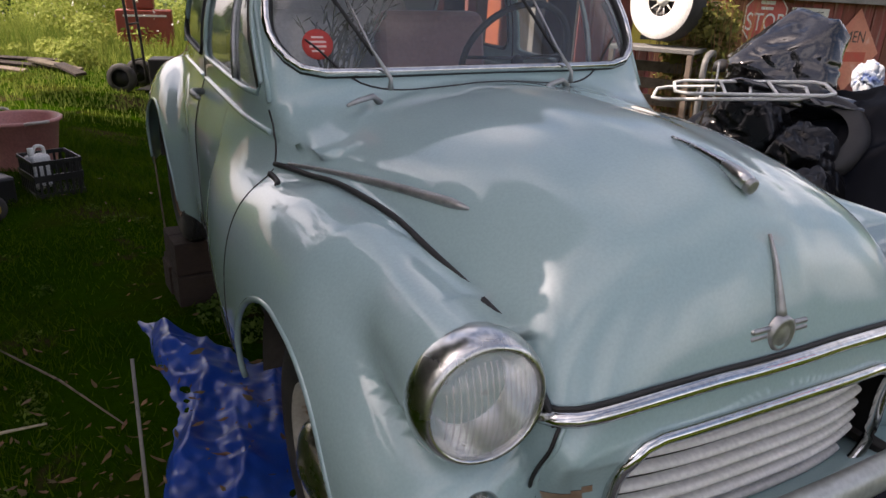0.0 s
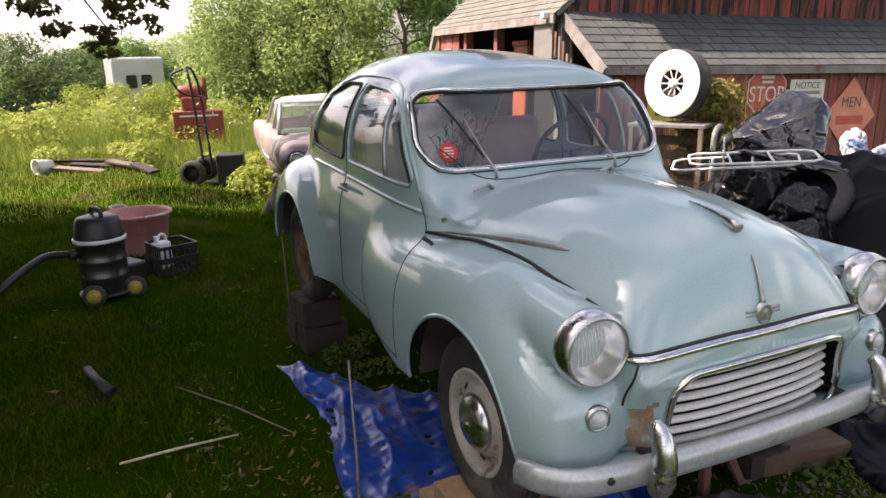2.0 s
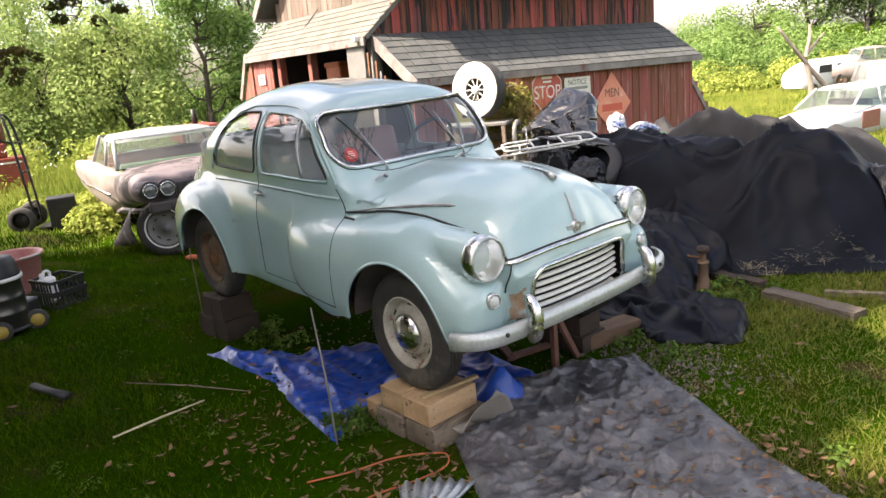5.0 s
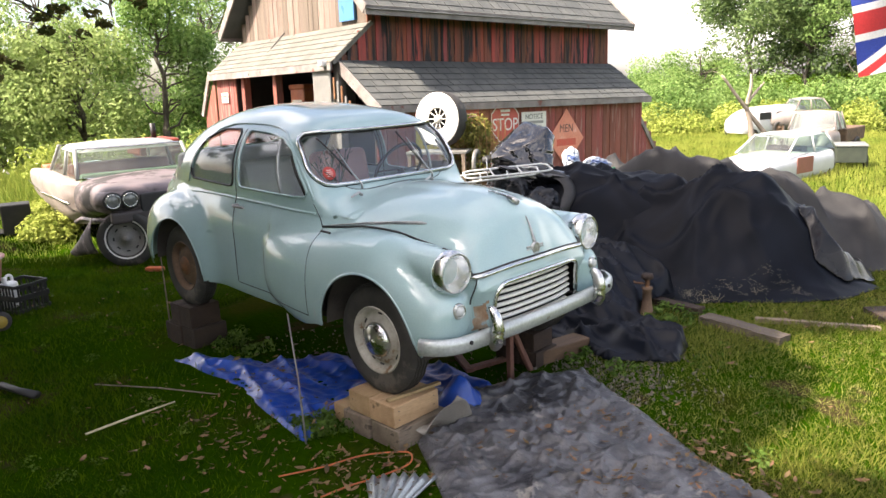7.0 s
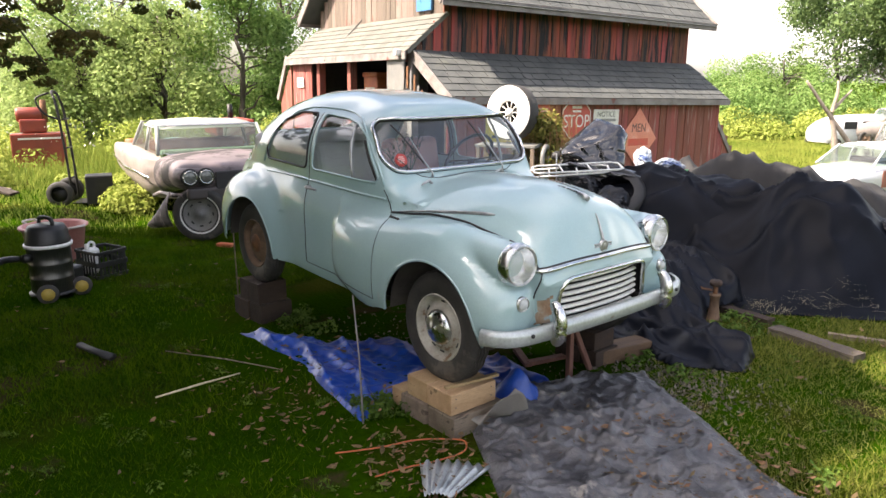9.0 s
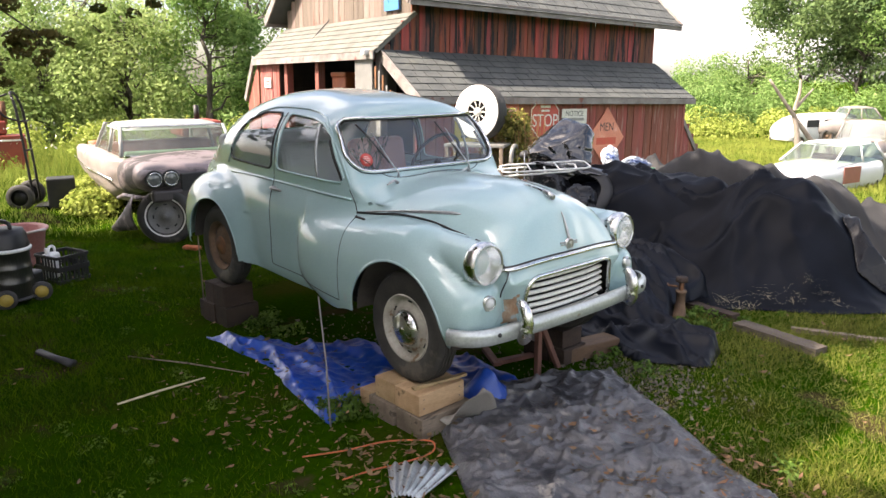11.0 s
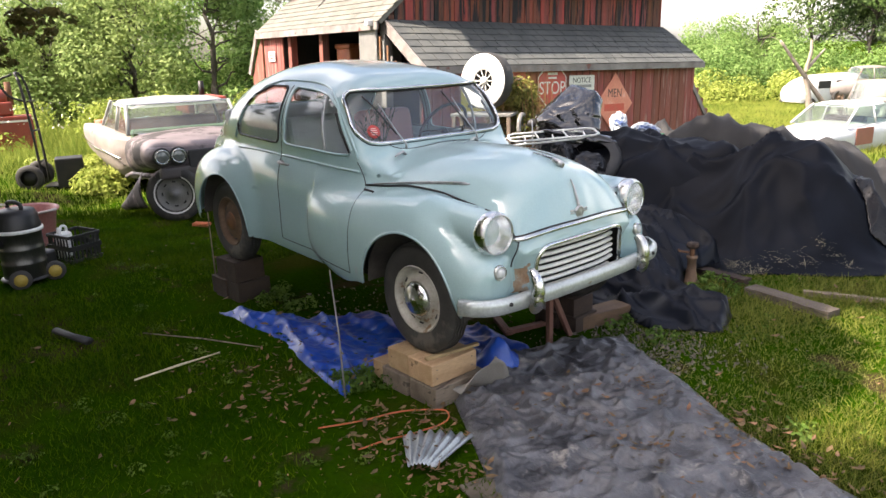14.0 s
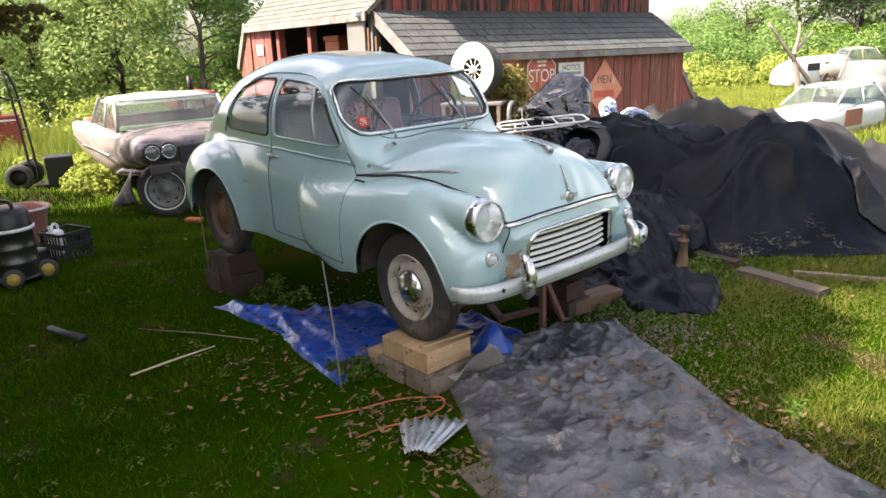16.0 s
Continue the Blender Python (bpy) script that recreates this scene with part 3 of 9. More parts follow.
def body_field(x, y, z):
    hull, hood, cab, fen, rear, nose = fields(x, y, z)
    f = smin(hull, fen, 0.022 + 0.020 * ramp01((-0.35 - x) / 0.5))
    f = smin(f, rear, 0.035)
    f = smin(f, nose, 0.03)
    f = smin(f, hood, 0.014 + 0.036 * ramp01((-0.30 - x) / 0.25))
    f = smin(f, cab, 0.035)
    bowl = np.maximum(np.hypot(np.abs(y) - 0.563, z - 0.727) - 0.100, 0.42 - x)
    return np.maximum(f, -bowl)


def meet(o, d, far=1.25, near=0.02, steps=70):
    """The outermost place at which rays o + r d leave the body; nan where there is none."""
    rs = np.linspace(far, near, steps)
    hi, lo = np.full(len(o), np.nan), np.full(len(o), np.nan)
    prev = far
    for r in rs[1:]:
        p = o + d * r
        hit = np.isnan(lo) & (body_field(p[:, 0], p[:, 1], p[:, 2]) < 0)
        lo[hit], hi[hit] = r, prev
        prev = r
    for _ in range(14):
        mid = (lo + hi) / 2
        p = o + d * np.nan_to_num(mid, nan=far)[:, None]
        inside = body_field(p[:, 0], p[:, 1], p[:, 2]) < 0
        lo, hi = np.where(inside, mid, lo), np.where(inside, hi, mid)
    return o + d * ((lo + hi) / 2)[:, None]


def on_side(xz, side=-1):
    """Points of the car's flank at given (x, z)."""
    a = np.array(xz, float)
    o = np.stack([a[:, 0], np.zeros(len(a)), a[:, 1]], 1)
    return meet(o, np.tile([0.0, float(side), 0.0], (len(a), 1)), 0.95)


def on_front(yz, x0=-1.6, reach=2.4):
    """Points of the car's front at given (y, z)."""
    a = np.array(yz, float)
    o = np.stack([np.full(len(a), x0), a[:, 0], a[:, 1]], 1)
    return meet(o, np.tile([1.0, 0.0, 0.0], (len(a), 1)), reach, 0.02, 160)


def on_top(xy, z0=0.6):
    a = np.array(xy, float)
    o = np.stack([a[:, 0], a[:, 1], np.full(len(a), z0)], 1)
    return meet(o, np.tile([0.0, 0.0, 1.0], (len(a), 1)), 1.1)


def gradient(p, e=0.004):
    g = np.stack([body_field(*(p + np.eye(3)[k] * e).T) - body_field(*(p - np.eye(3)[k] * e).T) for k in range(3)], 1)
    return g / np.maximum(np.linalg.norm(g, axis=1), 1e-9)[:, None]


def poly_sdf(pts, r):
    """Signed distance to a polygon (given with sharp corners) whose corners are rounded by r."""
    v = np.array(pts, float)
    area = 0.5 * np.sum(v[:, 0] * np.roll(v[:, 1], -1) - np.roll(v[:, 0], -1) * v[:, 1])
    if area < 0:
        v = v[::-1]
    # inset by r
    n = len(v)
    ins = []
    for i in range(n):
        a, b, c = v[i - 1], v[i], v[(i + 1) % n]
        e1, e2 = (b - a) / np.linalg.norm(b - a), (c - b) / np.linalg.norm(c - b)
        n1, n2 = np.array([-e1[1], e1[0]]), np.array([-e2[1], e2[0]])
        w = n1 + n2
        ins.append(b + w * r / max(0.2, 1 + n1 @ n2))
    w = np.array(ins)

    def f(p, q):
        d = np.full(np.shape(p), 1e9)
        s = np.ones(np.shape(p))
        for i in range(n):
            a, b = w[i], w[(i + 1) % n]
            e = b - a
            t = np.clip(((p - a[0]) * e[0] + (q - a[1]) * e[1]) / (e @ e), 0, 1)
            d = np.minimum(d, (p - a[0] - t * e[0]) ** 2 + (q - a[1] - t * e[1]) ** 2)
            c1, c2, c3 = q >= a[1], q < b[1], e[0] * (q - a[1]) > e[1] * (p - a[0])
            s = np.where((c1 & c2 & c3) | (~c1 & ~c2 & ~c3), -s, s)
        return s * np.sqrt(d) - r
    return f


def ring_of(sdf, centre, n=72, far=0.9):
    """The outline of a rounded shape, going round its centre."""
    a = np.linspace(0, 2 * np.pi, n, endpoint=False)
    lo, hi = np.zeros(n), np.full(n, far)
    for _ in range(40):
        mid = (lo + hi) / 2
        s = sdf(centre[0] + mid * np.cos(a), centre[1] + mid * np.sin(a)) < 0
        lo, hi = np.where(s, mid, lo), np.where(s, hi, mid)
    return np.stack([centre[0] + lo * np.cos(a), centre[1] + lo * np.sin(a)], 1)


screen_cut = poly_sdf([(-0.60, 1.03), (0.60, 1.03), (0.545, 1.322), (-0.545, 1.322)], 0.105)
rear_cut = poly_sdf([(-0.40, 1.10), (0.40, 1.10), (0.34, 1.33), (-0.34, 1.33)], 0.07)
door_cut = poly_sdf([(-0.625, 0.968), (-0.80, 1.225), (-0.93, 1.285), (-1.09, 1.305), (-1.385, 1.315), (-1.385, 0.962)], 0.03)
quarter_cut = poly_sdf([(-1.455, 0.958), (-1.455, 1.315), (-1.70, 1.305), (-1.91, 1.235), (-2.06, 1.10), (-2.14, 0.952)], 0.045)
grille_cut = poly_sdf([(-0.375, 0.375), (0.375, 0.375), (0.335, 0.635), (-0.335, 0.635)], 0.07)


def arch(x0, r):
    return lambda x, z: np.where(z > TYRE, np.hypot(x - x0, z - TYRE), np.abs(x - x0)) - r


front_arch, rear_arch = arch(-0.01, 0.372), arch(-2.184, 0.365)


def build_shell():
    """The skin of the saloon, as a grid of rays from its middle line, split into panels and panes."""
    x_front, x_back, zc = 0.12, -2.55, 0.60
    th = np.radians(np.linspace(-66, 90, 118))
    stations = [(x_back, -p) for p in np.linspace(88, 4, 18)] + [(x, 0.0) for x in np.concatenate([np.linspace(x_back, -0.98, 78), np.linspace(-0.97, -0.47, 56), np.linspace(-0.46, x_front, 40)])] + [(x_front, p) for p in np.linspace(1.8, 89.5, 54)]
    o, d = [], []
    for x, p in stations:
        cp, sp = math.cos(radians(p)), math.sin(radians(p))
        for t in th:
            o.append((x, 0, zc))
            d.append((sp, -math.cos(t) * cp, math.sin(t) * cp))
    o, d = np.array(o), np.array(d)
    p = meet(o, d)
    ns, nt = len(stations), len(th)
    bad = np.isnan(p[:, 0])
    p[bad] = o[bad]
    cuts = [  # name, function, axes, where it holds
        ("windscreen", screen_cut, (1, 2), lambda q: (q[:, 0] > -1.15) & (q[:, 0] < -0.46) & (q[:, 2] > 0.95)),
        ("rear_window", rear_cut, (1, 2), lambda q: q[:, 0] < -2.0),
        ("door_window", door_cut, (0, 2), lambda q: q[:, 1] < -0.30),
        ("quarter_window", quarter_cut, (0, 2), lambda q: q[:, 1] < -0.30),
        ("grille_gap", grille_cut, (1, 2), lambda q: q[:, 0] > 0.3),
        ("sill_cut", lambda x, z: z - 0.262 - 0.038 * ramp01((x + 0.6) / 0.2) - 0.075 * ramp01((x - 0.28) / 0.08), (0, 2), lambda q: q[:, 2] < 0.5),
        ("arch_f", front_arch, (0, 2), lambda q: (q[:, 1] < -0.50) & (q[:, 2] < 0.72)),
        ("arch_r", rear_arch, (0, 2), lambda q: (q[:, 1] < -0.50) & (q[:, 2] < 0.72)),
    ]
    quads = np.array([(i * nt + j, (i + 1) * nt + j, (i + 1) * nt + j + 1, i * nt + j + 1) for i in range(ns - 1) for j in range(nt - 1)])
    quads = quads[~bad[quads].any(1)]
    label = np.zeros(len(quads), int)
    for c, (name, g, ax, where) in enumerate(cuts):
        hold = where(p)
        val = np.where(hold, g(p[:, ax[0]], p[:, ax[1]]), 1.0)
        qv = val[quads]
        cross = (qv.min(1) < 0) & (qv.max(1) > 0)
        mid = qv.mean(1)
        touch = np.zeros(len(p), bool)
        # corners of crossing quads that lie on the minority side slide onto the edge
        hit = quads[cross]
        inner = mid[cross] < 0
        for k in range(4):
            v = hit[:, k]
            touch[v[(val[v] > 0) & inner & (val[v] < 0.03)]] = True
            touch[v[(val[v] < 0) & ~inner & (val[v] > -0.03)]] = True
        ids = np.where(touch)[0]
        for _ in range(3):
            e = 1e-3
            u, w = p[ids, ax[0]], p[ids, ax[1]]
            gv = g(u, w)
            gu, gw = (g(u + e, w) - gv) / e, (g(u, w + e) - gv) / e
            n2 = np.maximum(gu ** 2 + gw ** 2, 1e-6)
            p[ids, ax[0]] -= gv * gu / n2
            p[ids, ax[1]] -= gv * gw / n2
            for _ in range(3):
                f = body_field(*p[ids].T)
                p[ids] -= gradient(p[ids]) * np.clip(f, -0.02, 0.02)[:, None] * np.array([0.0 if k in ax else 1.0 for k in range(3)])
        val = np.where(hold, g(p[:, ax[0]], p[:, ax[1]]), 1.0)
        qv = val[quads]
        label[(qv.max(1) < 2e-3) & (label == 0)] = c + 1
    mid = p[quads].mean(1)
    hull, hood, cab, fen, rear, nose = fields(*mid.T)
    low = mid[:, 2] < 0.235
    kind = np.full(len(quads), "body", dtype=object)
    stack = np.stack([hull, hood, cab, fen, rear, nose], 1)
    top = stack.argmin(1)
    kind[(top == 1) & (mid[:, 0] > -0.62)] = "bonnet"
    kind[(top == 3) & (mid[:, 0] > -0.50)] = "front_wing"
    kind[(top == 4)] = "rear_wing"
    kind[(top == 5) & (mid[:, 0] > 0.30) & (np.abs(mid[:, 1]) < 0.462)] = "grille_panel"
    kind[(mid[:, 0] < -0.50) & (mid[:, 0] > -1.42) & (mid[:, 2] < 0.92) & (mid[:, 2] > 0.325) & (top != 2) & (mid[:, 1] < -0.5)] = "door"
    kind[(top == 5) & (mid[:, 1] < -0.385) & (mid[:, 1] > -0.445) & (mid[:, 2] > 0.40) & (mid[:, 2] < 0.57) & (mid[:, 0] > 0.3)] = "rusty"
    for c, (name, *_ ) in enumerate(cuts):
        kind[label == c + 1] = name
    kind[low] = "gone"
    nrm = gradient(p)
    return p, quads, kind, nrm


shell_p, shell_q, shell_kind, shell_n = build_shell()


def skin(kinds, sides, push=0.0):
    """One panel of the shell as a mesh, for one side or both (mirrored about the car's middle)."""
    pick = shell_q[np.isin(shell_kind, kinds)]
    used, inv = np.unique(pick, return_inverse=True)
    f = inv.reshape(pick.shape)
    v, n = shell_p[used] + shell_n[used] * push, shell_n[used]
    vs, fs, nn = [], [], []
    for s in sides:
        k = sum(len(a) for a in vs)
        m = np.array([1, -s, 1])
        vs.append(v * m)
        nn.append(n * m)
        fs.append((f if s < 0 else f[:, ::-1]) + k)
    v, f, n = np.concatenate(vs), np.concatenate(fs), np.concatenate(nn)
    _, first, same = np.unique(np.round(v, 5) + 0.0, axis=0, return_index=True, return_inverse=True)
    f, v, n = same.reshape(-1)[f], v[first], n[first]
    f = f[[len(set(q)) == 4 for q in f.tolist()]]
    me = bpy.data.meshes.new(kinds[0])
    me.from_pydata(v.tolist(), [], f.tolist())
    me.polygons.foreach_set("use_smooth", [True] * len(me.polygons))
    me.normals_split_custom_set_from_vertices([tuple(q) for q in n])
    me.update()
    return me


car = thing("vintage_car", CAR, "small pale blue vintage two-door saloon standing on wooden blocks", "car")
part("body", skin(["body"], (-1, 1)), PAINT, car)
bonnet = part("bonnet", skin(["bonnet"], (-1, 1)), PAINT, car)
part("grille_panel", skin(["grille_panel"], (-1, 1)), PAINT, car)
for s in (-1, 1):
    part("front_wing", skin(["front_wing"], (s,)), PAINT, car)
    part("rear_wing", skin(["rear_wing"], (s,)), PAINT, car)
door_r = part("door", skin(["door"], (-1,)), PAINT, car)
door_l = part("door", skin(["door"], (1,)), PAINT, car)
for nm, sides in (("windscreen", (-1, 1)), ("rear_window", (-1, 1)), ("door_window", (-1,)), ("door_window", (1,)), ("quarter_window", (-1,)), ("quarter_window", (1,))):
    g = part(nm, skin([nm], sides, -0.006), SCREEN if nm == "windscreen" else PANE, car, "dusty clear glass")
    g.visible_shadow = False


def mirror(pts, s):
    return [(p[0], -s * p[1], p[2]) for p in pts]


def side_line(xz, s, lift=0.0):
    p = on_side(xz, -1)
    p = p + gradient(p) * lift
    return mirror(p, s)


def trim_line(name, pts, r, material, parent, label="", closed=False, flat=1.0, sides=6):
    return part(name, tube_mesh(name, pts, r, sides, closed, flat), material, parent, label)


# window surrounds
ring = ring_of(screen_cut, (0, 1.18), 120)
scr = on_front(ring, -1.5, 1.0)
scr_n = gradient(scr)
trim_line("screen_seal", scr + scr_n * 0.002, 0.014, SEAM, car, "black rubber seal", True)
trim_line("screen_trim", scr + scr_n * 0.010, 0.0115, BRIGHT, car, "bright metal strip", True)
for s in (-1, 1):
    trim_line("quarter_seal", side_line(ring_of(quarter_cut, (-1.70, 1.09), 70), s, 0.001), 0.008, SEAM, car, "black rubber seal", True)
    d = door_r if s < 0 else door_l
    trim_line("window_frame", side_line(ring_of(door_cut, (-1.12, 1.08), 80), s, 0.001), 0.0085, PAINT, d, "", True)
    trim_line("quarterlight_bar", side_line([(-0.895 - 0.22 * (z - 0.96), z) for z in np.linspace(0.968, 1.28, 8)], s, -0.002), 0.0095, DULL, d, "grey metal bar")
    trim_line("quarterlight_rim", side_line([(-0.665, 0.985), (-0.745, 1.10), (-0.815, 1.20)], s, -0.004), 0.009, RUBBER, d)
    # shut lines
    trim_line("shut_line", side_line([(-0.50, z) for z in np.linspace(0.335, 0.815, 24)], s, 0.0), 0.0022, SEAM, d)
    trim_line("shut_line", side_line([(x, z) for x, z in zip(np.linspace(-0.505, -0.60, 12), np.linspace(0.82, 0.94, 12))], s, 0.0), 0.0032, SEAM, d)
    trim_line("shut_line", side_line([(-1.40 - 0.02 * ramp01((z - 0.5) / 0.4), z) for z in np.linspace(0.34, 1.32, 44)], s, 0.0), 0.0032, SEAM, d)
    trim_line("shut_line", side_line([(x, 0.335) for x in np.linspace(-0.50, -1.40, 30)], s, 0.0), 0.003, SEAM, d)
    # swage line along the waist, and the sill
    trim_line("waist_bead", side_line([(x, 0.888 - 0.006 * (x + 1.0) ** 2) for x in np.linspace(-0.58, -1.40, 34)], s, 0.001), 0.0085, PAINT, d, "", False, 1.0)
    trim_line("waist_bead", side_line([(x, 0.886 - 0.055 * (x + 1.42) ** 2) for x in np.linspace(-1.43, -2.08, 26)], s, 0.001), 0.0085, PAINT, car)
    # drip rail
    trim_line("drip_rail", side_line([(-0.60, 0.96), (-0.66, 1.06), (-0.75, 1.18), (-0.85, 1.265), (-0.96, 1.32), (-1.08, 1.34), (-1.22, 1.35), (-1.42, 1.35), (-1.62, 1.34), (-1.79, 1.30), (-1.94, 1.21), (-2.05, 1.10), (-2.13, 0.98), (-2.16, 0.92)], s, 0.002), 0.008, PAINT, car)
    # door handle with its push button
    hp = Vector(side_line([(-1.375, 0.845)], s, 0.0)[0])
    sd = -1 if s < 0 else 1
    h = part("door_handle", tube_mesh("door_handle", [hp + Vector((-0.005, 0, 0)), hp + Vector((-0.003, sd * 0.035, 0.002)), hp + Vector((0.03, sd * 0.045, 0.004)), hp + Vector((0.11, sd * 0.042, 0.004)), hp + Vector((0.125, sd * 0.036, 0.002))], [0.012, 0.012, 0.011, 0.009, 0.006], 8), DULL, d, "worn metal handle")
    # arch lips
    for a0, r0, nm in ((-0.01, 0.374, "front"), (-2.184, 0.367, "rear")):
        pts = [(a0 + r0 * math.cos(a), TYRE + r0 * math.sin(a)) for a in np.linspace(0.03, math.pi - 0.03, 44)]
        trim_line("arch_lip", side_line(pts, s, -0.004), 0.008, PAINT, car)
    # metal flash along the bonnet's near side
    if s > 0:
        continue
    xs = np.linspace(-0.46, 0.13, 26)
    o = np.stack([xs, np.zeros(26), np.full(26, 0.6)], 1)
    dr = np.array([(0, -math.cos(a), math.sin(a)) for a in np.radians(np.linspace(21.5, 35.5, 26))])
    sp = meet(o, dr)
    sp = sp + gradient(sp) * 0.002
    trim_line("bonnet_flash", mirror(sp, s), list(np.interp(np.linspace(0, 1, 26), [0, 0.5, 0.94, 1], [0.004, 0.009, 0.011, 0.003])), DULL, car, "dull metal strip", False, 1.0, 6)

# the black piping between bonnet and wings
seam_way = spline([(-0.50, -0.612, 0.82), (-0.35, -0.580, 0.836), (-0.165, -0.548, 0.846), (0.03, -0.515, 0.842), (0.20, -0.492, 0.820), (0.34, -0.480, 0.796), (0.43, -0.466, 0.752), (0.476, -0.456, 0.705), (0.500, -0.452, 0.676)], 7)
for s in (-1, 1):
    pipe = np.array([tuple(q) for q in seam_way])
    for _ in range(12):
        pipe = pipe - gradient(pipe) * np.clip(body_field(*pipe.T), -0.01, 0.01)[:, None]
    pipe = pipe + gradient(pipe) * 0.008
    trim_line("wing_piping", mirror(pipe, s), 0.0065, SEAM, car, "black rubber piping")
    # bulb-shaped closing strip at the scuttle
    trim_line("scuttle_gap", mirror(on_side([(x, 0.803 - 0.02 * (x + 0.5)) for x in np.linspace(-0.50, -0.41, 8)], -1), s), 0.008, SEAM, car)

# seam of the bonnet along the windscreen
seam = on_top([(-0.49 - 0.14 * (abs(y) / 0.5) ** 2.2, y) for y in np.linspace(-0.50, 0.50, 40)])
trim_line("bonnet_seam", seam, 0.003, SEAM, bonnet)

# bright bar across the foot of the bonnet
foot = []
for y in np.linspace(-0.468, 0.468, 41):
    foot.append((y, 0.705 - 0.02 * abs(y / 0.45) ** 4))
ft = on_front(foot, -0.5, 1.2)
ft = ft + np.array([0.006, 0, 0])
trim_line("bonnet_gap", ft + np.array([-0.004, 0, 0.015]), 0.0045, SEAM, car)
trim_line("bonnet_bar", ft, 0.017, BRIGHT, car, "bright metal bar", False, 0.8, 10)

# grille: dark recess, bright surround, cream slats
gr = ring_of(grille_cut, (0, 0.50), 96)
gp = on_front(gr, -0.2, 1.0)
trim_line("grille_surround", gp + np.array([0.004, 0, 0]), 0.0125, BRIGHT, car, "bright metal frame", True, 1.0, 8)
gx = float(np.nanmedian(gp[:, 0]))
rec = box(0.22, 0.80, 0.33, 0.0, (gx - 0.145, 0, 0.505))
bmesh.ops.delete(rec, geom=[f for f in rec.faces if f.calc_center_median().x > gx - 0.06], context="FACES")
part("grille_recess", rec, SEAM, car, "black recess")
for k in range(7):
    zz = 0.400 + k * 0.0345
    half = 0.362 - 0.04 * (k / 6.0) - (0.05 if k == 0 else 0.0) - (0.03 if k == 6 else 0)
    ys = np.linspace(-half, half, 25)
    prof = [(-0.014, 0.0085), (0.0, 0.0075), (0.006, 0.003), (0.005, -0.004), (0.0, -0.009), (-0.006, -0.0105)]
    verts, faces = [], []
    for y in ys:
        bx = gx - 0.012 - 0.05 * (abs(y) / 0.40) ** 3
        for a, b in prof:
            verts.append((bx + a, y, zz + b))
    for i in range(24):
        for j in range(5):
            faces.append((i * 6 + j, (i + 1) * 6 + j, (i + 1) * 6 + j + 1, i * 6 + j + 1))
    part("grille_slat", mesh_of("grille_slat", verts, faces), CREAM, car, "cream painted slat")
part("rust_patch", skin(["rusty"], (-1,), 0.0008), surface("rust_film", (0.27, 0.15, 0.08), (0.36, 0.27, 0.19), 0.7, 0, 14, 100, 0.05, spots=(0.30, 0.40, 0.41), spot_scale=14, spot_at=0.60, spot_rough=0.5), car, "brown rust stain through the paint")

# beaded edge of the grille panel
for s in (-1, 1):
    bead = on_front([(s * a, b) for a, b in ((0.40, 0.695), (0.435, 0.68), (0.455, 0.64), (0.460, 0.56), (0.458, 0.46), (0.452, 0.39))], -0.2, 1.0)
    bead = spline(bead, 6)
    trim_line("panel_bead", bead, 0.006, PAINT, car)
    trim_line("panel_gap", [p + Vector((0.0, s * 0.009, 0.0)) for p in bead], 0.0035, SEAM, car)

# headlamps and side lamps
for s in (-1, 1):
    c = Matrix.Translation((0.440, s * 0.563, 0.727)) @ pose(0, 0, 0, 0, -3, s * 3) @ Matrix.Diagonal((1.0, 0.94, 0.94, 1))
    lampo = part("headlamp", lathe_mesh("headlamp", [(0.100, -0.045), (0.112, -0.03), (0.117, -0.012), (0.117, 0.008), (0.114, 0.022), (0.109, 0.034), (0.102, 0.042), (0.096, 0.040), (0.096, 0.0)], 48, "x"), CHROME, car, "round headlamp with a bright rim", c)
    part("reflector", lathe_mesh("reflector", [(0.0, -0.055), (0.03, -0.052), (0.06, -0.036), (0.085, 0.0), (0.096, 0.028)], 40, "x"), MIRRORED, lampo, "silvered bowl")
    lens = lathe_mesh("lens", [(0.0, 0.064), (0.03, 0.062), (0.06, 0.055), (0.085, 0.043), (0.097, 0.032)], 40, "x")
    part("lens", lens, LENS, lampo, "fluted clear glass, whitened to look lit").visible_shadow = False
    for y in np.linspace(-0.072, 0.072, 15):
        hgt = math.sqrt(max(0.0, 0.082 ** 2 - y * y))
        part("flute", tube_mesh("flute", [(0.061 - 2.9 * (y * y + z * z), y, z) for z in np.linspace(-hgt, hgt, 9)], 0.0016, 4), LENS, lampo)
    c2 = Vector(on_side([(0.40, 0.555)], -1)[0])
    pl = on_front([(-0.575, 0.545)], -0.2, 1.0)[0]
    m2 = Matrix.Translation((pl[0] - 0.004, s * 0.575, 0.545)) @ pose(0, 0, 0, 0, 0, s * 8)
    sl = part("side_lamp", lathe_mesh("side_lamp", [(0.038, -0.02), (0.040, 0.004), (0.036, 0.012), (0.030, 0.014), (0.028, 0.008)], 32, "x"), CHROME, car, "small round lamp with a bright rim", m2)
    part("lens", lathe_mesh("lens", [(0.0, 0.028), (0.014, 0.025), (0.024, 0.017), (0.029, 0.008)], 28, "x"), surface("side_lens", (0.55, 0.57, 0.55), (0.45, 0.47, 0.46), 0.2, 0, 30, 90, 0.05), sl, "cloudy white lens")

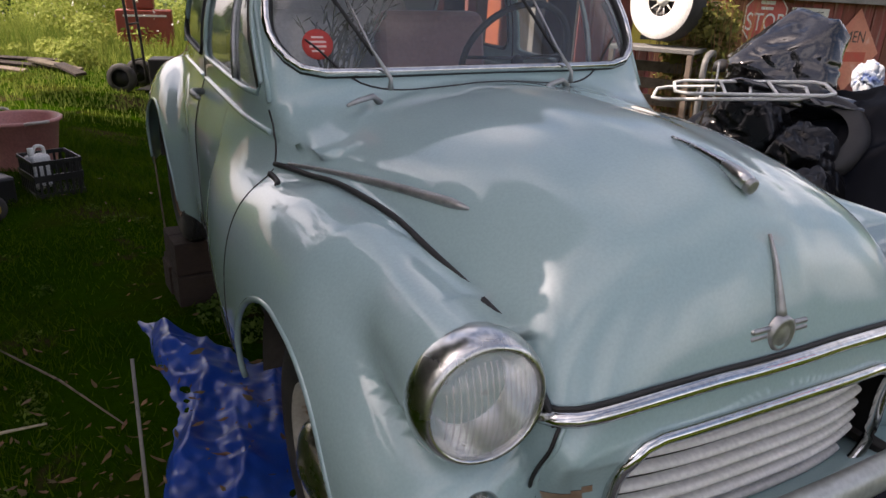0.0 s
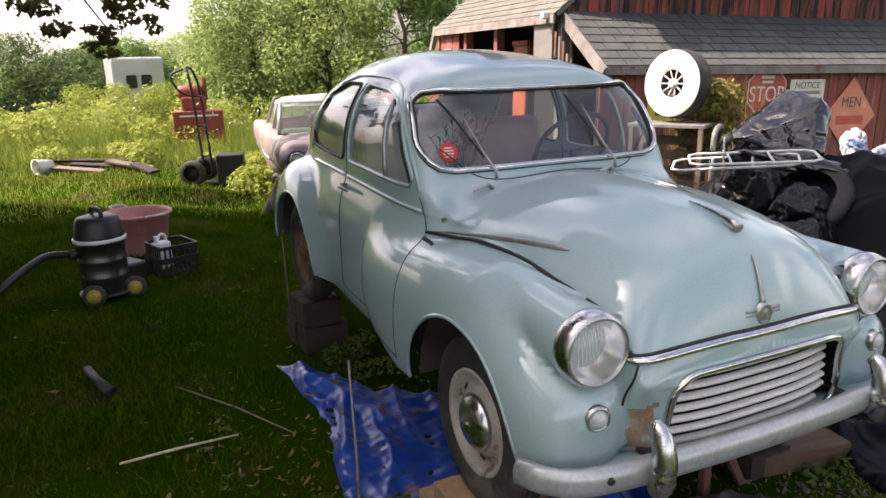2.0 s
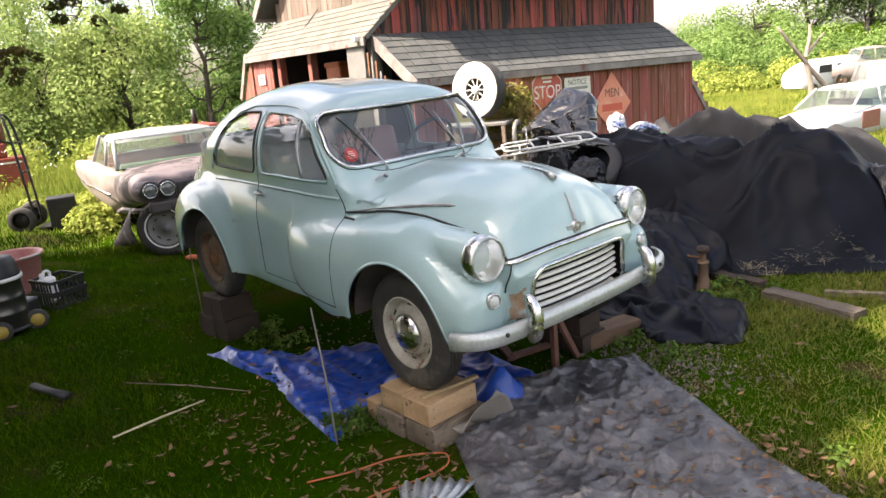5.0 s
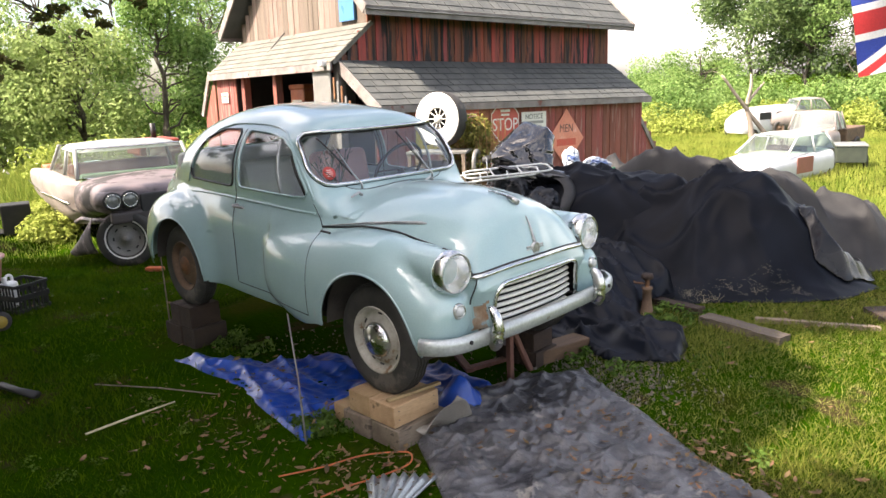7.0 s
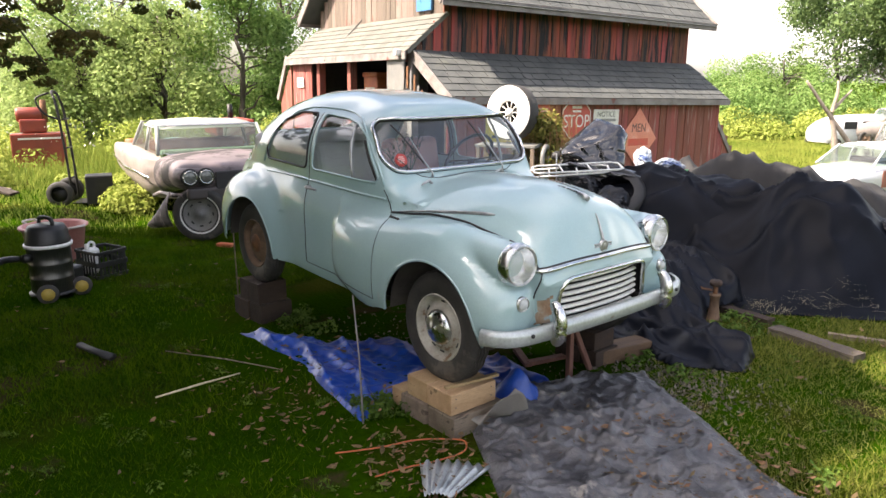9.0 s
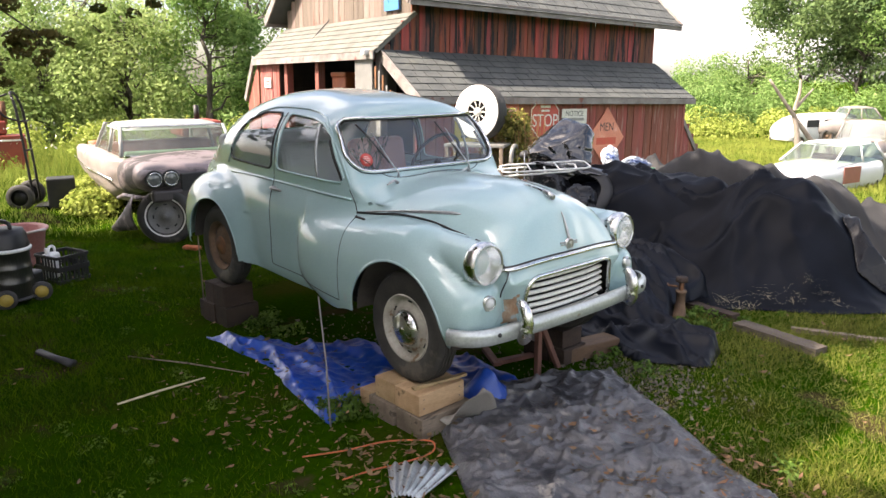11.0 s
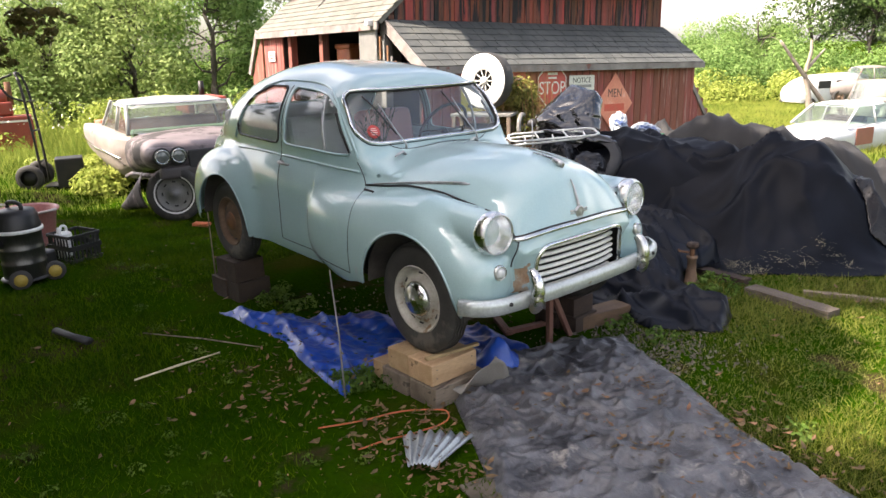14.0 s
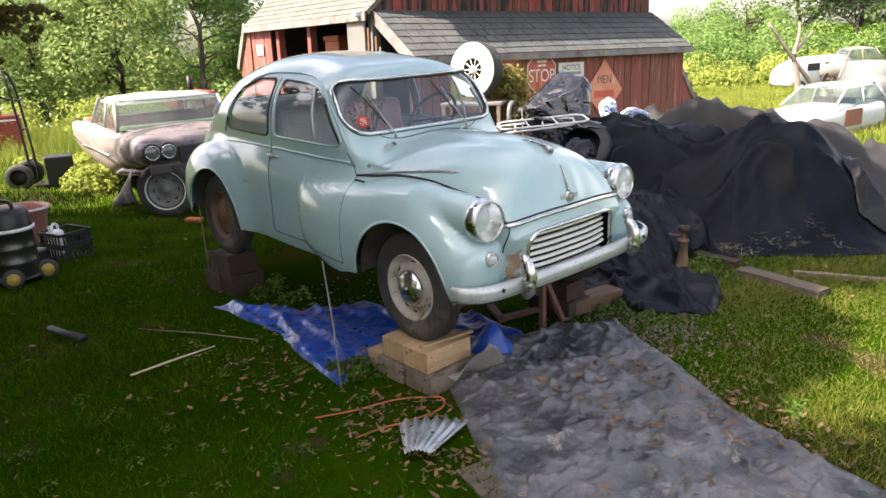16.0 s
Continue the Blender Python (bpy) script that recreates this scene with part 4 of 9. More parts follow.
# front bumper: blade with rolled edges, apron, overriders
bl_y = np.linspace(-1, 1, 45)
prof = [(-0.016, -0.044), (0.008, -0.045), (0.020, -0.037), (0.027, -0.016), (0.028, 0.008), (0.022, 0.027), (0.006, 0.036), (-0.014, 0.035)]
verts, faces = [], []
for q in bl_y:
    y = q * 0.785
    x = 0.605 - 0.045 * abs(q) ** 2 - 0.12 * abs(q) ** 14
    sx, sy = 1.0, (abs(q) ** 12) * (1 if q > 0 else -1)
    for a, b in prof:
        verts.append((x + a * (1 - 0.6 * abs(q) ** 8), y + a * sy * 0.8, 0.412 + b))
n = len(prof)
for i in range(44):
    for j in range(n - 1):
        faces.append((i * n + j, (i + 1) * n + j, (i + 1) * n + j + 1, i * n + j + 1))
bumper = part("bumper", mesh_of("bumper", verts, faces), SILVER, car, "silver painted bumper with chips")
sol = bumper.modifiers.new("thick", "SOLIDIFY")
sol.thickness, sol.offset = 0.004, -1
for s in (-1, 1):
    yo = -0.465 if s < 0 else 0.425
    pts = spline([(0.622, yo, 0.362), (0.646, yo, 0.392), (0.651, yo, 0.44), (0.644, yo, 0.495), (0.622, yo, 0.538), (0.595, yo, 0.555)], 5)
    part("overrider", tube_mesh("overrider", pts, [0.018 + 0.014 * math.sin(math.pi * min(1, (i + 2) / (len(pts) + 1))) for i in range(len(pts))], 12, False, 1.15), CHROME, bumper, "worn chrome upright")
    part("bracket", box(0.16, 0.035, 0.02, 0.003, (0.52, s * 0.40, 0.40)), UNDER, bumper)
    part("bolt", lathe_mesh("bolt", [(0.011, -0.005), (0.010, 0.003), (0.0, 0.006)], 14, "x"), SEAM, bumper, "", Matrix.Translation((0.607, s * 0.60, 0.42)))
# apron: the body-coloured shelf between nose and bumper
verts, faces = [], []
for i, q in enumerate(np.linspace(-1, 1, 41)):
    y = q * 0.70
    xo = 0.585 - 0.045 * abs(q) ** 2 - 0.10 * abs(q) ** 10
    verts += [(0.40 - 0.1 * abs(q) ** 6, y * 0.97, 0.345), (xo - 0.09, y, 0.385), (xo - 0.02, y, 0.397), (xo - 0.012, y, 0.39), (xo - 0.012, y, 0.345)]
for i in range(40):
    for j in range(4):
        faces.append((i * 5 + j, (i + 1) * 5 + j, (i + 1) * 5 + j + 1, i * 5 + j + 1))
part("apron", mesh_of("apron", verts, faces), PAINT, car)

# bonnet badge and ornament
e0 = on_front([(0.0, 0.752)], -0.2, 1.0)[0]
v, f = lathe([(0.0, 0.010), (0.014, 0.009), (0.020, 0.005), (0.024, 0.009), (0.030, 0.007), (0.032, -0.006)], 20, "x")
part("badge", mesh_of("badge", [(a + e0[0], b, c * 1.15 + 0.752) for a, b, c in v], f), DULL, bonnet, "cast metal winged badge")
for s in (-1, 1):
    for k in range(3):
        box_at = (e0[0] - 0.004, s * 0.046, 0.739 + 0.013 * k)
        part("badge_wing", box(0.010, 0.058 - 0.006 * k, 0.010, 0.003, box_at, 1), DULL, bonnet)
pts = on_front([(0.0, z) for z in np.linspace(0.778, 0.912, 10)], -0.2, 1.0)
trim_line("badge_spike", pts + np.array([0.004, 0, 0.002]), list(np.linspace(0.010, 0.003, 10)), DULL, bonnet, "tapered metal strip")
tp = on_top([(x, 0.0) for x in np.linspace(0.185, 0.385, 12)])
lift = np.array([[0, 0, 0.004 + 0.016 * t] for t in np.linspace(0, 1, 12)])
orn = part("ornament", tube_mesh("ornament", tp + lift, list(np.interp(np.linspace(0, 1, 12), [0, 0.6, 0.9, 1], [0.003, 0.008, 0.016, 0.016])), 10), CHROME, bonnet, "chrome streamlined ornament")
part("ornament_disc", lathe_mesh("ornament_disc", [(0.014, -0.008), (0.015, 0.004), (0.009, 0.006), (0.0, 0.004)], 20, "x"), DULL, orn, "round dull metal medallion", Matrix.Translation((tp[-1][0] + 0.006, 0, tp[-1][2] + 0.018)) @ pose(0, 0, 0, 0, 10, 0))

# wipers
for y, a in ((-0.30, 1), (0.28, 1)):
    b = on_top([(-0.535, y)])[0]
    w = part("wiper", tube_mesh("wiper", [b, b + np.array([0.0, 0.0, 0.03]), b + np.array([-0.035, -0.04, 0.10]), b + np.array([-0.13, -0.10, 0.26])], [0.009, 0.006, 0.004, 0.0025], 6), DULL, car, "thin metal wiper arm")
    c = on_front([(y - 0.03 - 0.14 * t, 1.07 + 0.22 * t) for t in np.linspace(0, 1, 8)], -1.5, 1.0)
    part("blade", tube_mesh("blade", c + np.array([0.012, 0, 0.004]), 0.005, 6), SEAM, w, "black rubber blade")
    j = on_top([(-0.48, y - 0.05)])[0]
    part("washer_jet", tube_mesh("washer_jet", [j, j + np.array([0.0, -0.02, 0.018]), j + np.array([0.02, -0.07, 0.012]), j + np.array([0.03, -0.10, 0.004])], [0.010, 0.008, 0.007, 0.004], 6), DULL, car, "dull metal fitting")

# window sticker: a red disc with illegible bars
st = on_front([(-0.47, 1.10)], -1.5, 1.0)[0]
sn = gradient(np.array([st]))[0]
sm = Matrix.Translation(Vector(st) - Vector(sn) * 0.003) @ Vector(sn).to_track_quat("Z", "Y").to_matrix().to_4x4()
STICK = surface("red_sticker", (0.55, 0.05, 0.04), (0.48, 0.06, 0.05), 0.5, 0, 20, 80, 0.02)
sticker = part("sticker", lathe_mesh("sticker", [(0.0, 0.0015), (0.040, 0.0015), (0.040, 0.0)], 32), STICK, car, "round red paper sticker", sm)
bm = bmesh.new()
for k in range(4):
    box(0.05 - 0.012 * abs(k - 1.5), 0.005, 0.001, 0, (0, -0.018 + 0.012 * k, 0.0022), 1, bm)
part("sticker_bars", bm, surface("sticker_print", (0.75, 0.55, 0.5), (0.7, 0.5, 0.45), 0.6, 0, 20, 80, 0.0), sticker)

# wheels
def wheel(x, s, rusty=False):
    m = Matrix.Translation((x, s * 0.625, TYRE)) @ pose(0, 0, 0, 0, 0, 0 if s > 0 else 180)
    prof = [(0.185, -0.055), (0.205, -0.064), (0.245, -0.068), (0.275, -0.062), (0.288, -0.052), (0.2945, -0.04), (0.296, 0.0), (0.2945, 0.04), (0.288, 0.052), (0.275, 0.062), (0.245, 0.068), (0.205, 0.064), (0.185, 0.055)]
    w = part("wheel", lathe_mesh("wheel", [(0.186, 0.05), (0.183, 0.062), (0.176, 0.060), (0.170, 0.045), (0.160, 0.025), (0.150, 0.018), (0.135, 0.024), (0.118, 0.038), (0.105, 0.044), (0.0, 0.045)], 44, "y"), RUSTW if rusty else WHEEL, car, "rusty steel wheel" if rusty else "cream steel wheel stained with rust", m)
    part("tyre", lathe_mesh("tyre", prof, 56, "y"), RUBBER, w, "worn black rubber tyre")
    treads = []
    for off in (-0.032, -0.011, 0.011, 0.032):
        ring = [(0.2975 * math.cos(a), off + 0.004 * math.sin(a * 22), 0.2975 * math.sin(a)) for a in np.linspace(0, 2 * math.pi, 132, endpoint=False)]
        treads.append(tube(ring, 0.0055, 4, True))
    part("tread", merged("tread", treads), RUBBER, w)
    part("rim_inner", lathe_mesh("rim_inner", [(0.186, 0.05), (0.188, -0.05), (0.15, -0.052)], 32, "y"), UNDER, w)
    if not rusty:
        part("hub_cap", lathe_mesh("hub_cap", [(0.098, 0.040), (0.100, 0.052), (0.092, 0.066), (0.075, 0.078), (0.05, 0.088), (0.024, 0.093), (0.022, 0.097), (0.0, 0.099)], 40, "y"), CHROME, w, "domed chrome cap")
    else:
        part("hub", lathe_mesh("hub", [(0.07, 0.045), (0.066, 0.056), (0.04, 0.06), (0.03, 0.075), (0.0, 0.077)], 24, "y"), RUST, w)
    for k in range(12):
        a = 2 * math.pi * k / 12
        if k % 3 != 2:
            part("slot", box(0.032, 0.004, 0.010, 0.001, (0, 0, 0)), SEAM, w, "", Matrix.Translation((0.142 * math.cos(a), 0.0235, 0.142 * math.sin(a))) @ pose(0, 0, 0, 0, -math.degrees(a) + 90, 0))
    return w


for x in (0.0, -2.184):
    for s in (-1, 1):
        wheel(x, s, x < -1)

# wells, floor, cabin
for x in (-0.01, -2.184):
    for s in (-1, 1):
        a = np.linspace(0, math.pi, 20)
        v = [(x + 0.40 * math.cos(t), s * y, TYRE + 0.40 * math.sin(t)) for t in a for y in (0.40, 0.70)]
        f = [(2 * i, 2 * i + 1, 2 * i + 3, 2 * i + 2) for i in range(19)]
        k = len(v)
        v += [(x, s * 0.40, TYRE)]
        f += [(2 * i, 2 * i + 2, k) for i in range(19)]
        part("wheel_well", mesh_of("wheel_well", v, f), UNDER, car, "dirty black wheel well")
bm = bmesh.new()
box(1.30, 1.24, 0.03, 0.0, (-1.08, 0, 0.30), 1, bm)
box(0.5, 0.80, 0.03, 0.0, (0.1, 0, 0.30), 1, bm)
box(0.7, 0.80, 0.03, 0.0, (-2.5, 0, 0.33), 1, bm)
box(2.6, 0.06, 0.08, 0.01, (-1.1, 0.45, 0.26), 1, bm)
box(2.6, 0.06, 0.08, 0.01, (-1.1, -0.45, 0.26), 1, bm)
box(0.05, 1.2, 0.06, 0.01, (-2.184, 0, 0.29), 1, bm)
box(0.10, 1.1, 0.06, 0.01, (0.0, 0, 0.27), 1, bm)
part("floor_pan", bm, UNDER, car, "dirty underside")
part("bulkhead", box(0.02, 1.16, 0.62, 0.0, (-0.58, 0, 0.62)), DARK, car)
verts, faces = [], []
dash = [(-0.58, 0.99), (-0.70, 1.0), (-0.74, 0.97), (-0.72, 0.86), (-0.68, 0.80)]
for y in (-0.54, 0.54):
    verts += [(a, y, b) for a, b in dash]
faces = [(j, j + 5, j + 6, j + 1) for j in range(4)]
part("dashboard", mesh_of("dashboard", verts, faces), DARK, car, "dark dashboard")
ringp = [(-0.87 + 0.10 * math.sin(a) * 0.9, 0.29 + 0.195 * math.cos(a), 1.02 + 0.175 * math.sin(a)) for a in np.linspace(0, 2 * math.pi, 40, endpoint=False)]
sw = part("steering_wheel", tube_mesh("steering_wheel", ringp, 0.011, 8, True), SEAM, car, "black steering wheel")
sp = [tube([(-0.86, 0.29, 1.015), ringp[k]], 0.006, 6) for k in (0, 20, 30)] + [tube([(-0.86, 0.29, 1.015), (-0.70, 0.29, 0.90)], 0.018, 8)]
part("spokes", merged("spokes", sp), SEAM, sw)
for s in (-1, 1):
    seat = part("front_seat", box(0.48, 0.50, 0.16, 0.05, (-1.25, s * 0.29, 0.55), 3), REDSEAT if s > 0 else SEATS, car, "vinyl bucket seat")
    part("backrest", box(0.12, 0.48, 0.50, 0.05, (-1.50, s * 0.29, 0.86), 3, turn=pose(0, 0, 0, 0, -12, 0)), REDSEAT if s > 0 else SEATS, seat)
rs = part("rear_seat", box(0.5, 1.08, 0.18, 0.05, (-2.05, 0, 0.58), 3), SEATS, car, "vinyl bench seat")
part("backrest", box(0.14, 1.08, 0.50, 0.05, (-2.33, 0, 0.86), 3, turn=pose(0, 0, 0, 0, -14, 0)), SEATS, rs)
# dry twigs lying behind the windscreen
tw = []
rng = random.Random(4)
for k in range(16):
    y0 = -0.36 + rng.uniform(-0.05, 0.05)
    b = Vector((-0.68, y0 - 0.04, 1.0))
    tip = b + Vector((-0.10 - rng.uniform(0, 0.1), rng.uniform(-0.05, 0.20), rng.uniform(0.08, 0.25)))
    mid = b.lerp(tip, 0.5) + Vector((0, rng.uniform(-0.02, 0.02), 0.02))
    tw.append(tube(spline([b, mid, tip], 3), [0.004, 0.0038, 0.0035, 0.003, 0.0025, 0.002, 0.0015], 4))
    for j in range(5):
        q = b.lerp(tip, 0.35 + 0.13 * j)
        e = q + Vector((rng.uniform(-0.01, 0.01), rng.uniform(-0.035, 0.035), rng.uniform(0.005, 0.04)))
        tw.append(tube([q, (q + e) / 2, e], [0.002, 0.007, 0.001], 4, False, 0.3))
solo("twig_bunch", merged("twig_bunch", tw), surface("dry_twig", (0.03, 0.035, 0.02), (0.05, 0.05, 0.03), 0.8, 0, 20, 80, 0.1), "bunch of dry leafy twigs lying on the dashboard", "twigs", CAR)


# ---- blocks and sheets round the saloon ----
PINE = surface("pine_timber", (0.30, 0.20, 0.10), (0.40, 0.28, 0.15), 0.75, 0, 5, 60, 0.25, vary=0.2, stretch=(3, 0.6, 3), spots=(0.16, 0.11, 0.06), spot_scale=5, spot_at=0.62)
OLDWOOD = surface("old_timber", (0.12, 0.092, 0.066), (0.20, 0.158, 0.118), 0.9, 0, 5, 50, 0.4, vary=0.25, stretch=(3, 0.6, 3), spots=(0.07, 0.055, 0.04), spot_scale=5, spot_at=0.58)
# Darkened to carry the shade under the car; dark boards elsewhere share it.
DARKWOOD = surface("shade_dark_timber", (0.020, 0.012, 0.008), (0.038, 0.024, 0.015), 0.9, 0, 5, 50, 0.4, vary=0.2, stretch=(3, 0.6, 3))
REDWOOD = surface("red_brown_timber", (0.10, 0.042, 0.030), (0.15, 0.07, 0.05), 0.8, 0, 5, 50, 0.3, stretch=(3, 3, 0.6))
NAIL = surface("nail_head", (0.12, 0.11, 0.1), (0.18, 0.15, 0.12), 0.5, 0.8, 20, 90, 0.05)


def block_stack(x, y, z0, z1, mat_a, mat_b, label, nice=True, turn=0.0, wide=1.0):
    """Timbers in two layers under a wheel, the lower one wider."""
    h = (z1 - z0) / 2
    t = thing("block_stack", pose(x, y, z0, 0, 0, turn) @ Matrix.Diagonal((wide, wide, 1, 1)), label, "wooden blocks", "wheel blocks")
    for k in range(2):
        part("timber", box(0.215, 0.36, h - 0.004, 0.006, (-0.115 + 0.23 * k, 0.01 * k, h / 2), 2), mat_b, t)
    part("timber", box(0.12, 0.30, h - 0.012, 0.006, (-0.29, 0.0, h / 2 - 0.004), 2), mat_a, t)
    part("timber", box(0.17, 0.325, h - 0.003, 0.006, (-0.10, 0.0, h * 1.5), 2), mat_a, t)
    part("timber", box(0.20, 0.32, h - 0.003, 0.006, (0.09, -0.004, h * 1.5), 2), mat_a, t)
    if nice:
        for q in (-0.13, 0.12):
            for w in (0.04, h - 0.03):
                part("nail", lathe_mesh("nail", [(0.004, 0.0), (0.004, 0.002), (0.0, 0.003)], 8, "x"), NAIL, t, "", Matrix.Translation((0.19, q, h + w)))
        for q in (0.04, 0.10):
            part("nail", lathe_mesh("nail", [(0.004, 0.0), (0.0, 0.003)], 8, "y"), NAIL, t, "", Matrix.Translation((-0.15, -0.163, h + q * 0.7)) @ pose(0, 0, 0, 180, 0, 0))
    return t


block_stack(0.03, -0.605, -0.005, 0.2345, PINE, OLDWOOD, "stack of sawn pine blocks under the front wheel")
lath = box(0.03, 0.34, 0.016, 0.003, (0, 0, 0))
solo("wood_lath", lath, PINE, "thin pine lath laid on the block stack", "lath", pose(0.165, -0.575, 0.243, 0, 0, -8))
block_stack(-2.21, -0.62, -0.005, 0.318, DARKWOOD, DARKWOOD, "stack of timbers under the rear wheel, coloured dark for shade", False, 4, 0.76)
block_stack(0.0, 0.625, -0.005, 0.2345, DARKWOOD, DARKWOOD, "stack of old timbers under the far front wheel", False, 0, 0.62)
block_stack(-2.18, 0.62, -0.005, 0.318, DARKWOOD, DARKWOOD, "stack of timbers under the far rear wheel, coloured dark for shade", False, 0, 0.76)
for k, (x, y, rz, l) in enumerate(((0.10, 0.02, 62, 0.26), (-0.15, 0.42, 75, 0.36), (-0.3, 0.30, -30, 0.3))):
    solo("wood_scrap", box(l, 0.05, 0.03, 0.004, (0, 0, 0.015), 2), REDWOOD, "offcut of brown timber lying on the soil", "wood scrap", pose(x, y, float(ground_z(x, y)) - 0.004, 0, 0, rz), "wood scraps")
# trestle pieces propping the engine bay
prop = thing("wooden_prop", pose(0.12, 0.28, -0.01), "rough timber prop standing under the car's nose", "prop")
part("upright", box(0.035, 0.035, 0.40, 0.004, (0, 0, 0.20)), REDWOOD, prop)
part("brace", box(0.03, 0.035, 0.42, 0.004, (0.0, 0.11, 0.19), 1, None, pose(0, 0, 0, 28, 0, 0)), REDWOOD, prop)
solo("timber_baulk", box(0.15, 0.50, 0.11, 0.008, (0, 0, 0.055), 2), surface("brown_timber", (0.085, 0.05, 0.028), (0.13, 0.08, 0.045), 0.85, 0, 5, 50, 0.4, stretch=(3, 0.6, 3)), "square timber baulk lying under the nose", "timber", pose(0.10, 0.78, -0.01, 0, 0, -12))


def sheet(poly, res, height, name, material, label, category, corner=0.03, thick=0.003):
    """A crumpled sheet: a grid inside a rounded outline, its rim slid onto the outline, lifted by height(x, y)."""
    g = poly_sdf(poly, corner)
    a = np.array(poly, float)
    lo, hi = a.min(0) - res, a.max(0) + res
    xs, ys = np.arange(lo[0], hi[0], res), np.arange(lo[1], hi[1], res)
    X, Y = [q.ravel() for q in np.meshgrid(xs, ys, indexing="ij")]
    ny = len(ys)
    v = g(X, Y)
    quads = np.array([(i * ny + j, (i + 1) * ny + j, (i + 1) * ny + j + 1, i * ny + j + 1) for i in range(len(xs) - 1) for j in range(ny - 1)])
    q = quads[(v[quads] < 0).sum(1) >= 2]
    for _ in range(3):
        e = 1e-3
        out = v > 0
        gx, gy = (g(X + e, Y) - v) / e, (g(X, Y + e) - v) / e
        n2 = np.maximum(gx ** 2 + gy ** 2, 0.2)
        X, Y = np.where(out, X - v * gx / n2, X), np.where(out, Y - v * gy / n2, Y)
        v = g(X, Y)
    Z = height(X, Y, -v)
    used, inv = np.unique(q, return_inverse=True)
    me = mesh_of(name, np.stack([X, Y, Z], 1)[used], inv.reshape(q.shape))
    ob = solo(name, me, material, label, category)
    m = ob.modifiers.new("thick", "SOLIDIFY")
    m.thickness, m.offset = thick, -1
    return ob


class Cells:
    """Distance to the nearest of scattered points: cones that meet in sharp creases, like crumpled film."""

    def __init__(self, seed, size):
        self.seed, self.size = seed, size

    def __call__(self, x, y):
        x, y = np.asarray(x) / self.size, np.asarray(y) / self.size
        ix, iy = np.floor(x), np.floor(y)
        best = np.full(np.shape(x), 9.0)
        for a in (-1, 0, 1):
            for b in (-1, 0, 1):
                cx, cy = ix + a, iy + b
                h1 = np.modf(np.abs(np.sin(cx * 127.1 + cy * 311.7 + self.seed) * 43758.5453))[0]
                h2 = np.modf(np.abs(np.sin(cx * 269.5 + cy * 183.3 + self.seed * 1.7) * 24634.6345))[0]
                best = np.minimum(best, (cx + h1 - x) ** 2 + (cy + h2 - y) ** 2)
        return np.sqrt(best)


def ridged(w, x, y):
    return 1 - np.abs(np.clip(w(x, y), -1, 1)) * 1.0


BLUE = surface("blue_plastic", (0.006, 0.045, 0.27), (0.012, 0.07, 0.36), 0.33, 0, 5, 220, 0.25, spots=(0.05, 0.06, 0.10), spot_scale=3.5, spot_at=0.68, depth=0.002)
w1, w2 = Waves(3, 0.5, 2), Waves(8, 0.16, 2)
c1, c2, c3 = Cells(3.0, 0.15), Cells(9.0, 0.06), Cells(15.0, 0.30)
sheet([(-2.05, -0.97), (-1.87, -0.79), (-1.49, -0.56), (-1.23, -0.30), (-1.05, 0.05), (-0.35, 0.25), (0.10, 0.16), (0.24, -0.10), (0.27, -0.30), (0.12, -0.38), (-0.30, -0.42), (-0.33, -0.74), (-0.17, -1.06), (-0.45, -1.03), (-0.94, -0.94), (-1.38, -0.90)], 0.011,
      lambda x, y, d: ground_z(x, y) + 0.006 + ramp01(d / 0.05) * (0.045 * ridged(w1, x * 0.45 + 0.2 * y, y * 1.2) ** 4 + 0.040 * c1(x * 0.4 + 0.35 * y + 0.05 * w2(x, y), y * 1.1) + 0.012 * c2(x * 0.7, y + 0.02 * w2(y, x))) - 0.02 + 0.17 * np.exp(-((x - 0.15) ** 2 + (y + 0.22) ** 2) / 0.011),
      "blue_tarpaulin", BLUE, "crumpled bright blue plastic tarpaulin spread on the ground", "tarpaulin")
FABRIC = surface("ground_fabric", (0.034, 0.035, 0.040), (0.125, 0.125, 0.130), 0.34, 0, 4.5, 42, 0.7, spots=(0.25, 0.235, 0.215), spot_scale=5.5, spot_at=0.60, spot_rough=0.75, depth=0.012)
w3, w4, w6, w7 = Waves(21, 0.7, 2), Waves(23, 0.2, 2), Waves(25, 0.45, 2), Waves(27, 0.32, 1)
sheet([(0.10, -0.56), (-0.02, -0.22), (0.03, -0.06), (0.15, 0.37), (0.39, 0.65), (0.66, 0.53), (0.98, 0.38), (1.42, 0.13), (1.86, -0.02), (2.13, -0.08), (2.7, -0.25), (2.55, -1.5), (1.6, -1.45), (1.10, -1.17), (0.77, -0.96), (0.4, -0.74)], 0.0105,
      lambda x, y, d: ground_z(x, y) + 0.008 + ramp01(d / 0.06) * (0.030 * ridged(w3, x, y) ** 6 + 0.024 * ridged(w6, x, y) ** 9 + 0.018 * ridged(w7, x, y) ** 9 + 0.013 * ridged(w4, x, y) ** 8 + 0.011 * c2(x + 0.06 * w3(x, y), y * 0.7 + 0.05 * w7(x, y)) + 0.026 * c1(x * 0.45 + 0.25 * w3(x, y), y + 0.12 * w3(y, x)) * (0.5 + 0.5 * w3(x + 3, y))),
      "ground_sheet", FABRIC, "wrinkled grey-black woven ground sheet, dusty", "ground sheet")
GREYF = surface("sheet_underside", (0.16, 0.15, 0.135), (0.22, 0.205, 0.18), 0.7, 0, 4, 160, 0.3, spots=(0.11, 0.10, 0.09), spot_scale=5, spot_at=0.6)
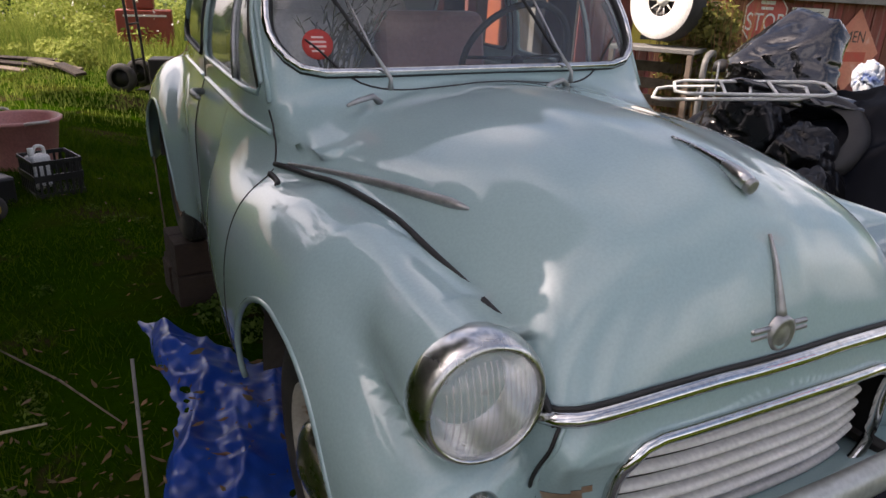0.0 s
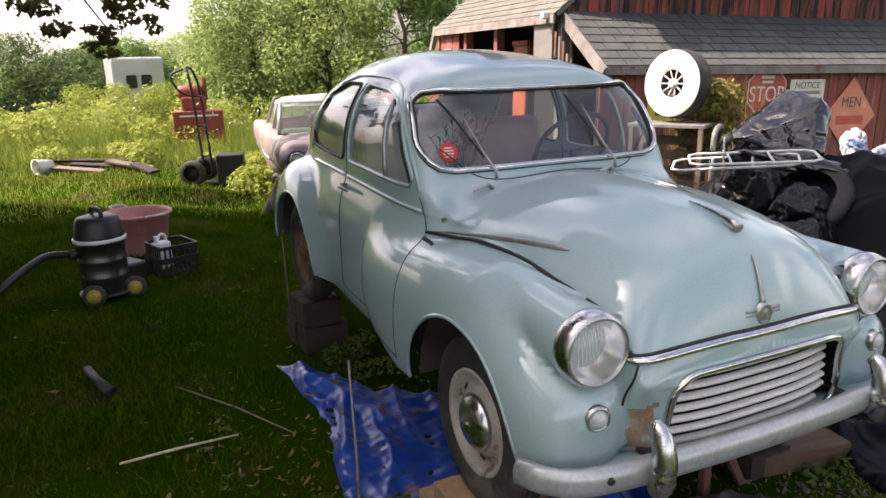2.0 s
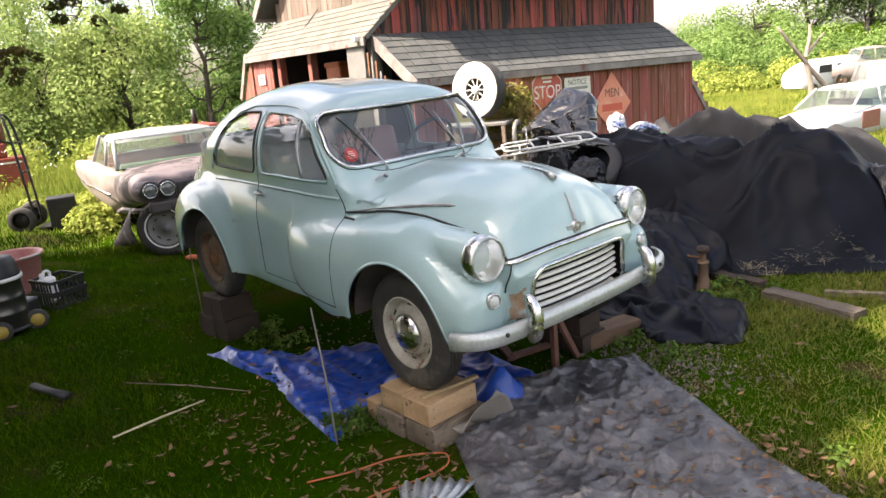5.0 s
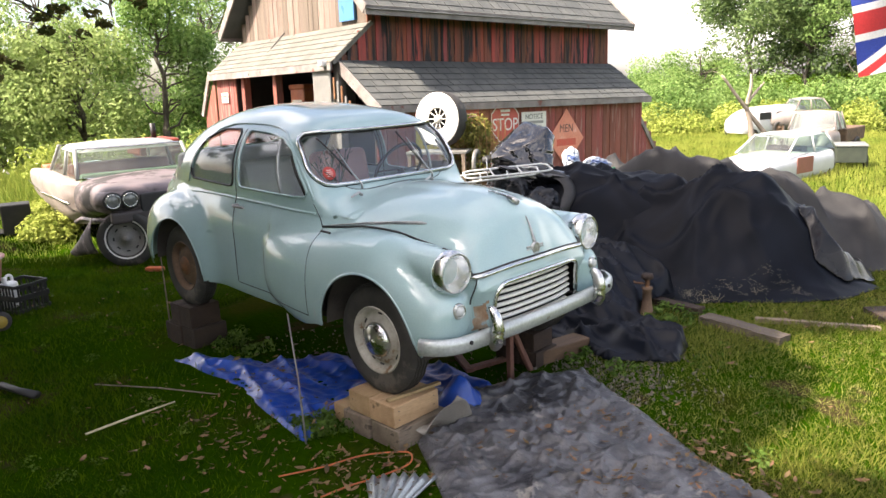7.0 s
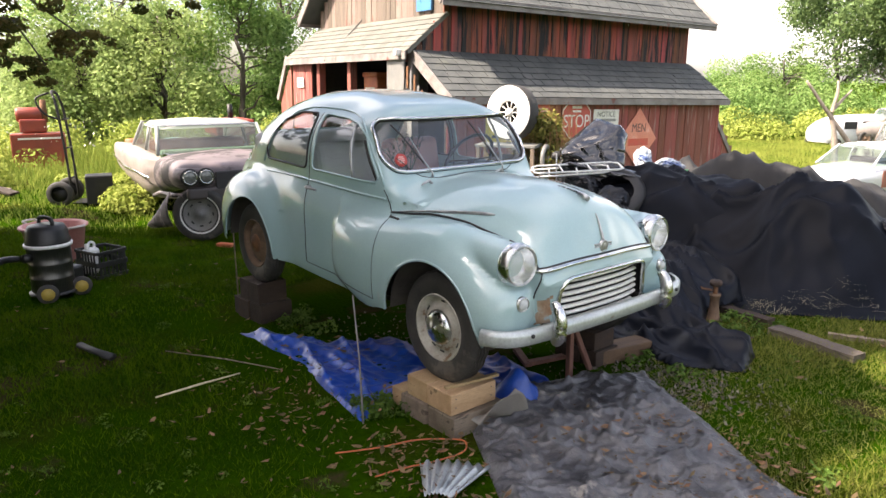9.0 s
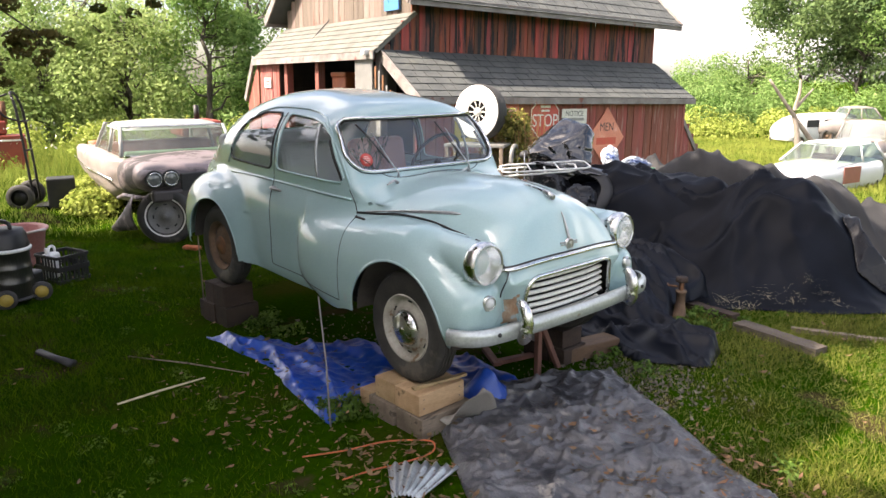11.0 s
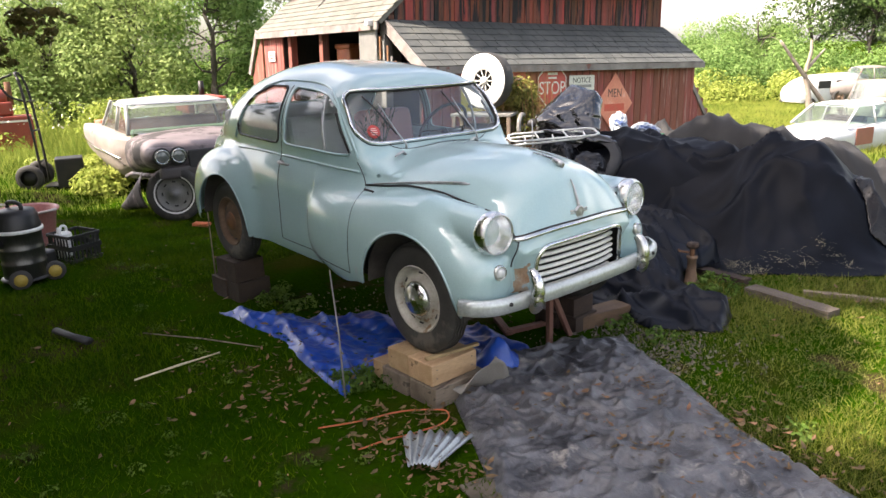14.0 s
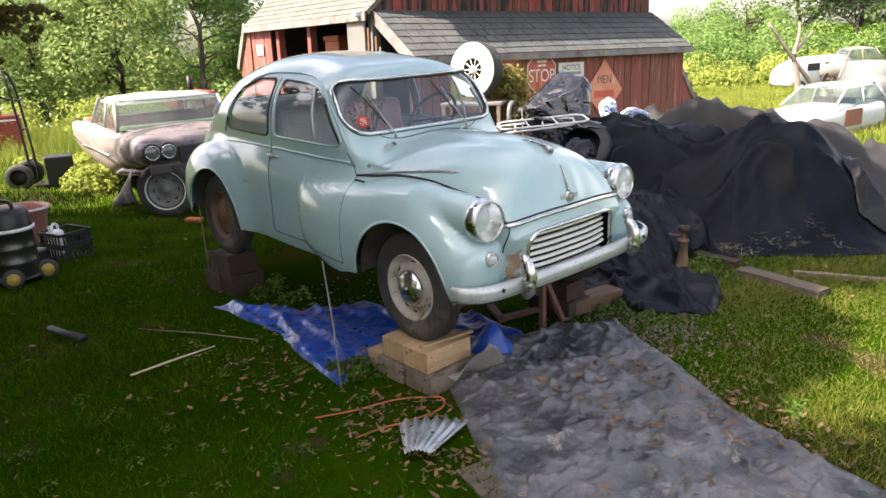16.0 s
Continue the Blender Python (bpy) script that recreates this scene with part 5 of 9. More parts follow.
# its turned-up corner beside the block
fl = []
for i in range(15):
    for j in range(11):
        u, q = i / 14, j / 10
        a = Vector((0.16, -0.66, 0.03)).lerp(Vector((0.33, -0.30, 0.03)), u)
        top = Vector((0.30, -0.64, 0.07)).lerp(Vector((0.355, -0.44, 0.235)), u)
        p = a.lerp(top, q) + Vector((0.03, -0.02, 0.05)) * math.sin(math.pi * q) * (0.4 + 0.6 * u)
        fl.append(p + Vector((0, 0, 0.012 * math.sin(7 * u + 5 * q))))
me = mesh_of("sheet_fold", fl, [(i * 11 + j, (i + 1) * 11 + j, (i + 1) * 11 + j + 1, i * 11 + j + 1) for i in range(14) for j in range(10)])
ob = solo("sheet_fold", me, GREYF, "turned-up grey corner of fabric leaning by the blocks", "fabric")
ob.modifiers.new("thick", "SOLIDIFY").thickness = 0.004

# ---- the heap under black fabric ----
BLACKF = surface("black_fabric", (0.0024, 0.0034, 0.0060), (0.0062, 0.0080, 0.0130), 0.48, 0, 2.5, 240, 0.2, depth=0.002, spec=0.10, rough_vary=0.08)
GREYBLK = surface("faded_fabric", (0.022, 0.022, 0.023), (0.042, 0.042, 0.042), 0.65, 0, 2.5, 200, 0.3, spots=(0.009, 0.009, 0.010), spot_scale=2.6, spot_at=0.60, depth=0.003, spec=0.15)
PLASTIC = surface("black_plastic", (0.004, 0.004, 0.005), (0.008, 0.008, 0.009), 0.26, 0, 6, 60, 0.15, spec=0.3)


def heap(peaks, q=2.2):
    """A taut cover over uneven props: domes that merge softly."""
    def h(x, y):
        s = 0
        for cx, cy, r, top in peaks:
            d = np.hypot(x - cx, y - cy) / r
            s = s + (np.maximum(0, top * (1 - d ** q))) ** 7
        return s ** (1 / 7)
    return h


f1, f2, f3 = Waves(41, 1.3, 2), Waves(44, 0.35, 3), Waves(47, 0.9, 2)
f4, f5 = Waves(53, 0.8, 1), Waves(57, 1.1, 2)


def draped(base, amp, tilt=0.6, foot=0.45):
    """Height of a cover: its props, long slack folds that lie aslant, and soft hollows between."""
    def f(x, y, d):
        h = base(x, y)
        along, across = x * math.cos(tilt) + y * math.sin(tilt), y * math.cos(tilt) - x * math.sin(tilt)
        across = across + 0.10 * f3(x, y)
        slack = 0.12 * ridged(f4, along * 0.5, across * 1.5) ** 3 + 0.10 * ridged(f1, across * 2.2, along * 0.7) ** 5 + 0.07 * ridged(f5, along * 0.9 + 0.5 * across, across * 1.3) ** 4 + 0.03 * ridged(f2, along * 0.35, across * 0.8) ** 5 - 0.10
        return ground_z(x, y) + 0.010 + np.maximum(0, h + ramp01(d / 0.15) * amp * slack * ramp01(h / 0.15)) * ramp01(d / foot + 0.02) ** 0.75
    return f


FRONT_COVER = [(-1.2, 2.55), (-0.52, 2.35), (-0.15, 2.45), (0.2, 2.34), (0.54, 2.60), (0.9, 2.80), (1.20, 3.15), (1.32, 3.7), (0.9, 4.2), (0.3, 4.3), (-0.6, 3.9), (-1.3, 3.5), (-1.5, 3.0)]
front_heap = heap([(0.42, 3.45, 1.15, 0.93), (0.08, 3.38, 1.05, 0.88), (-0.25, 3.22, 0.95, 0.80), (-0.62, 3.16, 0.9, 0.70), (0.85, 3.6, 0.7, 0.52), (0.30, 3.80, 1.0, 0.84), (0.05, 2.9, 0.55, 0.40), (-0.5, 2.8, 0.5, 0.36)], 1.35)
front_edge = poly_sdf(FRONT_COVER, 0.05)
front_top = draped(front_heap, 1.3, 0.75, 0.9)
sheet(FRONT_COVER, 0.024, front_top, "black_tarpaulin", BLACKF, "large black fabric cover draped over a heap", "tarpaulin", 0.05, 0.004)
mid_heap = heap([(-1.20, 3.34, 0.9, 0.87), (-0.62, 3.38, 0.8, 0.84), (-0.30, 3.40, 0.65, 0.74), (-1.66, 3.20, 0.8, 0.86), (-1.9, 2.6, 0.8, 0.70), (-0.95, 2.9, 0.6, 0.62)])
mid_top = draped(mid_heap, 1.0, 0.35)
sheet([(-2.7, 1.9), (-1.9, 1.75), (-1.1, 2.3), (-0.5, 2.7), (0.1, 3.1), (0.1, 3.7), (-0.6, 4.1), (-1.8, 4.1), (-2.6, 3.5), (-2.8, 2.8)], 0.03, mid_top, "black_tarpaulin", BLACKF, "black fabric cover over the back of the heap", "tarpaulin", 0.05, 0.004)
BACK_COVER = [(-2.3, 4.0), (-1.3, 3.5), (-0.5, 3.6), (0.2, 3.8), (0.8, 4.05), (1.15, 4.25), (1.45, 4.8), (1.1, 5.5), (0.4, 6.0), (-1.0, 5.8), (-2.4, 5.2)]
back_heap = heap([(-0.72, 4.10, 0.9, 0.93), (-1.05, 4.15, 0.8, 0.87), (-0.30, 4.20, 0.65, 0.86), (0.15, 4.40, 0.7, 0.80), (-1.7, 4.4, 0.8, 0.84), (0.6, 4.8, 0.8, 0.55)], 2.0)
back_top = draped(back_heap, 0.9, -0.5)
sheet(BACK_COVER, 0.035, back_top, "grey_tarpaulin", GREYBLK, "faded grey fabric cover over junk behind the heap", "tarpaulin", 0.06, 0.005)
# loose sheet spilling onto the ground by the car's nose
fold = lambda x, y: 0.30 * ramp01((0.25 - x) / 0.6) * ramp01((y - 1.15) / 0.5)
w5 = Waves(51, 0.42, 2)
sheet([(-0.55, 0.95), (-0.15, 1.02), (0.14, 0.98), (0.43, 0.90), (0.80, 1.16), (0.70, 1.50), (0.25, 1.62), (0.05, 2.0), (0.1, 2.5), (-0.6, 2.6), (-1.1, 2.1), (-1.0, 1.4)], 0.018,
      lambda x, y, d: ground_z(x, y) + 0.012 + fold(x, y) + ramp01(d / 0.05) * (0.13 * ridged(w5, x * 0.35 + y * 0.45, y * 1.2 - x * 0.3) ** 3 + 0.05 * ridged(w5, y * 1.4 + 0.5 * x + 2.0, x * 0.3) ** 4 + 0.02 * c1(x * 0.5, y)),
      "black_sheet", surface("blue_black_sheet", (0.0034, 0.0045, 0.0075), (0.0070, 0.0092, 0.0155), 0.42, 0, 3, 240, 0.25, depth=0.002, spec=0.16), "blue-black fabric lying in folds beside the heap", "fabric", 0.04, 0.004)

# bag, sacks and folding chair frames on the heap
def crumpled(rx, ry, rz, seed, amp=0.16, sub=4):
    """A closed lump with creased, faceted skin."""
    bm = bmesh.new()
    bmesh.ops.create_icosphere(bm, subdivisions=sub, radius=1.0)
    for v in bm.verts:
        p = v.co.copy()
        d, _ = noise.voronoi(p * 1.6 + Vector((seed, 0, 0)))
        e, _ = noise.voronoi(p * 3.4 + Vector((0, seed, 0)))
        n = noise.noise(p * 1.3 + Vector((seed, 0, 0))) - 1.3 * (d[1] - d[0]) + 0.5 - 0.4 * (e[1] - e[0])
        q = p * (1 + amp * n)
        v.co = Vector((q.x * rx, q.y * ry, max(-0.55, q.z) * rz))
    return bm


def film_bundle(rx, ry, rz, seed, planes=34, sub=5, crease=0.10):
    """Taut plastic film over something lumpy: flat facets that meet in sharp folds, with pulled-in pleats."""
    r = np.random.RandomState(seed)
    n = r.normal(size=(planes, 3))
    n /= np.linalg.norm(n, axis=1)[:, None]
    dist = r.uniform(0.5, 0.85, planes)
    bm = bmesh.new()
    bmesh.ops.create_icosphere(bm, subdivisions=sub, radius=1.0)
    for v in bm.verts:
        p = np.array(v.co)
        k = np.min(dist / np.maximum(n @ p, 0.25))
        f = abs(noise.noise(Vector(p * 2.1) + Vector((seed, 0, 0)))) + 0.5 * abs(noise.noise(Vector(p * 4.7) + Vector((0, seed, 0))))
        q = p * min(k, 1.15) * (1 - crease * 2.2 * (0.35 - min(0.35, f)) / 0.35 * 0.6)
        v.co = Vector((q[0] * rx, q[1] * ry, max(-0.55, q[2]) * rz))
    return bm


def smooth_bm(name, bm):
    return from_bm(name, bm, True)


BAG = surface("bag_plastic", (0.004, 0.004, 0.0045), (0.008, 0.008, 0.009), 0.2, 0, 6, 60, 0.10, coat=0.6, spec=0.6)
solo("refuse_bag", smooth_bm("refuse_bag", film_bundle(0.56, 0.44, 0.40, 3, 20, 5, 0.06)), BAG, "shiny black plastic sheet bundled on the heap", "plastic bag", pose(-1.94, 3.00, 0.98, 0, 16, 32))
solo("refuse_bag", smooth_bm("refuse_bag", film_bundle(0.66, 0.54, 0.24, 13, 20, 5, 0.06)), BAG, "shiny black plastic sheet spread on the heap", "plastic bag", pose(-1.74, 3.04, 0.84, 0, 8, 36))
for k, (x, y, z, rx, ry, rz) in enumerate(((-1.75, 2.55, 0.72, 0.42, 0.30, 0.30), (-1.35, 2.6, 0.58, 0.34, 0.28, 0.30), (-1.05, 2.25, 0.42, 0.3, 0.26, 0.3), (-0.95, 1.9, 0.34, 0.32, 0.25, 0.42))):
    solo("rubbish_sack", smooth_bm("rubbish_sack", film_bundle(rx * 1.15, ry * 1.15, rz * 1.15, 20 + k, 40)), PLASTIC, "knotted shiny black rubbish sack", "rubbish sack", pose(x, y, z, 0, 0, 40 * k), "rubbish sacks")
solo("rubber_tyre", lathe_mesh("rubber_tyre", [(0.19, -0.06), (0.26, -0.075), (0.30, -0.05), (0.31, 0.0), (0.30, 0.05), (0.26, 0.075), (0.19, 0.06)], 36), SEAM, "old black tyre lying among the sacks", "tyre", pose(-1.42, 2.72, 0.72, 40, 10, 20))
c6 = Cells(33.0, 0.42)
sheet([(0.66, 3.55), (0.92, 3.30), (1.14, 3.45), (1.24, 3.85), (1.10, 4.25), (0.72, 4.15)], 0.018,
      lambda x, y, d: np.maximum(front_top(x, y, -front_edge(x, y)), ground_z(x, y)) + 0.02 + ramp01(d / 0.12) * (0.16 * c6(x + 0.1 * f3(x, y), y) + 0.10 * c3(y, x * 0.7) + 0.04 * c1(x, y * 0.6)),
      "plastic_sheeting", PLASTIC, "crumpled shiny black plastic sheeting at the end of the heap", "plastic sheet", 0.04, 0.003)
WHITEP = surface("white_tube", (0.72, 0.72, 0.69), (0.6, 0.6, 0.57), 0.4, 0, 8, 60, 0.03)
for k, (x, y, z, rz, ry) in enumerate(((-1.78, 2.40, 0.94, 42, -5), (-1.68, 2.46, 0.98, 48, -3))):
    ch = thing("folding_chair", pose(x, y, z, 4, ry, rz), "white tubular folding chair frame lying flat", "chair", "folded chairs")
    pts = [(-0.36, -0.19, 0), (0.36, -0.19, 0), (0.42, -0.13, 0), (0.42, 0.13, 0), (0.36, 0.19, 0), (-0.36, 0.19, 0), (-0.42, 0.13, 0), (-0.42, -0.13, 0)]
    part("frame", tube_mesh("frame", pts, 0.010, 8, True), WHITEP, ch)
    for q in (-0.15, 0.12):
        part("cross_tube", tube_mesh("cross_tube", [(q, -0.19, 0), (q, 0.19, 0)], 0.009, 8), WHITEP, ch)


def cover_z(x, y):
    """The top of the covers at one place."""
    one = np.array([1.0])
    return max(float(f(one * x, one * y, one)[0]) for f in (front_top, mid_top, back_top))


CLOTH = surface("pale_cloth", (0.46, 0.48, 0.49), (0.24, 0.31, 0.42), 0.9, 0, 14, 60, 0.3, spots=(0.06, 0.10, 0.24), spot_scale=9, spot_at=0.54)
solo("rumpled_cloth", smooth_bm("rumpled_cloth", film_bundle(0.17, 0.15, 0.19, 31, 30, 5, 0.25)), CLOTH, "bundle of white and blue cloth on the heap", "cloth", pose(-1.86, 3.80, max(cover_z(-1.86, 3.80) + 0.10, 0.95)))
solo("rumpled_cloth", smooth_bm("rumpled_cloth", film_bundle(0.26, 0.16, 0.14, 37, 30, 5, 0.25)), CLOTH, "bundle of pale cloth on the heap", "cloth", pose(-1.54, 3.80, max(cover_z(-1.54, 3.80) + 0.05, 0.91)))
solo("green_hose", tube_mesh("green_hose", spline([(x, y, cover_z(x, y) + 0.02) for x, y in ((-1.50, 3.66), (-1.40, 3.72), (-1.30, 3.62), (-1.20, 3.66))], 5), 0.016, 8), surface("green_rubber", (0.05, 0.26, 0.10), (0.07, 0.3, 0.13), 0.5, 0, 8, 60, 0.05), "length of green hose lying on the heap", "hose")
solo("motorcycle_mirror", smooth_bm("motorcycle_mirror", crumpled(0.06, 0.07, 0.055, 41, 0.1, 3)), SEAM, "small black lamp on the bundle", "lamp", pose(-2.40, 3.00, 1.00))
solo("thin_rod", tube_mesh("thin_rod", [(-1.92, 2.45, 0.60), (-1.95, 2.47, 1.10)], 0.007, 6), DULL, "thin metal rod standing in the heap", "rod")
# straw caught in the cover
rs2 = np.random.RandomState(9)
st = []
for k in range(230):
    c = [(0.22, 2.52), (0.34, 2.58), (0.46, 2.72), (0.62, 2.80), (0.70, 2.98), (0.30, 2.50), (0.86, 2.98)][k % 7]
    x, y = c[0] + rs2.normal() * 0.055, c[1] + rs2.normal() * 0.03
    z = float(front_top(np.array([x]), np.array([y]), -front_edge(np.array([x]), np.array([y])))[0]) + 0.006
    a, l = rs2.uniform(0, 6.28), rs2.uniform(0.04, 0.13)
    d = np.array([math.cos(a), math.sin(a), rs2.uniform(-0.3, 0.5)]) * l
    n = np.array([-math.sin(a), math.cos(a), 0]) * 0.0011
    p = np.array([x, y, z])
    st.append([p - n, p + n, p + d])
STRAW = surface("straw", (0.42, 0.36, 0.22), (0.55, 0.48, 0.32), 0.9, 0, 30, 90, 0.05, vary=0.3, island=True)
tagged(solo("straw", soup("straw", np.array(st)), STRAW, "dry straw caught on the black cover", "straw"), kind="stuff")

# rusty screw jack and planks on the grass
jack = thing("screw_jack", pose(0.13, 1.95, 0.0) @ Matrix.Diagonal((0.85, 0.85, 0.95, 1)), "rusty old screw jack standing on the ground", "jack")
part("base", lathe_mesh("base", [(0.0, 0.0), (0.075, 0.0), (0.078, 0.015), (0.055, 0.04), (0.042, 0.12), (0.04, 0.21), (0.05, 0.215), (0.05, 0.235), (0.0, 0.236)], 20), RUSTW, jack)
part("screw", lathe_mesh("screw", [(0.024, 0.22)] + [(0.024 - 0.004 * (k % 2), 0.23 + 0.008 * k) for k in range(10)] + [(0.0, 0.32)], 16), RUST, jack)
part("head", lathe_mesh("head", [(0.0, 0.30), (0.05, 0.305), (0.056, 0.32), (0.05, 0.345), (0.0, 0.347)], 18), DARKWOOD, jack, "dark iron head")
part("bar", tube_mesh("bar", [(-0.02, -0.02, 0.265), (-0.10, -0.06, 0.27), (-0.12, -0.03, 0.275)], 0.009, 6), RUST, jack)


def plank(x0, y0, x1, y1, w, h, material, label, tilt=0.0, name="plank", group="planks", seed=1):
    L = math.hypot(x1 - x0, y1 - y0)
    r = random.Random(seed)
    bm = bmesh.new()
    n = 12
    rows = []
    for i in range(n + 1):
        x = -L / 2 + L * i / n
        j = [r.uniform(-0.004, 0.004) for _ in range(4)]
        rows.append([bm.verts.new((x, -w / 2 + j[0], 0 + j[1] * 0.3)), bm.verts.new((x, w / 2 + j[1], 0)), bm.verts.new((x, w / 2 + j[2], h + j[0])), bm.verts.new((x, -w / 2 + j[3], h + j[2]))])
    for a, b in zip(rows, rows[1:]):
        for k in range(4):
            bm.faces.new((a[k], a[(k + 1) % 4], b[(k + 1) % 4], b[k]))
    bm.faces.new(rows[0][::-1])
    bm.faces.new(rows[-1])
    x, y = (x0 + x1) / 2, (y0 + y1) / 2
    return solo(name, bm, material, label, "plank", pose(x, y, float(ground_z(x, y)) - 0.006, 0, tilt, math.degrees(math.atan2(y1 - y0, x1 - x0))), group)


plank(0.55, 2.05, 1.18, 1.92, 0.13, 0.062, surface("split_timber", (0.065, 0.05, 0.036), (0.12, 0.097, 0.075), 0.9, 0, 5, 50, 0.5, stretch=(0.6, 3, 3), spots=(0.05, 0.04, 0.03), spot_scale=5, spot_at=0.56), "weathered split grey timber lying in the grass", 0, seed=3)
plank(1.45, 2.97, 1.95, 2.45, 0.16, 0.05, DARKWOOD, "dark board lying in the grass", 0, seed=5)
plank(-0.15, 2.28, 0.45, 2.22, 0.10, 0.06, DARKWOOD, "rotten dark plank beside the heap", 0, seed=7)
plank(0.85, 2.25, 1.6, 2.55, 0.05, 0.035, OLDWOOD, "thin grey batten lying in the grass", 0, seed=9)
plank(0.84, -1.06, 1.25, -1.16, 0.17, 0.02, OLDWOOD, "short pale board lying among leaves", 0, seed=11)
# corrugated scrap
verts, faces = [], []
nc = 56
for i in range(nc + 1):
    u = i / nc
    for j in range(7):
        q = j / 6
        wob = 0.012 * math.sin(u * 2 * math.pi * 7)
        near, far = 0.36 * (1 - q) + 0.10 * q, 0
        verts.append(((u - 0.5) * (0.40 - 0.26 * q) + 0.05 * q, q * 0.34, 0.03 + wob * (1 - 0.6 * q) + 0.02 * math.sin(u * 3)))
faces = [(i * 7 + j, (i + 1) * 7 + j, (i + 1) * 7 + j + 1, i * 7 + j + 1) for i in range(nc) for j in range(6)]
ZINC = surface("galvanised_sheet", (0.34, 0.37, 0.38), (0.46, 0.49, 0.50), 0.42, 0.7, 9, 80, 0.05, spots=(0.22, 0.20, 0.18), spot_scale=6, spot_at=0.62)
ob = solo("corrugated_sheet", mesh_of("corrugated_sheet", verts, faces), ZINC, "torn scrap of corrugated galvanised sheet", "metal scrap", pose(0.48, -0.965, 0.0, 3, 0, -137) @ Matrix.Diagonal((0.85, 0.88, 1, 1)))
ob.modifiers.new("thick", "SOLIDIFY").thickness = 0.002
# orange lead
cord = spline([(0.0, -1.33, 0.02), (0.10, -1.14, 0.025), (0.17, -0.95, 0.03), (0.29, -0.80, 0.03), (0.36, -0.79, 0.035), (0.41, -0.86, 0.03), (0.38, -1.02, 0.025), (0.33, -1.15, 0.02), (0.30, -1.30, 0.018)], 7)
solo("orange_lead", tube_mesh("orange_lead", cord, 0.0042, 8), surface("orange_rubber", (0.50, 0.12, 0.035), (0.42, 0.10, 0.04), 0.55, 0, 9, 80, 0.05), "orange electric lead looped on the soil", "cable")
# stakes and sticks
solo("thin_stake", tube_mesh("thin_stake", [(-0.19, -1.04, -0.02), (-0.24, -1.02, 0.36), (-0.30, -1.01, 0.70)], [0.0055, 0.005, 0.004], 6), GREYF, "thin grey stick stuck upright in the soil", "stake")
solo("thin_stake", tube_mesh("thin_stake", [(-2.46, -0.72, -0.02), (-2.42, -0.74, 0.4), (-2.40, -0.75, 0.66)], [0.006, 0.005, 0.004], 6), OLDWOOD, "thin grey stick stuck upright behind the wheel", "stake")
solo("dry_stick", tube_mesh("dry_stick", [(-1.20, -1.80, 0.03), (-1.205, -1.55, 0.035), (-1.185, -1.29, 0.045)], [0.006, 0.007, 0.004], 6), STRAW, "long dry stick lying on the grass", "stick")
solo("dry_stick", tube_mesh("dry_stick", [(-1.9, -1.5, 0.03), (-1.5, -1.25, 0.03), (-1.1, -1.05, 0.03)], [0.004, 0.005, 0.003], 6), OLDWOOD, "thin twig lying on the grass", "stick")

# ---- wet-dry vacuum, tub, crate ----
STEEL = surface("brushed_steel", (0.13, 0.13, 0.12), (0.085, 0.085, 0.08), 0.33, 0.85, 5, 90, 0.04, stretch=(1, 1, 0.2))
BLKP = surface("black_moulding", (0.009, 0.009, 0.009), (0.015, 0.015, 0.015), 0.45, 0, 8, 80, 0.05)
GZ = 0.05
vac = thing("workshop_vacuum", pose(-3.72, -1.79, GZ, 0, 0, 20) @ Matrix.Diagonal((0.92, 0.92, 0.92, 1)), "steel drum workshop vacuum with a black head on castors", "vacuum cleaner")
part("drum", lathe_mesh("drum", [(0.0, 0.06), (0.17, 0.06), (0.178, 0.07), (0.178, 0.19), (0.184, 0.20), (0.178, 0.21), (0.178, 0.32), (0.184, 0.33), (0.178, 0.34), (0.178, 0.47), (0.19, 0.475), (0.19, 0.495), (0.175, 0.50)], 40), STEEL, vac, "dented brushed steel drum")
part("rim_band", lathe_mesh("rim_band", [(0.18, 0.475), (0.197, 0.478), (0.199, 0.505), (0.18, 0.51)], 40), WHITEP, vac, "pale rim")
part("head", lathe_mesh("head", [(0.185, 0.50), (0.188, 0.53), (0.175, 0.56), (0.172, 0.62), (0.15, 0.665), (0.09, 0.68), (0.0, 0.683)], 36), BLKP, vac, "black plastic motor head")
part("handle", tube_mesh("handle", spline([(-0.10, 0, 0.665), (-0.09, 0, 0.72), (0, 0, 0.735), (0.09, 0, 0.72), (0.10, 0, 0.665)], 4), 0.018, 8), BLKP, vac)
part("dolly", lathe_mesh("dolly", [(0.0, 0.045), (0.20, 0.045), (0.205, 0.06), (0.17, 0.075), (0.0, 0.075)], 32), BLKP, vac)
for s, yell in ((1, True), (-1, True)):
    w = part("wheel", lathe_mesh("wheel", [(0.05, -0.02), (0.085, -0.018), (0.09, 0.0), (0.085, 0.018), (0.05, 0.02)], 28, "y"), RUBBER, vac, "", Matrix.Translation((0.17, s * 0.16, 0.085)) @ pose(0, 0, 0, 0, 0, 60))
    part("hub", lathe_mesh("hub", [(0.0, -0.024), (0.055, -0.022), (0.055, 0.022), (0.0, 0.024)], 24, "y"), surface("yellow_hub", (0.30, 0.21, 0.03), (0.36, 0.26, 0.05), 0.5, 0, 8, 60, 0.05), w, "faded yellow hub")
for s in (-1, 1):
    part("castor", lathe_mesh("castor", [(0.0, -0.012), (0.024, -0.012), (0.024, 0.012), (0.0, 0.012)], 16, "y"), BLKP, vac, "", Matrix.Translation((-0.15, s * 0.12, 0.024)))
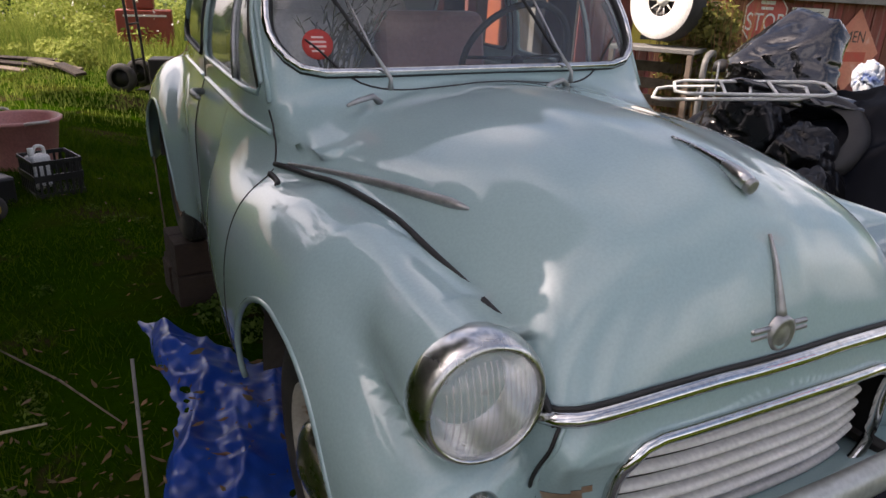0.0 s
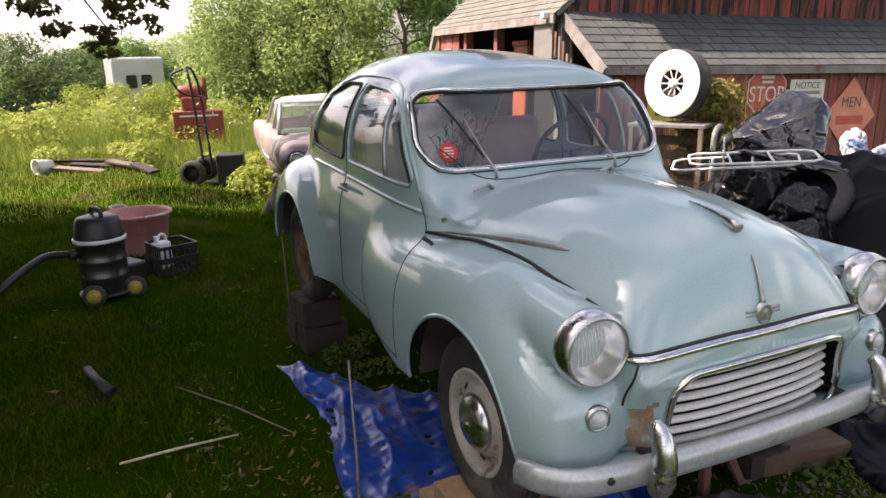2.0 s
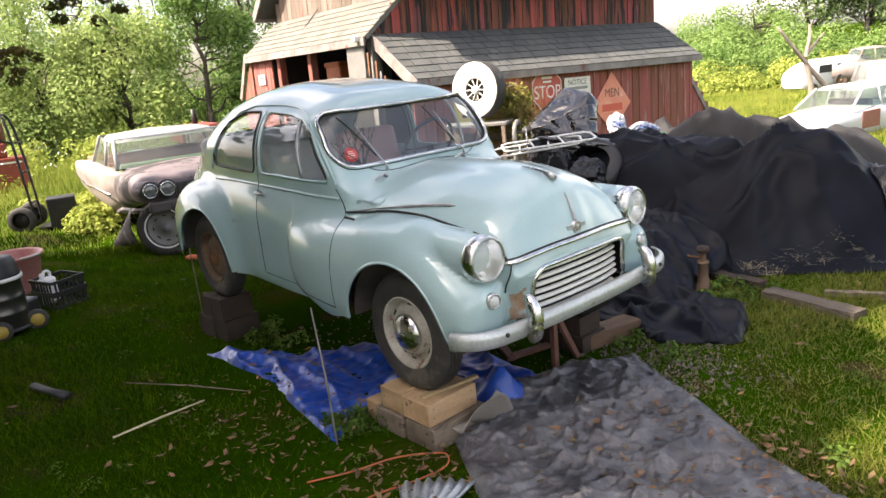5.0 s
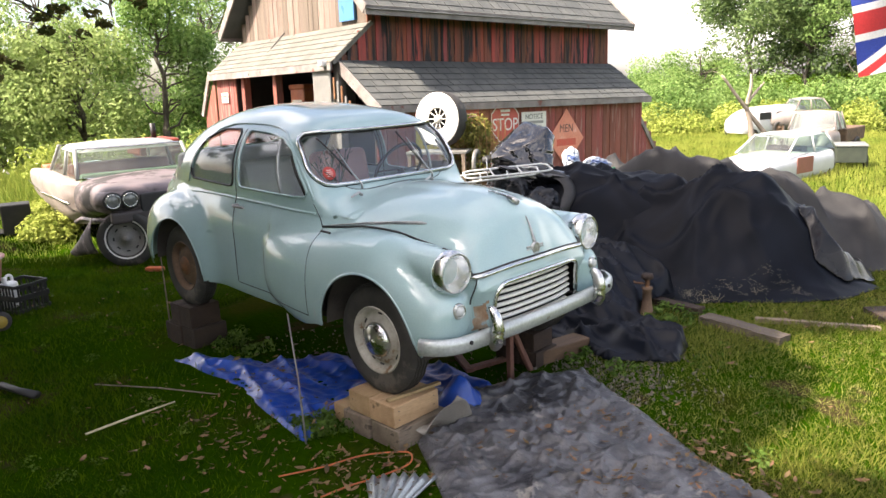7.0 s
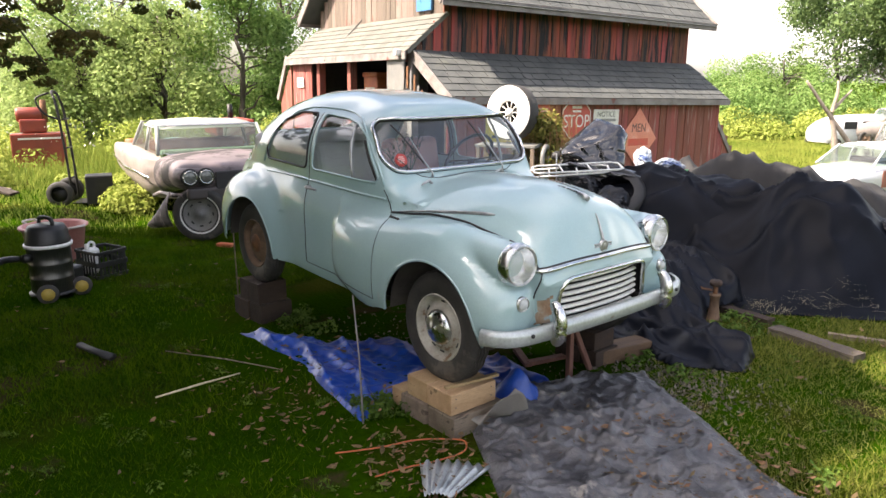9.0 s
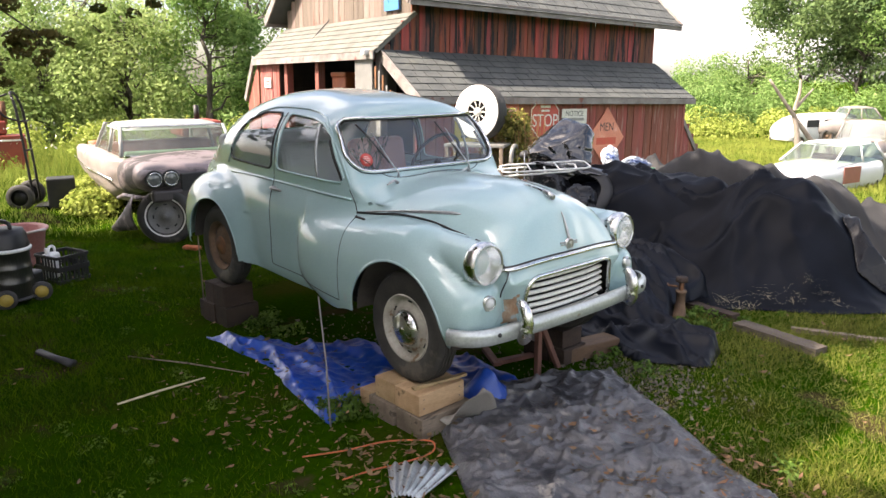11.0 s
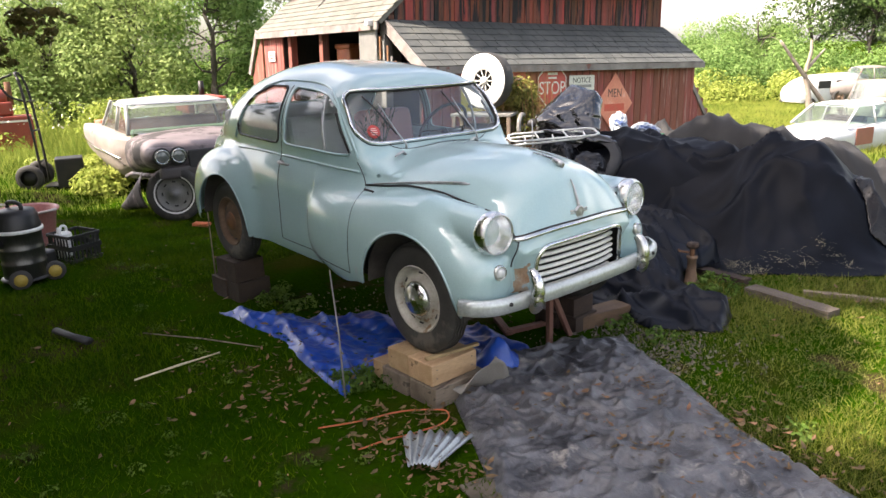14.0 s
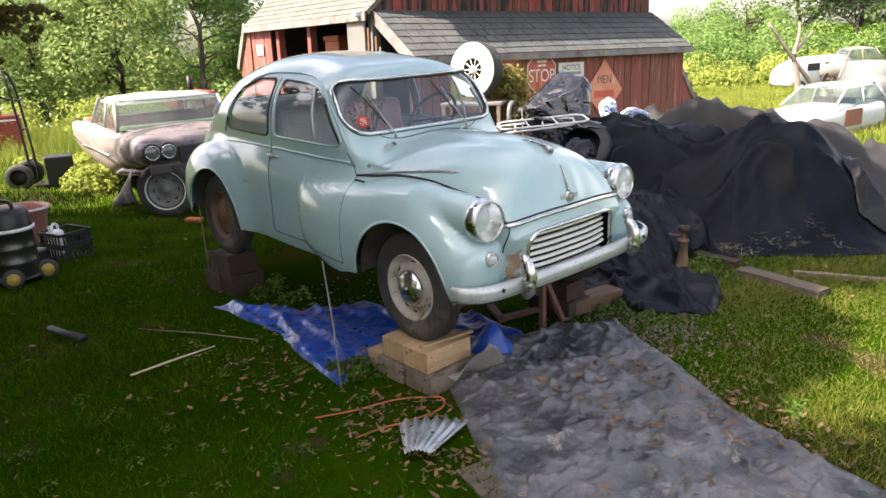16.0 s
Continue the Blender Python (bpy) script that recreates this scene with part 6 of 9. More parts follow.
part("inlet", tube_mesh("inlet", [(0.0, -0.17, 0.40), (0.0, -0.24, 0.40)], 0.04, 12), BLKP, vac)
hose = spline([(-3.72, -2.01, 0.41), (-3.64, -2.17, 0.42), (-3.32, -2.39, 0.33), (-3.07, -2.63, 0.15), (-3.12, -2.93, 0.06), (-3.32, -3.33, 0.055)], 10)
solo("vacuum_hose", tube_mesh("vacuum_hose", hose, [0.024 + 0.003 * (k % 2) for k in range(len(hose))], 10), BLKP, "ribbed black vacuum hose trailing over the grass", "hose")
solo("hose_nozzle", tube_mesh("hose_nozzle", [(-2.33, -1.93, 0.055), (-2.15, -1.88, 0.05), (-1.98, -1.82, 0.045)], [0.028, 0.026, 0.034], 10, False, 0.7), SEAM, "black vacuum nozzle lying on the grass", "nozzle")
tub = thing("plastic_tub", pose(-5.04, -1.485, 0.045, 0, 0, 10) @ Matrix.Diagonal((0.98, 0.98, 0.98, 1)), "round pink plastic tub with two handles", "tub")
PINK = surface("pink_plastic", (0.46, 0.19, 0.17), (0.54, 0.25, 0.22), 0.5, 0, 5, 60, 0.05, spots=(0.25, 0.14, 0.12), spot_scale=4, spot_at=0.64)
part("bowl", lathe_mesh("bowl", [(0.0, 0.0), (0.22, 0.0), (0.235, 0.02), (0.29, 0.36), (0.315, 0.365), (0.32, 0.385), (0.30, 0.395), (0.278, 0.375), (0.225, 0.03), (0.0, 0.03)], 44), PINK, tub)
for a in (15, 195):
    c, s = math.cos(radians(a)), math.sin(radians(a))
    part("handle", tube_mesh("handle", spline([(0.30 * c - 0.07 * s, 0.30 * s + 0.07 * c, 0.38), (0.385 * c - 0.06 * s, 0.385 * s + 0.06 * c, 0.40), (0.385 * c + 0.06 * s, 0.385 * s - 0.06 * c, 0.40), (0.30 * c + 0.07 * s, 0.30 * s - 0.07 * c, 0.38)], 4), 0.012, 8), surface("pale_handle", (0.5, 0.42, 0.38), (0.58, 0.5, 0.46), 0.5, 0, 8, 60, 0.03), tub, "pale rope handle")
crate = thing("plastic_crate", pose(-4.21, -1.28, 0.045, 0, 0, 18) @ Matrix.Diagonal((0.92, 0.92, 0.92, 1)), "open black plastic milk crate", "crate")
for (sx, sy, cx, cy) in ((0.36, 0.012, 0, 0.165), (0.36, 0.012, 0, -0.165), (0.012, 0.33, 0.18, 0), (0.012, 0.33, -0.18, 0)):
    for z, h in ((0.02, 0.04), (0.15, 0.05), (0.265, 0.03)):
        part("rail", box(sx, sy, h, 0.002, (cx, cy, z), 1), BLKP, crate)
    nb = 7
    for k in range(nb):
        q = -0.5 + (k + 0.5) / nb
        part("bar", box(0.016 if sx > 0.1 else 0.01, 0.016 if sy > 0.1 else 0.01, 0.27, 0.0, (cx + (q * 0.34 if sx > 0.1 else 0), cy + (q * 0.31 if sy > 0.1 else 0), 0.14), 1), BLKP, crate)
part("bottom", box(0.36, 0.33, 0.01, 0.0, (0, 0, 0.012)), BLKP, crate)
jug = thing("plastic_jug", pose(-4.265, -1.355, 0.06, 0, 0, 40), "white plastic jug standing in the crate", "jug")
part("body", box(0.11, 0.15, 0.24, 0.03, (0, 0, 0.12), 3), WHITEP, jug)
part("handle", tube_mesh("handle", spline([(0, 0.06, 0.22), (0, 0.055, 0.28), (0, 0.0, 0.295), (0, -0.03, 0.25)], 4), 0.012, 8), WHITEP, jug)
part("cap", lathe_mesh("cap", [(0.02, 0.23), (0.02, 0.29), (0.0, 0.292)], 16), WHITEP, jug, "", Matrix.Translation((0, -0.04, 0)))
solo("black_box", box(0.24, 0.2, 0.18, 0.02, (0, 0, 0.09), 2), BLKP, "dull black box half hidden behind the vacuum", "box", pose(-4.05, -1.63, 0.045, 0, 0, 30))


# ---- trees and growth ----
def leaf_cloud(rng, centres, radii, count, size, flat=0.8, droop=0.0):
    """Loose leaf quads scattered over blobs: mostly near each blob's skin."""
    c = np.array(centres, float)
    r = np.array(radii, float)
    w = r ** 2
    pick = rng.choice(len(c), count, p=w / w.sum())
    d = rng.normal(size=(count, 3))
    d /= np.linalg.norm(d, axis=1)[:, None]
    rad = r[pick] * rng.uniform(0.45, 1.05, count) ** 0.6
    p = c[pick] + d * rad[:, None] * np.array([1, 1, flat])
    p[:, 2] -= droop * rng.uniform(0, 1, count) ** 2
    n = d + rng.normal(size=(count, 3)) * 0.6 + np.array([0, 0, 0.5])
    n /= np.linalg.norm(n, axis=1)[:, None]
    a = np.cross(n, rng.normal(size=(count, 3)))
    a /= np.maximum(np.linalg.norm(a, axis=1), 1e-6)[:, None]
    b = np.cross(n, a)
    s = size * rng.uniform(0.6, 1.3, count)[:, None]
    return np.stack([p - a * s, p + b * s * 0.5, p + a * s, p - b * s * 0.5], 1)


def limb(a, b, r0, r1, rng, bend=0.12, n=6):
    a, b = Vector(a), Vector(b)
    L = (b - a).length
    pts = [a.lerp(b, i / n) + Vector(rng.normal(size=3)) * L * bend * 0.5 * math.sin(math.pi * i / n) for i in range(n + 1)]
    return tube(pts, [r0 + (r1 - r0) * i / n for i in range(n + 1)], 7), pts


BARK = surface("bark", (0.10, 0.085, 0.065), (0.06, 0.05, 0.04), 0.95, 0, 4, 30, 0.6, stretch=(3, 3, 0.7))
LEAF_A = leafy("willow_green", (0.17, 0.25, 0.08), (0.36, 0.44, 0.17), 0.5, 0.5, 0.5)
LEAF_B = leafy("bright_green", (0.10, 0.19, 0.05), (0.27, 0.39, 0.13), 0.6, 0.5, 0.5)
LEAF_C = leafy("dark_green", (0.065, 0.11, 0.045), (0.16, 0.23, 0.085), 0.5, 0.5, 0.3)
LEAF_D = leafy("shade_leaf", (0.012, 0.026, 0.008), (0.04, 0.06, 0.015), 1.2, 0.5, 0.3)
LEAF_Y = leafy("yellow_green", (0.17, 0.23, 0.04), (0.36, 0.40, 0.10), 0.7, 0.5, 0.4)


def tree(name, x, y, h, spread, material, seed, label, leaves=5000, size=0.12, trunk=0.14, base=0.25, blobs=22, droop=0.0, lean=(0, 0), category="tree", group="far trees"):
    rng = np.random.RandomState(seed)
    z0 = float(ground_z(x, y)) - 0.1
    t = thing(name, pose(x, y, z0), label, category, group)
    pieces = []
    top = (lean[0] * h, lean[1] * h, h * 0.8)
    p, spine = limb((0, 0, 0), top, trunk, trunk * 0.25, rng, 0.06, 9)
    pieces.append(p)
    cs, rs = [], []
    for k in range(blobs):
        f = rng.uniform(base, 1.0)
        s = spine[min(9, int(f * 9))]
        a = rng.uniform(0, 2 * np.pi)
        out = spread * (0.35 + 0.65 * math.sin(math.pi * min(1, max(0.0, (f - base) / (1 - base)) * 0.8 + 0.15))) * rng.uniform(0.35, 1.0)
        e = Vector((s[0] + out * math.cos(a), s[1] + out * math.sin(a), s[2] + rng.uniform(0.05, 0.22) * h))
        p, _ = limb(s, e, trunk * 0.35 * (1.1 - f * 0.6), trunk * 0.05, rng, 0.2, 5)
        pieces.append(p)
        cs.append(e)
        rs.append(spread * rng.uniform(0.22, 0.42))
    part("trunk", merged("trunk", pieces), BARK, t, "grey-brown trunk and limbs")
    part("crown", soup("crown", leaf_cloud(rng, cs, rs, leaves, size, 0.8, droop)), material, t)
    return t


# ---- barn signs and garage contents ----
SIGN_R = surface("red_sign", (0.42, 0.05, 0.04), (0.50, 0.08, 0.06), 0.45, 0, 4, 60, 0.04, spots=(0.28, 0.12, 0.1), spot_scale=5, spot_at=0.66)
SIGN_W = surface("white_sign", (0.62, 0.61, 0.56), (0.70, 0.69, 0.64), 0.5, 0, 4, 60, 0.04, spots=(0.42, 0.38, 0.3), spot_scale=5, spot_at=0.66)
SIGN_O = surface("faded_orange_sign", (0.62, 0.20, 0.13), (0.68, 0.27, 0.18), 0.5, 0, 3, 60, 0.04, spots=(0.70, 0.36, 0.28), spot_scale=3, spot_at=0.6)
SIGN_B = surface("pale_blue_sign", (0.50, 0.60, 0.62), (0.62, 0.68, 0.64), 0.5, 0, 3, 60, 0.04)
SIGN_Y = surface("yellow_sign", (0.62, 0.45, 0.04), (0.66, 0.5, 0.08), 0.5, 0, 3, 60, 0.04)
PRINT = surface("black_print", (0.03, 0.03, 0.03), (0.05, 0.05, 0.05), 0.6, 0, 9, 60, 0.0)
PRINTW = surface("white_print", (0.70, 0.69, 0.66), (0.64, 0.63, 0.6), 0.6, 0, 9, 60, 0.0)
WX = PENT - 0.16 + 0.042


def plate(pts, thick=0.006):
    """A flat plate standing in the local y-z plane, facing +x."""
    bm = bmesh.new()
    a = [bm.verts.new((0, y, z)) for y, z in pts]
    b = [bm.verts.new((thick, y, z)) for y, z in pts]
    bm.faces.new(a[::-1])
    bm.faces.new(b)
    for i in range(len(pts)):
        j = (i + 1) % len(pts)
        bm.faces.new((a[i], a[j], b[j], b[i]))
    return bm


def words(text, size, material, parent, y, z, x=0.007, squash=1.0):
    cu = bpy.data.curves.new("words", "FONT")
    cu.body, cu.size, cu.align_x, cu.align_y, cu.extrude = text, size, "CENTER", "CENTER", 0.0006
    tmp = bpy.data.objects.new("tmp", cu)
    scene.collection.objects.link(tmp)
    me = bpy.data.meshes.new_from_object(tmp.evaluated_get(bpy.context.evaluated_depsgraph_get()))
    bpy.data.objects.remove(tmp)
    me.materials.clear()
    return part("lettering", me, material, parent, "", Matrix.Translation((x, y, z)) @ pose(0, 0, 0, 90, 0, 90) @ Matrix.Diagonal((squash, 1, 1, 1)))


def bars(parent, rows, material, x=0.007):
    for y, z, w, h in rows:
        part("print_bar", box(0.001, w, h, 0, (x, y, z)), material, parent)


stop = thing("stop_sign", at_barn(WX, 2.84, 1.15), "faded red octagonal stop sign fixed to the barn", "sign", "barn signs")
octo = lambda r: [(r * math.cos(a), r * math.sin(a)) for a in np.radians(np.arange(22.5, 360, 45))]
part("rim", plate(octo(0.375), 0.004), PRINTW, stop, "white rim")
part("face", plate(octo(0.355), 0.006), SIGN_R, stop, "faded red face")
words("STOP", 0.31, PRINTW, stop, 0, -0.05, 0.0068, 0.86)
bars(stop, [(0, 0.20, 0.24, 0.045), (0, 0.13, 0.20, 0.035)], PRINTW)
note = thing("notice_sign", at_barn(WX, 3.59, 1.09), "white rectangular notice sign with black print", "sign", "barn signs")
part("face", plate([(-0.33, -0.22), (0.33, -0.22), (0.33, 0.22), (-0.33, 0.22)]), SIGN_W, note)
words("NOTICE", 0.13, PRINT, note, 0, 0.13, 0.0068)
bars(note, [(0, 0.03, 0.50, 0.05), (0, -0.06, 0.40, 0.05), (0, -0.145, 0.46, 0.05)], surface("grey_print", (0.2, 0.2, 0.19), (0.26, 0.26, 0.25), 0.6, 0, 9, 60, 0.0))
men = thing("road_works_sign", at_barn(WX, 4.50, 0.78), "faded orange diamond road sign on the barn", "sign", "barn signs")
part("face", plate([(0, -0.56), (0.52, -0.02), (0, 0.56), (-0.52, -0.02)]), SIGN_O, men)
words("MEN", 0.22, PRINT, men, 0.0, 0.18, 0.0068, 0.9)
bars(men, [(0.0, -0.08, 0.56, 0.13)], surface("orange_print", (0.55, 0.08, 0.05), (0.5, 0.1, 0.06), 0.6, 0, 9, 60, 0.0))
drink = thing("small_sign", at_barn(WX, 2.02, 1.30), "small dark red metal advertising sign with a pale flourish", "sign", "barn signs")
part("face", plate([(-0.18, -0.14), (0.18, -0.14), (0.18, 0.14), (-0.18, 0.14)]), SIGN_R, drink)
bars(drink, [(0, 0.0, 0.26, 0.07)], surface("pink_print", (0.6, 0.35, 0.33), (0.55, 0.3, 0.3), 0.6, 0, 9, 60, 0.0))
pale = thing("small_sign", at_barn(WX, 2.0, 0.94), "pale blue metal sign below the red one", "sign", "barn signs")
part("face", plate([(-0.18, -0.18), (0.18, -0.18), (0.18, 0.18), (-0.18, 0.18)]), SIGN_B, pale)
bars(pale, [(0, 0.1, 0.2, 0.04), (0, -0.02, 0.14, 0.12)], SIGN_W)
yel = thing("small_sign", at_barn(WX, 1.10, 1.0), "yellow metal sign with dark print", "sign", "barn signs")
part("face", plate([(-0.28, -0.25), (0.28, -0.25), (0.28, 0.25), (-0.28, 0.25)]), SIGN_Y, yel)
bars(yel, [(0, 0.05, 0.36, 0.10), (0, -0.12, 0.3, 0.05)], PRINT)
wing_sign = thing("small_sign", at_barn(-B_DEEP + 0.45, -0.05, 1.72, 0, 0, -90), "small white sign on the red boards", "sign", "barn signs")
part("face", plate([(-0.16, -0.1), (0.16, -0.1), (0.16, 0.1), (-0.16, 0.1)]), SIGN_W, wing_sign)
bars(wing_sign, [(0, 0.03, 0.24, 0.03), (0, -0.04, 0.2, 0.03)], SIGN_R)
ORANGE = surface("orange_enamel", (0.48, 0.13, 0.05), (0.40, 0.10, 0.05), 0.45, 0, 5, 60, 0.05, spots=(0.25, 0.1, 0.06), spot_scale=5, spot_at=0.66)
pump = thing("fuel_pump", at_barn(-2.35, 0.75, -0.45, 0, 0, -90), "old orange fuel pump standing in the open shed", "fuel pump")
part("cabinet", box(0.4, 0.55, 2.30, 0.04, (0, 0, 1.15), 3), ORANGE, pump)
part("dial", box(0.02, 0.36, 0.22, 0.01, (0.21, 0, 1.98), 2), SIGN_W, pump, "cream dial")
part("cap", box(0.44, 0.6, 0.10, 0.03, (0, 0, 2.33), 3), ORANGE, pump)
GREYM = surface("grey_machine", (0.16, 0.16, 0.155), (0.22, 0.215, 0.2), 0.6, 0.3, 5, 60, 0.1)
mach = thing("workshop_machine", at_barn(-0.95, 0.7, -0.45), "grey cast workshop machine on a bench", "machine")
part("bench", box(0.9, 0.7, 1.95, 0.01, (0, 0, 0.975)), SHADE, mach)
part("motor", lathe_mesh("motor", [(0.0, -0.22), (0.15, -0.22), (0.17, -0.18), (0.17, 0.18), (0.15, 0.22), (0.0, 0.22)], 24, "x"), GREYM, mach, "", Matrix.Translation((-0.1, 0, 2.08)))
part("column", box(0.22, 0.22, 0.45, 0.04, (0.15, 0, 2.16), 3), GREYM, mach)
for k, (x, y, w, h, mm) in enumerate(((-3.6, 0.9, 0.5, 0.5, OLDWOOD), (-3.05, 1.1, 0.4, 0.75, GREYM), (-1.7, 1.2, 0.35, 0.9, DARKWOOD))):
    solo("storage_box", box(w, 0.4, h + 1.4, 0.02, (0, 0, (h + 1.4) / 2), 2), mm, "tall dusty stack of stored boxes in the shed", "boxes", at_barn(x, y, -0.46), "shed clutter")
for k in range(5):
    solo("wall_tool", box(0.05, 0.02, 0.34 + 0.06 * (k % 3), 0.004, (0, 0, 0)), GREYM if k % 2 else RUST, "rusty hand tool hung on the post", "tool", at_barn(0.08 + 0.11 * k, -0.11, 1.80 - 0.10 * k), "hung tools")
solo("pale_panel", box(0.55, 0.03, 0.6, 0.004, (0, 0, 0)), GREYM, "grey metal panel hung beside the opening", "panel", at_barn(-0.35, -0.07, 1.80))
# leaning buttress at the barn's far end
bt = thing("lean_to_wing", at_barn(0.4, B_LEN - 0.10, -0.5), "sloping red board wing at the barn's end", "barn wing")
for k in range(6):
    y = 0.12 + 0.19 * k
    h = 1.55 * (1 - k / 7.0) + 0.15
    part("board", box(0.03, 0.18, h, 0.003, (0.45, y, h / 2)), BOARD, bt)
part("edge_board", box(0.05, 1.75, 0.09, 0.004, (0.47, 0.62, 0.98), 1, None, pose(0, 0, 0, -50, 0, 0)), TRIM, bt, "pale sloping edge board")
# far side of the skirt: board that slopes down at the back corner
part("rake_board", box(1.05, 0.04, 0.12, 0.004, (-B_DEEP - 0.40, -0.10, 1.80), 1, None, pose(0, 0, 0, 0, -58, 0)), TRIM, barn, "pale verge board")
bm = bmesh.new()
v = [bm.verts.new(p) for p in ((-B_DEEP, -0.06, 2.15), (-B_DEEP - 0.62, -0.06, 1.35), (-B_DEEP - 0.62, -0.06, -0.6), (-B_DEEP, -0.06, -0.6))]
bm.faces.new(v)
ext = bmesh.ops.extrude_face_region(bm, geom=bm.faces[:])
for e in ext["geom"]:
    if isinstance(e, bmesh.types.BMVert):
        e.co.y += 0.03
part("side_wing", bm, BOARD, barn, "red board triangle")

# ---- whitewall wheel on its stand ----
sp = thing("whitewall_wheel", Matrix.Translation((-4.22, 4.13, 1.38)) @ pose(0, 0, 0, 0, -4, -80) @ Matrix.Diagonal((1.1, 1.1, 1.1, 1)), "old whitewall wheel with a dark spoked centre", "wheel")
WHITEW = surface("whitewall", (0.74, 0.73, 0.70), (0.66, 0.65, 0.62), 0.6, 0, 4, 60, 0.04, spots=(0.5, 0.48, 0.44), spot_scale=4, spot_at=0.66)
part("tyre", lathe_mesh("tyre", [(0.20, -0.09), (0.27, -0.115), (0.32, -0.105), (0.338, -0.07), (0.342, 0.0), (0.338, 0.07), (0.325, 0.098)], 48, "x"), RUBBER, sp, "black tread")
part("white_band", lathe_mesh("white_band", [(0.325, 0.098), (0.30, 0.112), (0.24, 0.115), (0.16, 0.10), (0.135, 0.085)], 48, "x"), WHITEW, sp, "broad white sidewall")
part("rim", lathe_mesh("rim", [(0.135, 0.085), (0.13, 0.06), (0.115, 0.03), (0.0, 0.025)], 36, "x"), SEAM, sp, "black rim")
for k in range(10):
    a = 2 * math.pi * k / 10
    part("spoke", tube_mesh("spoke", [(0.06, 0.04 * math.cos(a), 0.04 * math.sin(a)), (0.075, 0.13 * math.cos(a), 0.13 * math.sin(a))], 0.007, 6), CREAM, sp)
part("hub", lathe_mesh("hub", [(0.05, 0.05), (0.05, 0.085), (0.02, 0.10), (0.0, 0.102)], 20, "x"), CREAM, sp, "cream hub")
wb = thing("work_bench", pose(-4.2, 4.05, float(ground_z(-4.2, 4.05)), 0, 0, 30), "low slatted bench with a grey metal hoop beside it", "bench")
for k in range(5):
    part("slat", box(0.75, 0.05, 0.10, 0.006, (0, 0.16, 0.18 + 0.165 * k)), OLDWOOD, wb)
part("top", box(0.85, 0.42, 0.04, 0.005, (0, 0, 1.03)), GREYM, wb, "grey metal top")
for sx in (-0.38, 0.38):
    for sy in (-0.18, 0.18):
        part("leg", box(0.05, 0.05, 1.02, 0.005, (sx, sy, 0.51)), OLDWOOD, wb)
hp = spline([(0.52, -0.2, 0.0), (0.52, -0.2, 0.8), (0.52, -0.14, 0.98), (0.52, 0.05, 1.02), (0.52, 0.12, 0.9), (0.52, 0.12, 0.0)], 6)
part("hoop", tube_mesh("hoop", hp, 0.03, 10), GREYM, wb, "grey bent metal hoop")

# ---- hand truck, generator and scrap to the left ----
BLKM = surface("black_iron", (0.010, 0.010, 0.010), (0.018, 0.017, 0.016), 0.5, 0.3, 8, 80, 0.08)
hz = float(ground_z(-9.8, -0.3))
ht = thing("hand_truck", pose(-9.75, -0.22, hz, 0, 0, 62) @ Matrix.Diagonal((1.2, 1.2, 1.2, 1)), "black steel hand truck with solid rubber wheels", "hand truck")
for s in (-1, 1):
    part("rail", tube_mesh("rail", spline([(0.0, s * 0.14, 0.06), (-0.02, s * 0.14, 0.6), (-0.06, s * 0.13, 1.2), (-0.10, s * 0.10, 1.42)], 5), 0.017, 8), BLKM, ht)
part("top_loop", tube_mesh("top_loop", spline([(-0.10, -0.10, 1.42), (-0.13, -0.06, 1.47), (-0.13, 0.06, 1.47), (-0.10, 0.10, 1.42)], 5), 0.017, 8), BLKM, ht)
part("back_loop", tube_mesh("back_loop", spline([(-0.05, -0.13, 1.12), (-0.22, -0.14, 1.2), (-0.30, -0.14, 1.38), (-0.15, -0.10, 1.46)], 5), 0.014, 8), BLKM, ht)
for z in (0.35, 0.75, 1.12):
    part("cross_bar", tube_mesh("cross_bar", [(-0.02, -0.14, z), (-0.02, 0.14, z)], 0.012, 6), BLKM, ht)
part("toe_plate", box(0.24, 0.40, 0.012, 0.002, (0.12, 0, 0.03)), BLKM, ht)
for s in (-1, 1):
    w = part("wheel", lathe_mesh("wheel", [(0.10, -0.045), (0.155, -0.05), (0.165, -0.02), (0.165, 0.02), (0.155, 0.05), (0.10, 0.045)], 28, "y"), RUBBER, ht, "", Matrix.Translation((-0.12, s * 0.24, 0.165)))
    part("hub", lathe_mesh("hub", [(0.0, -0.03), (0.105, -0.028), (0.105, 0.028), (0.0, 0.03)], 24, "y"), BLKM, w)
part("axle", tube_mesh("axle", [(-0.12, -0.26, 0.165), (-0.12, 0.26, 0.165)], 0.012, 8), BLKM, ht)
solo("metal_box", box(0.40, 0.40, 0.46, 0.02, (0, 0, 0.23), 2), BLKM, "dull dark metal box beside the hand truck", "box", pose(-9.55, 0.10, hz, 0, 0, -15))
RED = surface("red_enamel", (0.26, 0.045, 0.026), (0.20, 0.036, 0.024), 0.5, 0, 5, 60, 0.06, spots=(0.22, 0.10, 0.06), spot_scale=4, spot_at=0.62)
rz0 = float(ground_z(-15.6, 0.3))
gen = thing("red_generator", pose(-15.6, 0.42, rz0 - 0.16, 0, 0, -10) @ Matrix.Diagonal((1.1, 1.28, 1.36, 1)), "red steel generator chest with an engine on top", "generator")
part("chest", box(0.5, 0.85, 0.56, 0.02, (0, 0, 0.50), 2), RED, gen)
part("stripe", box(0.01, 0.66, 0.03, 0.002, (0.255, 0.02, 0.70)), SIGN_W, gen, "white stripe")
part("engine", box(0.34, 0.42, 0.22, 0.03, (0, -0.05, 0.90), 2), RED, gen)
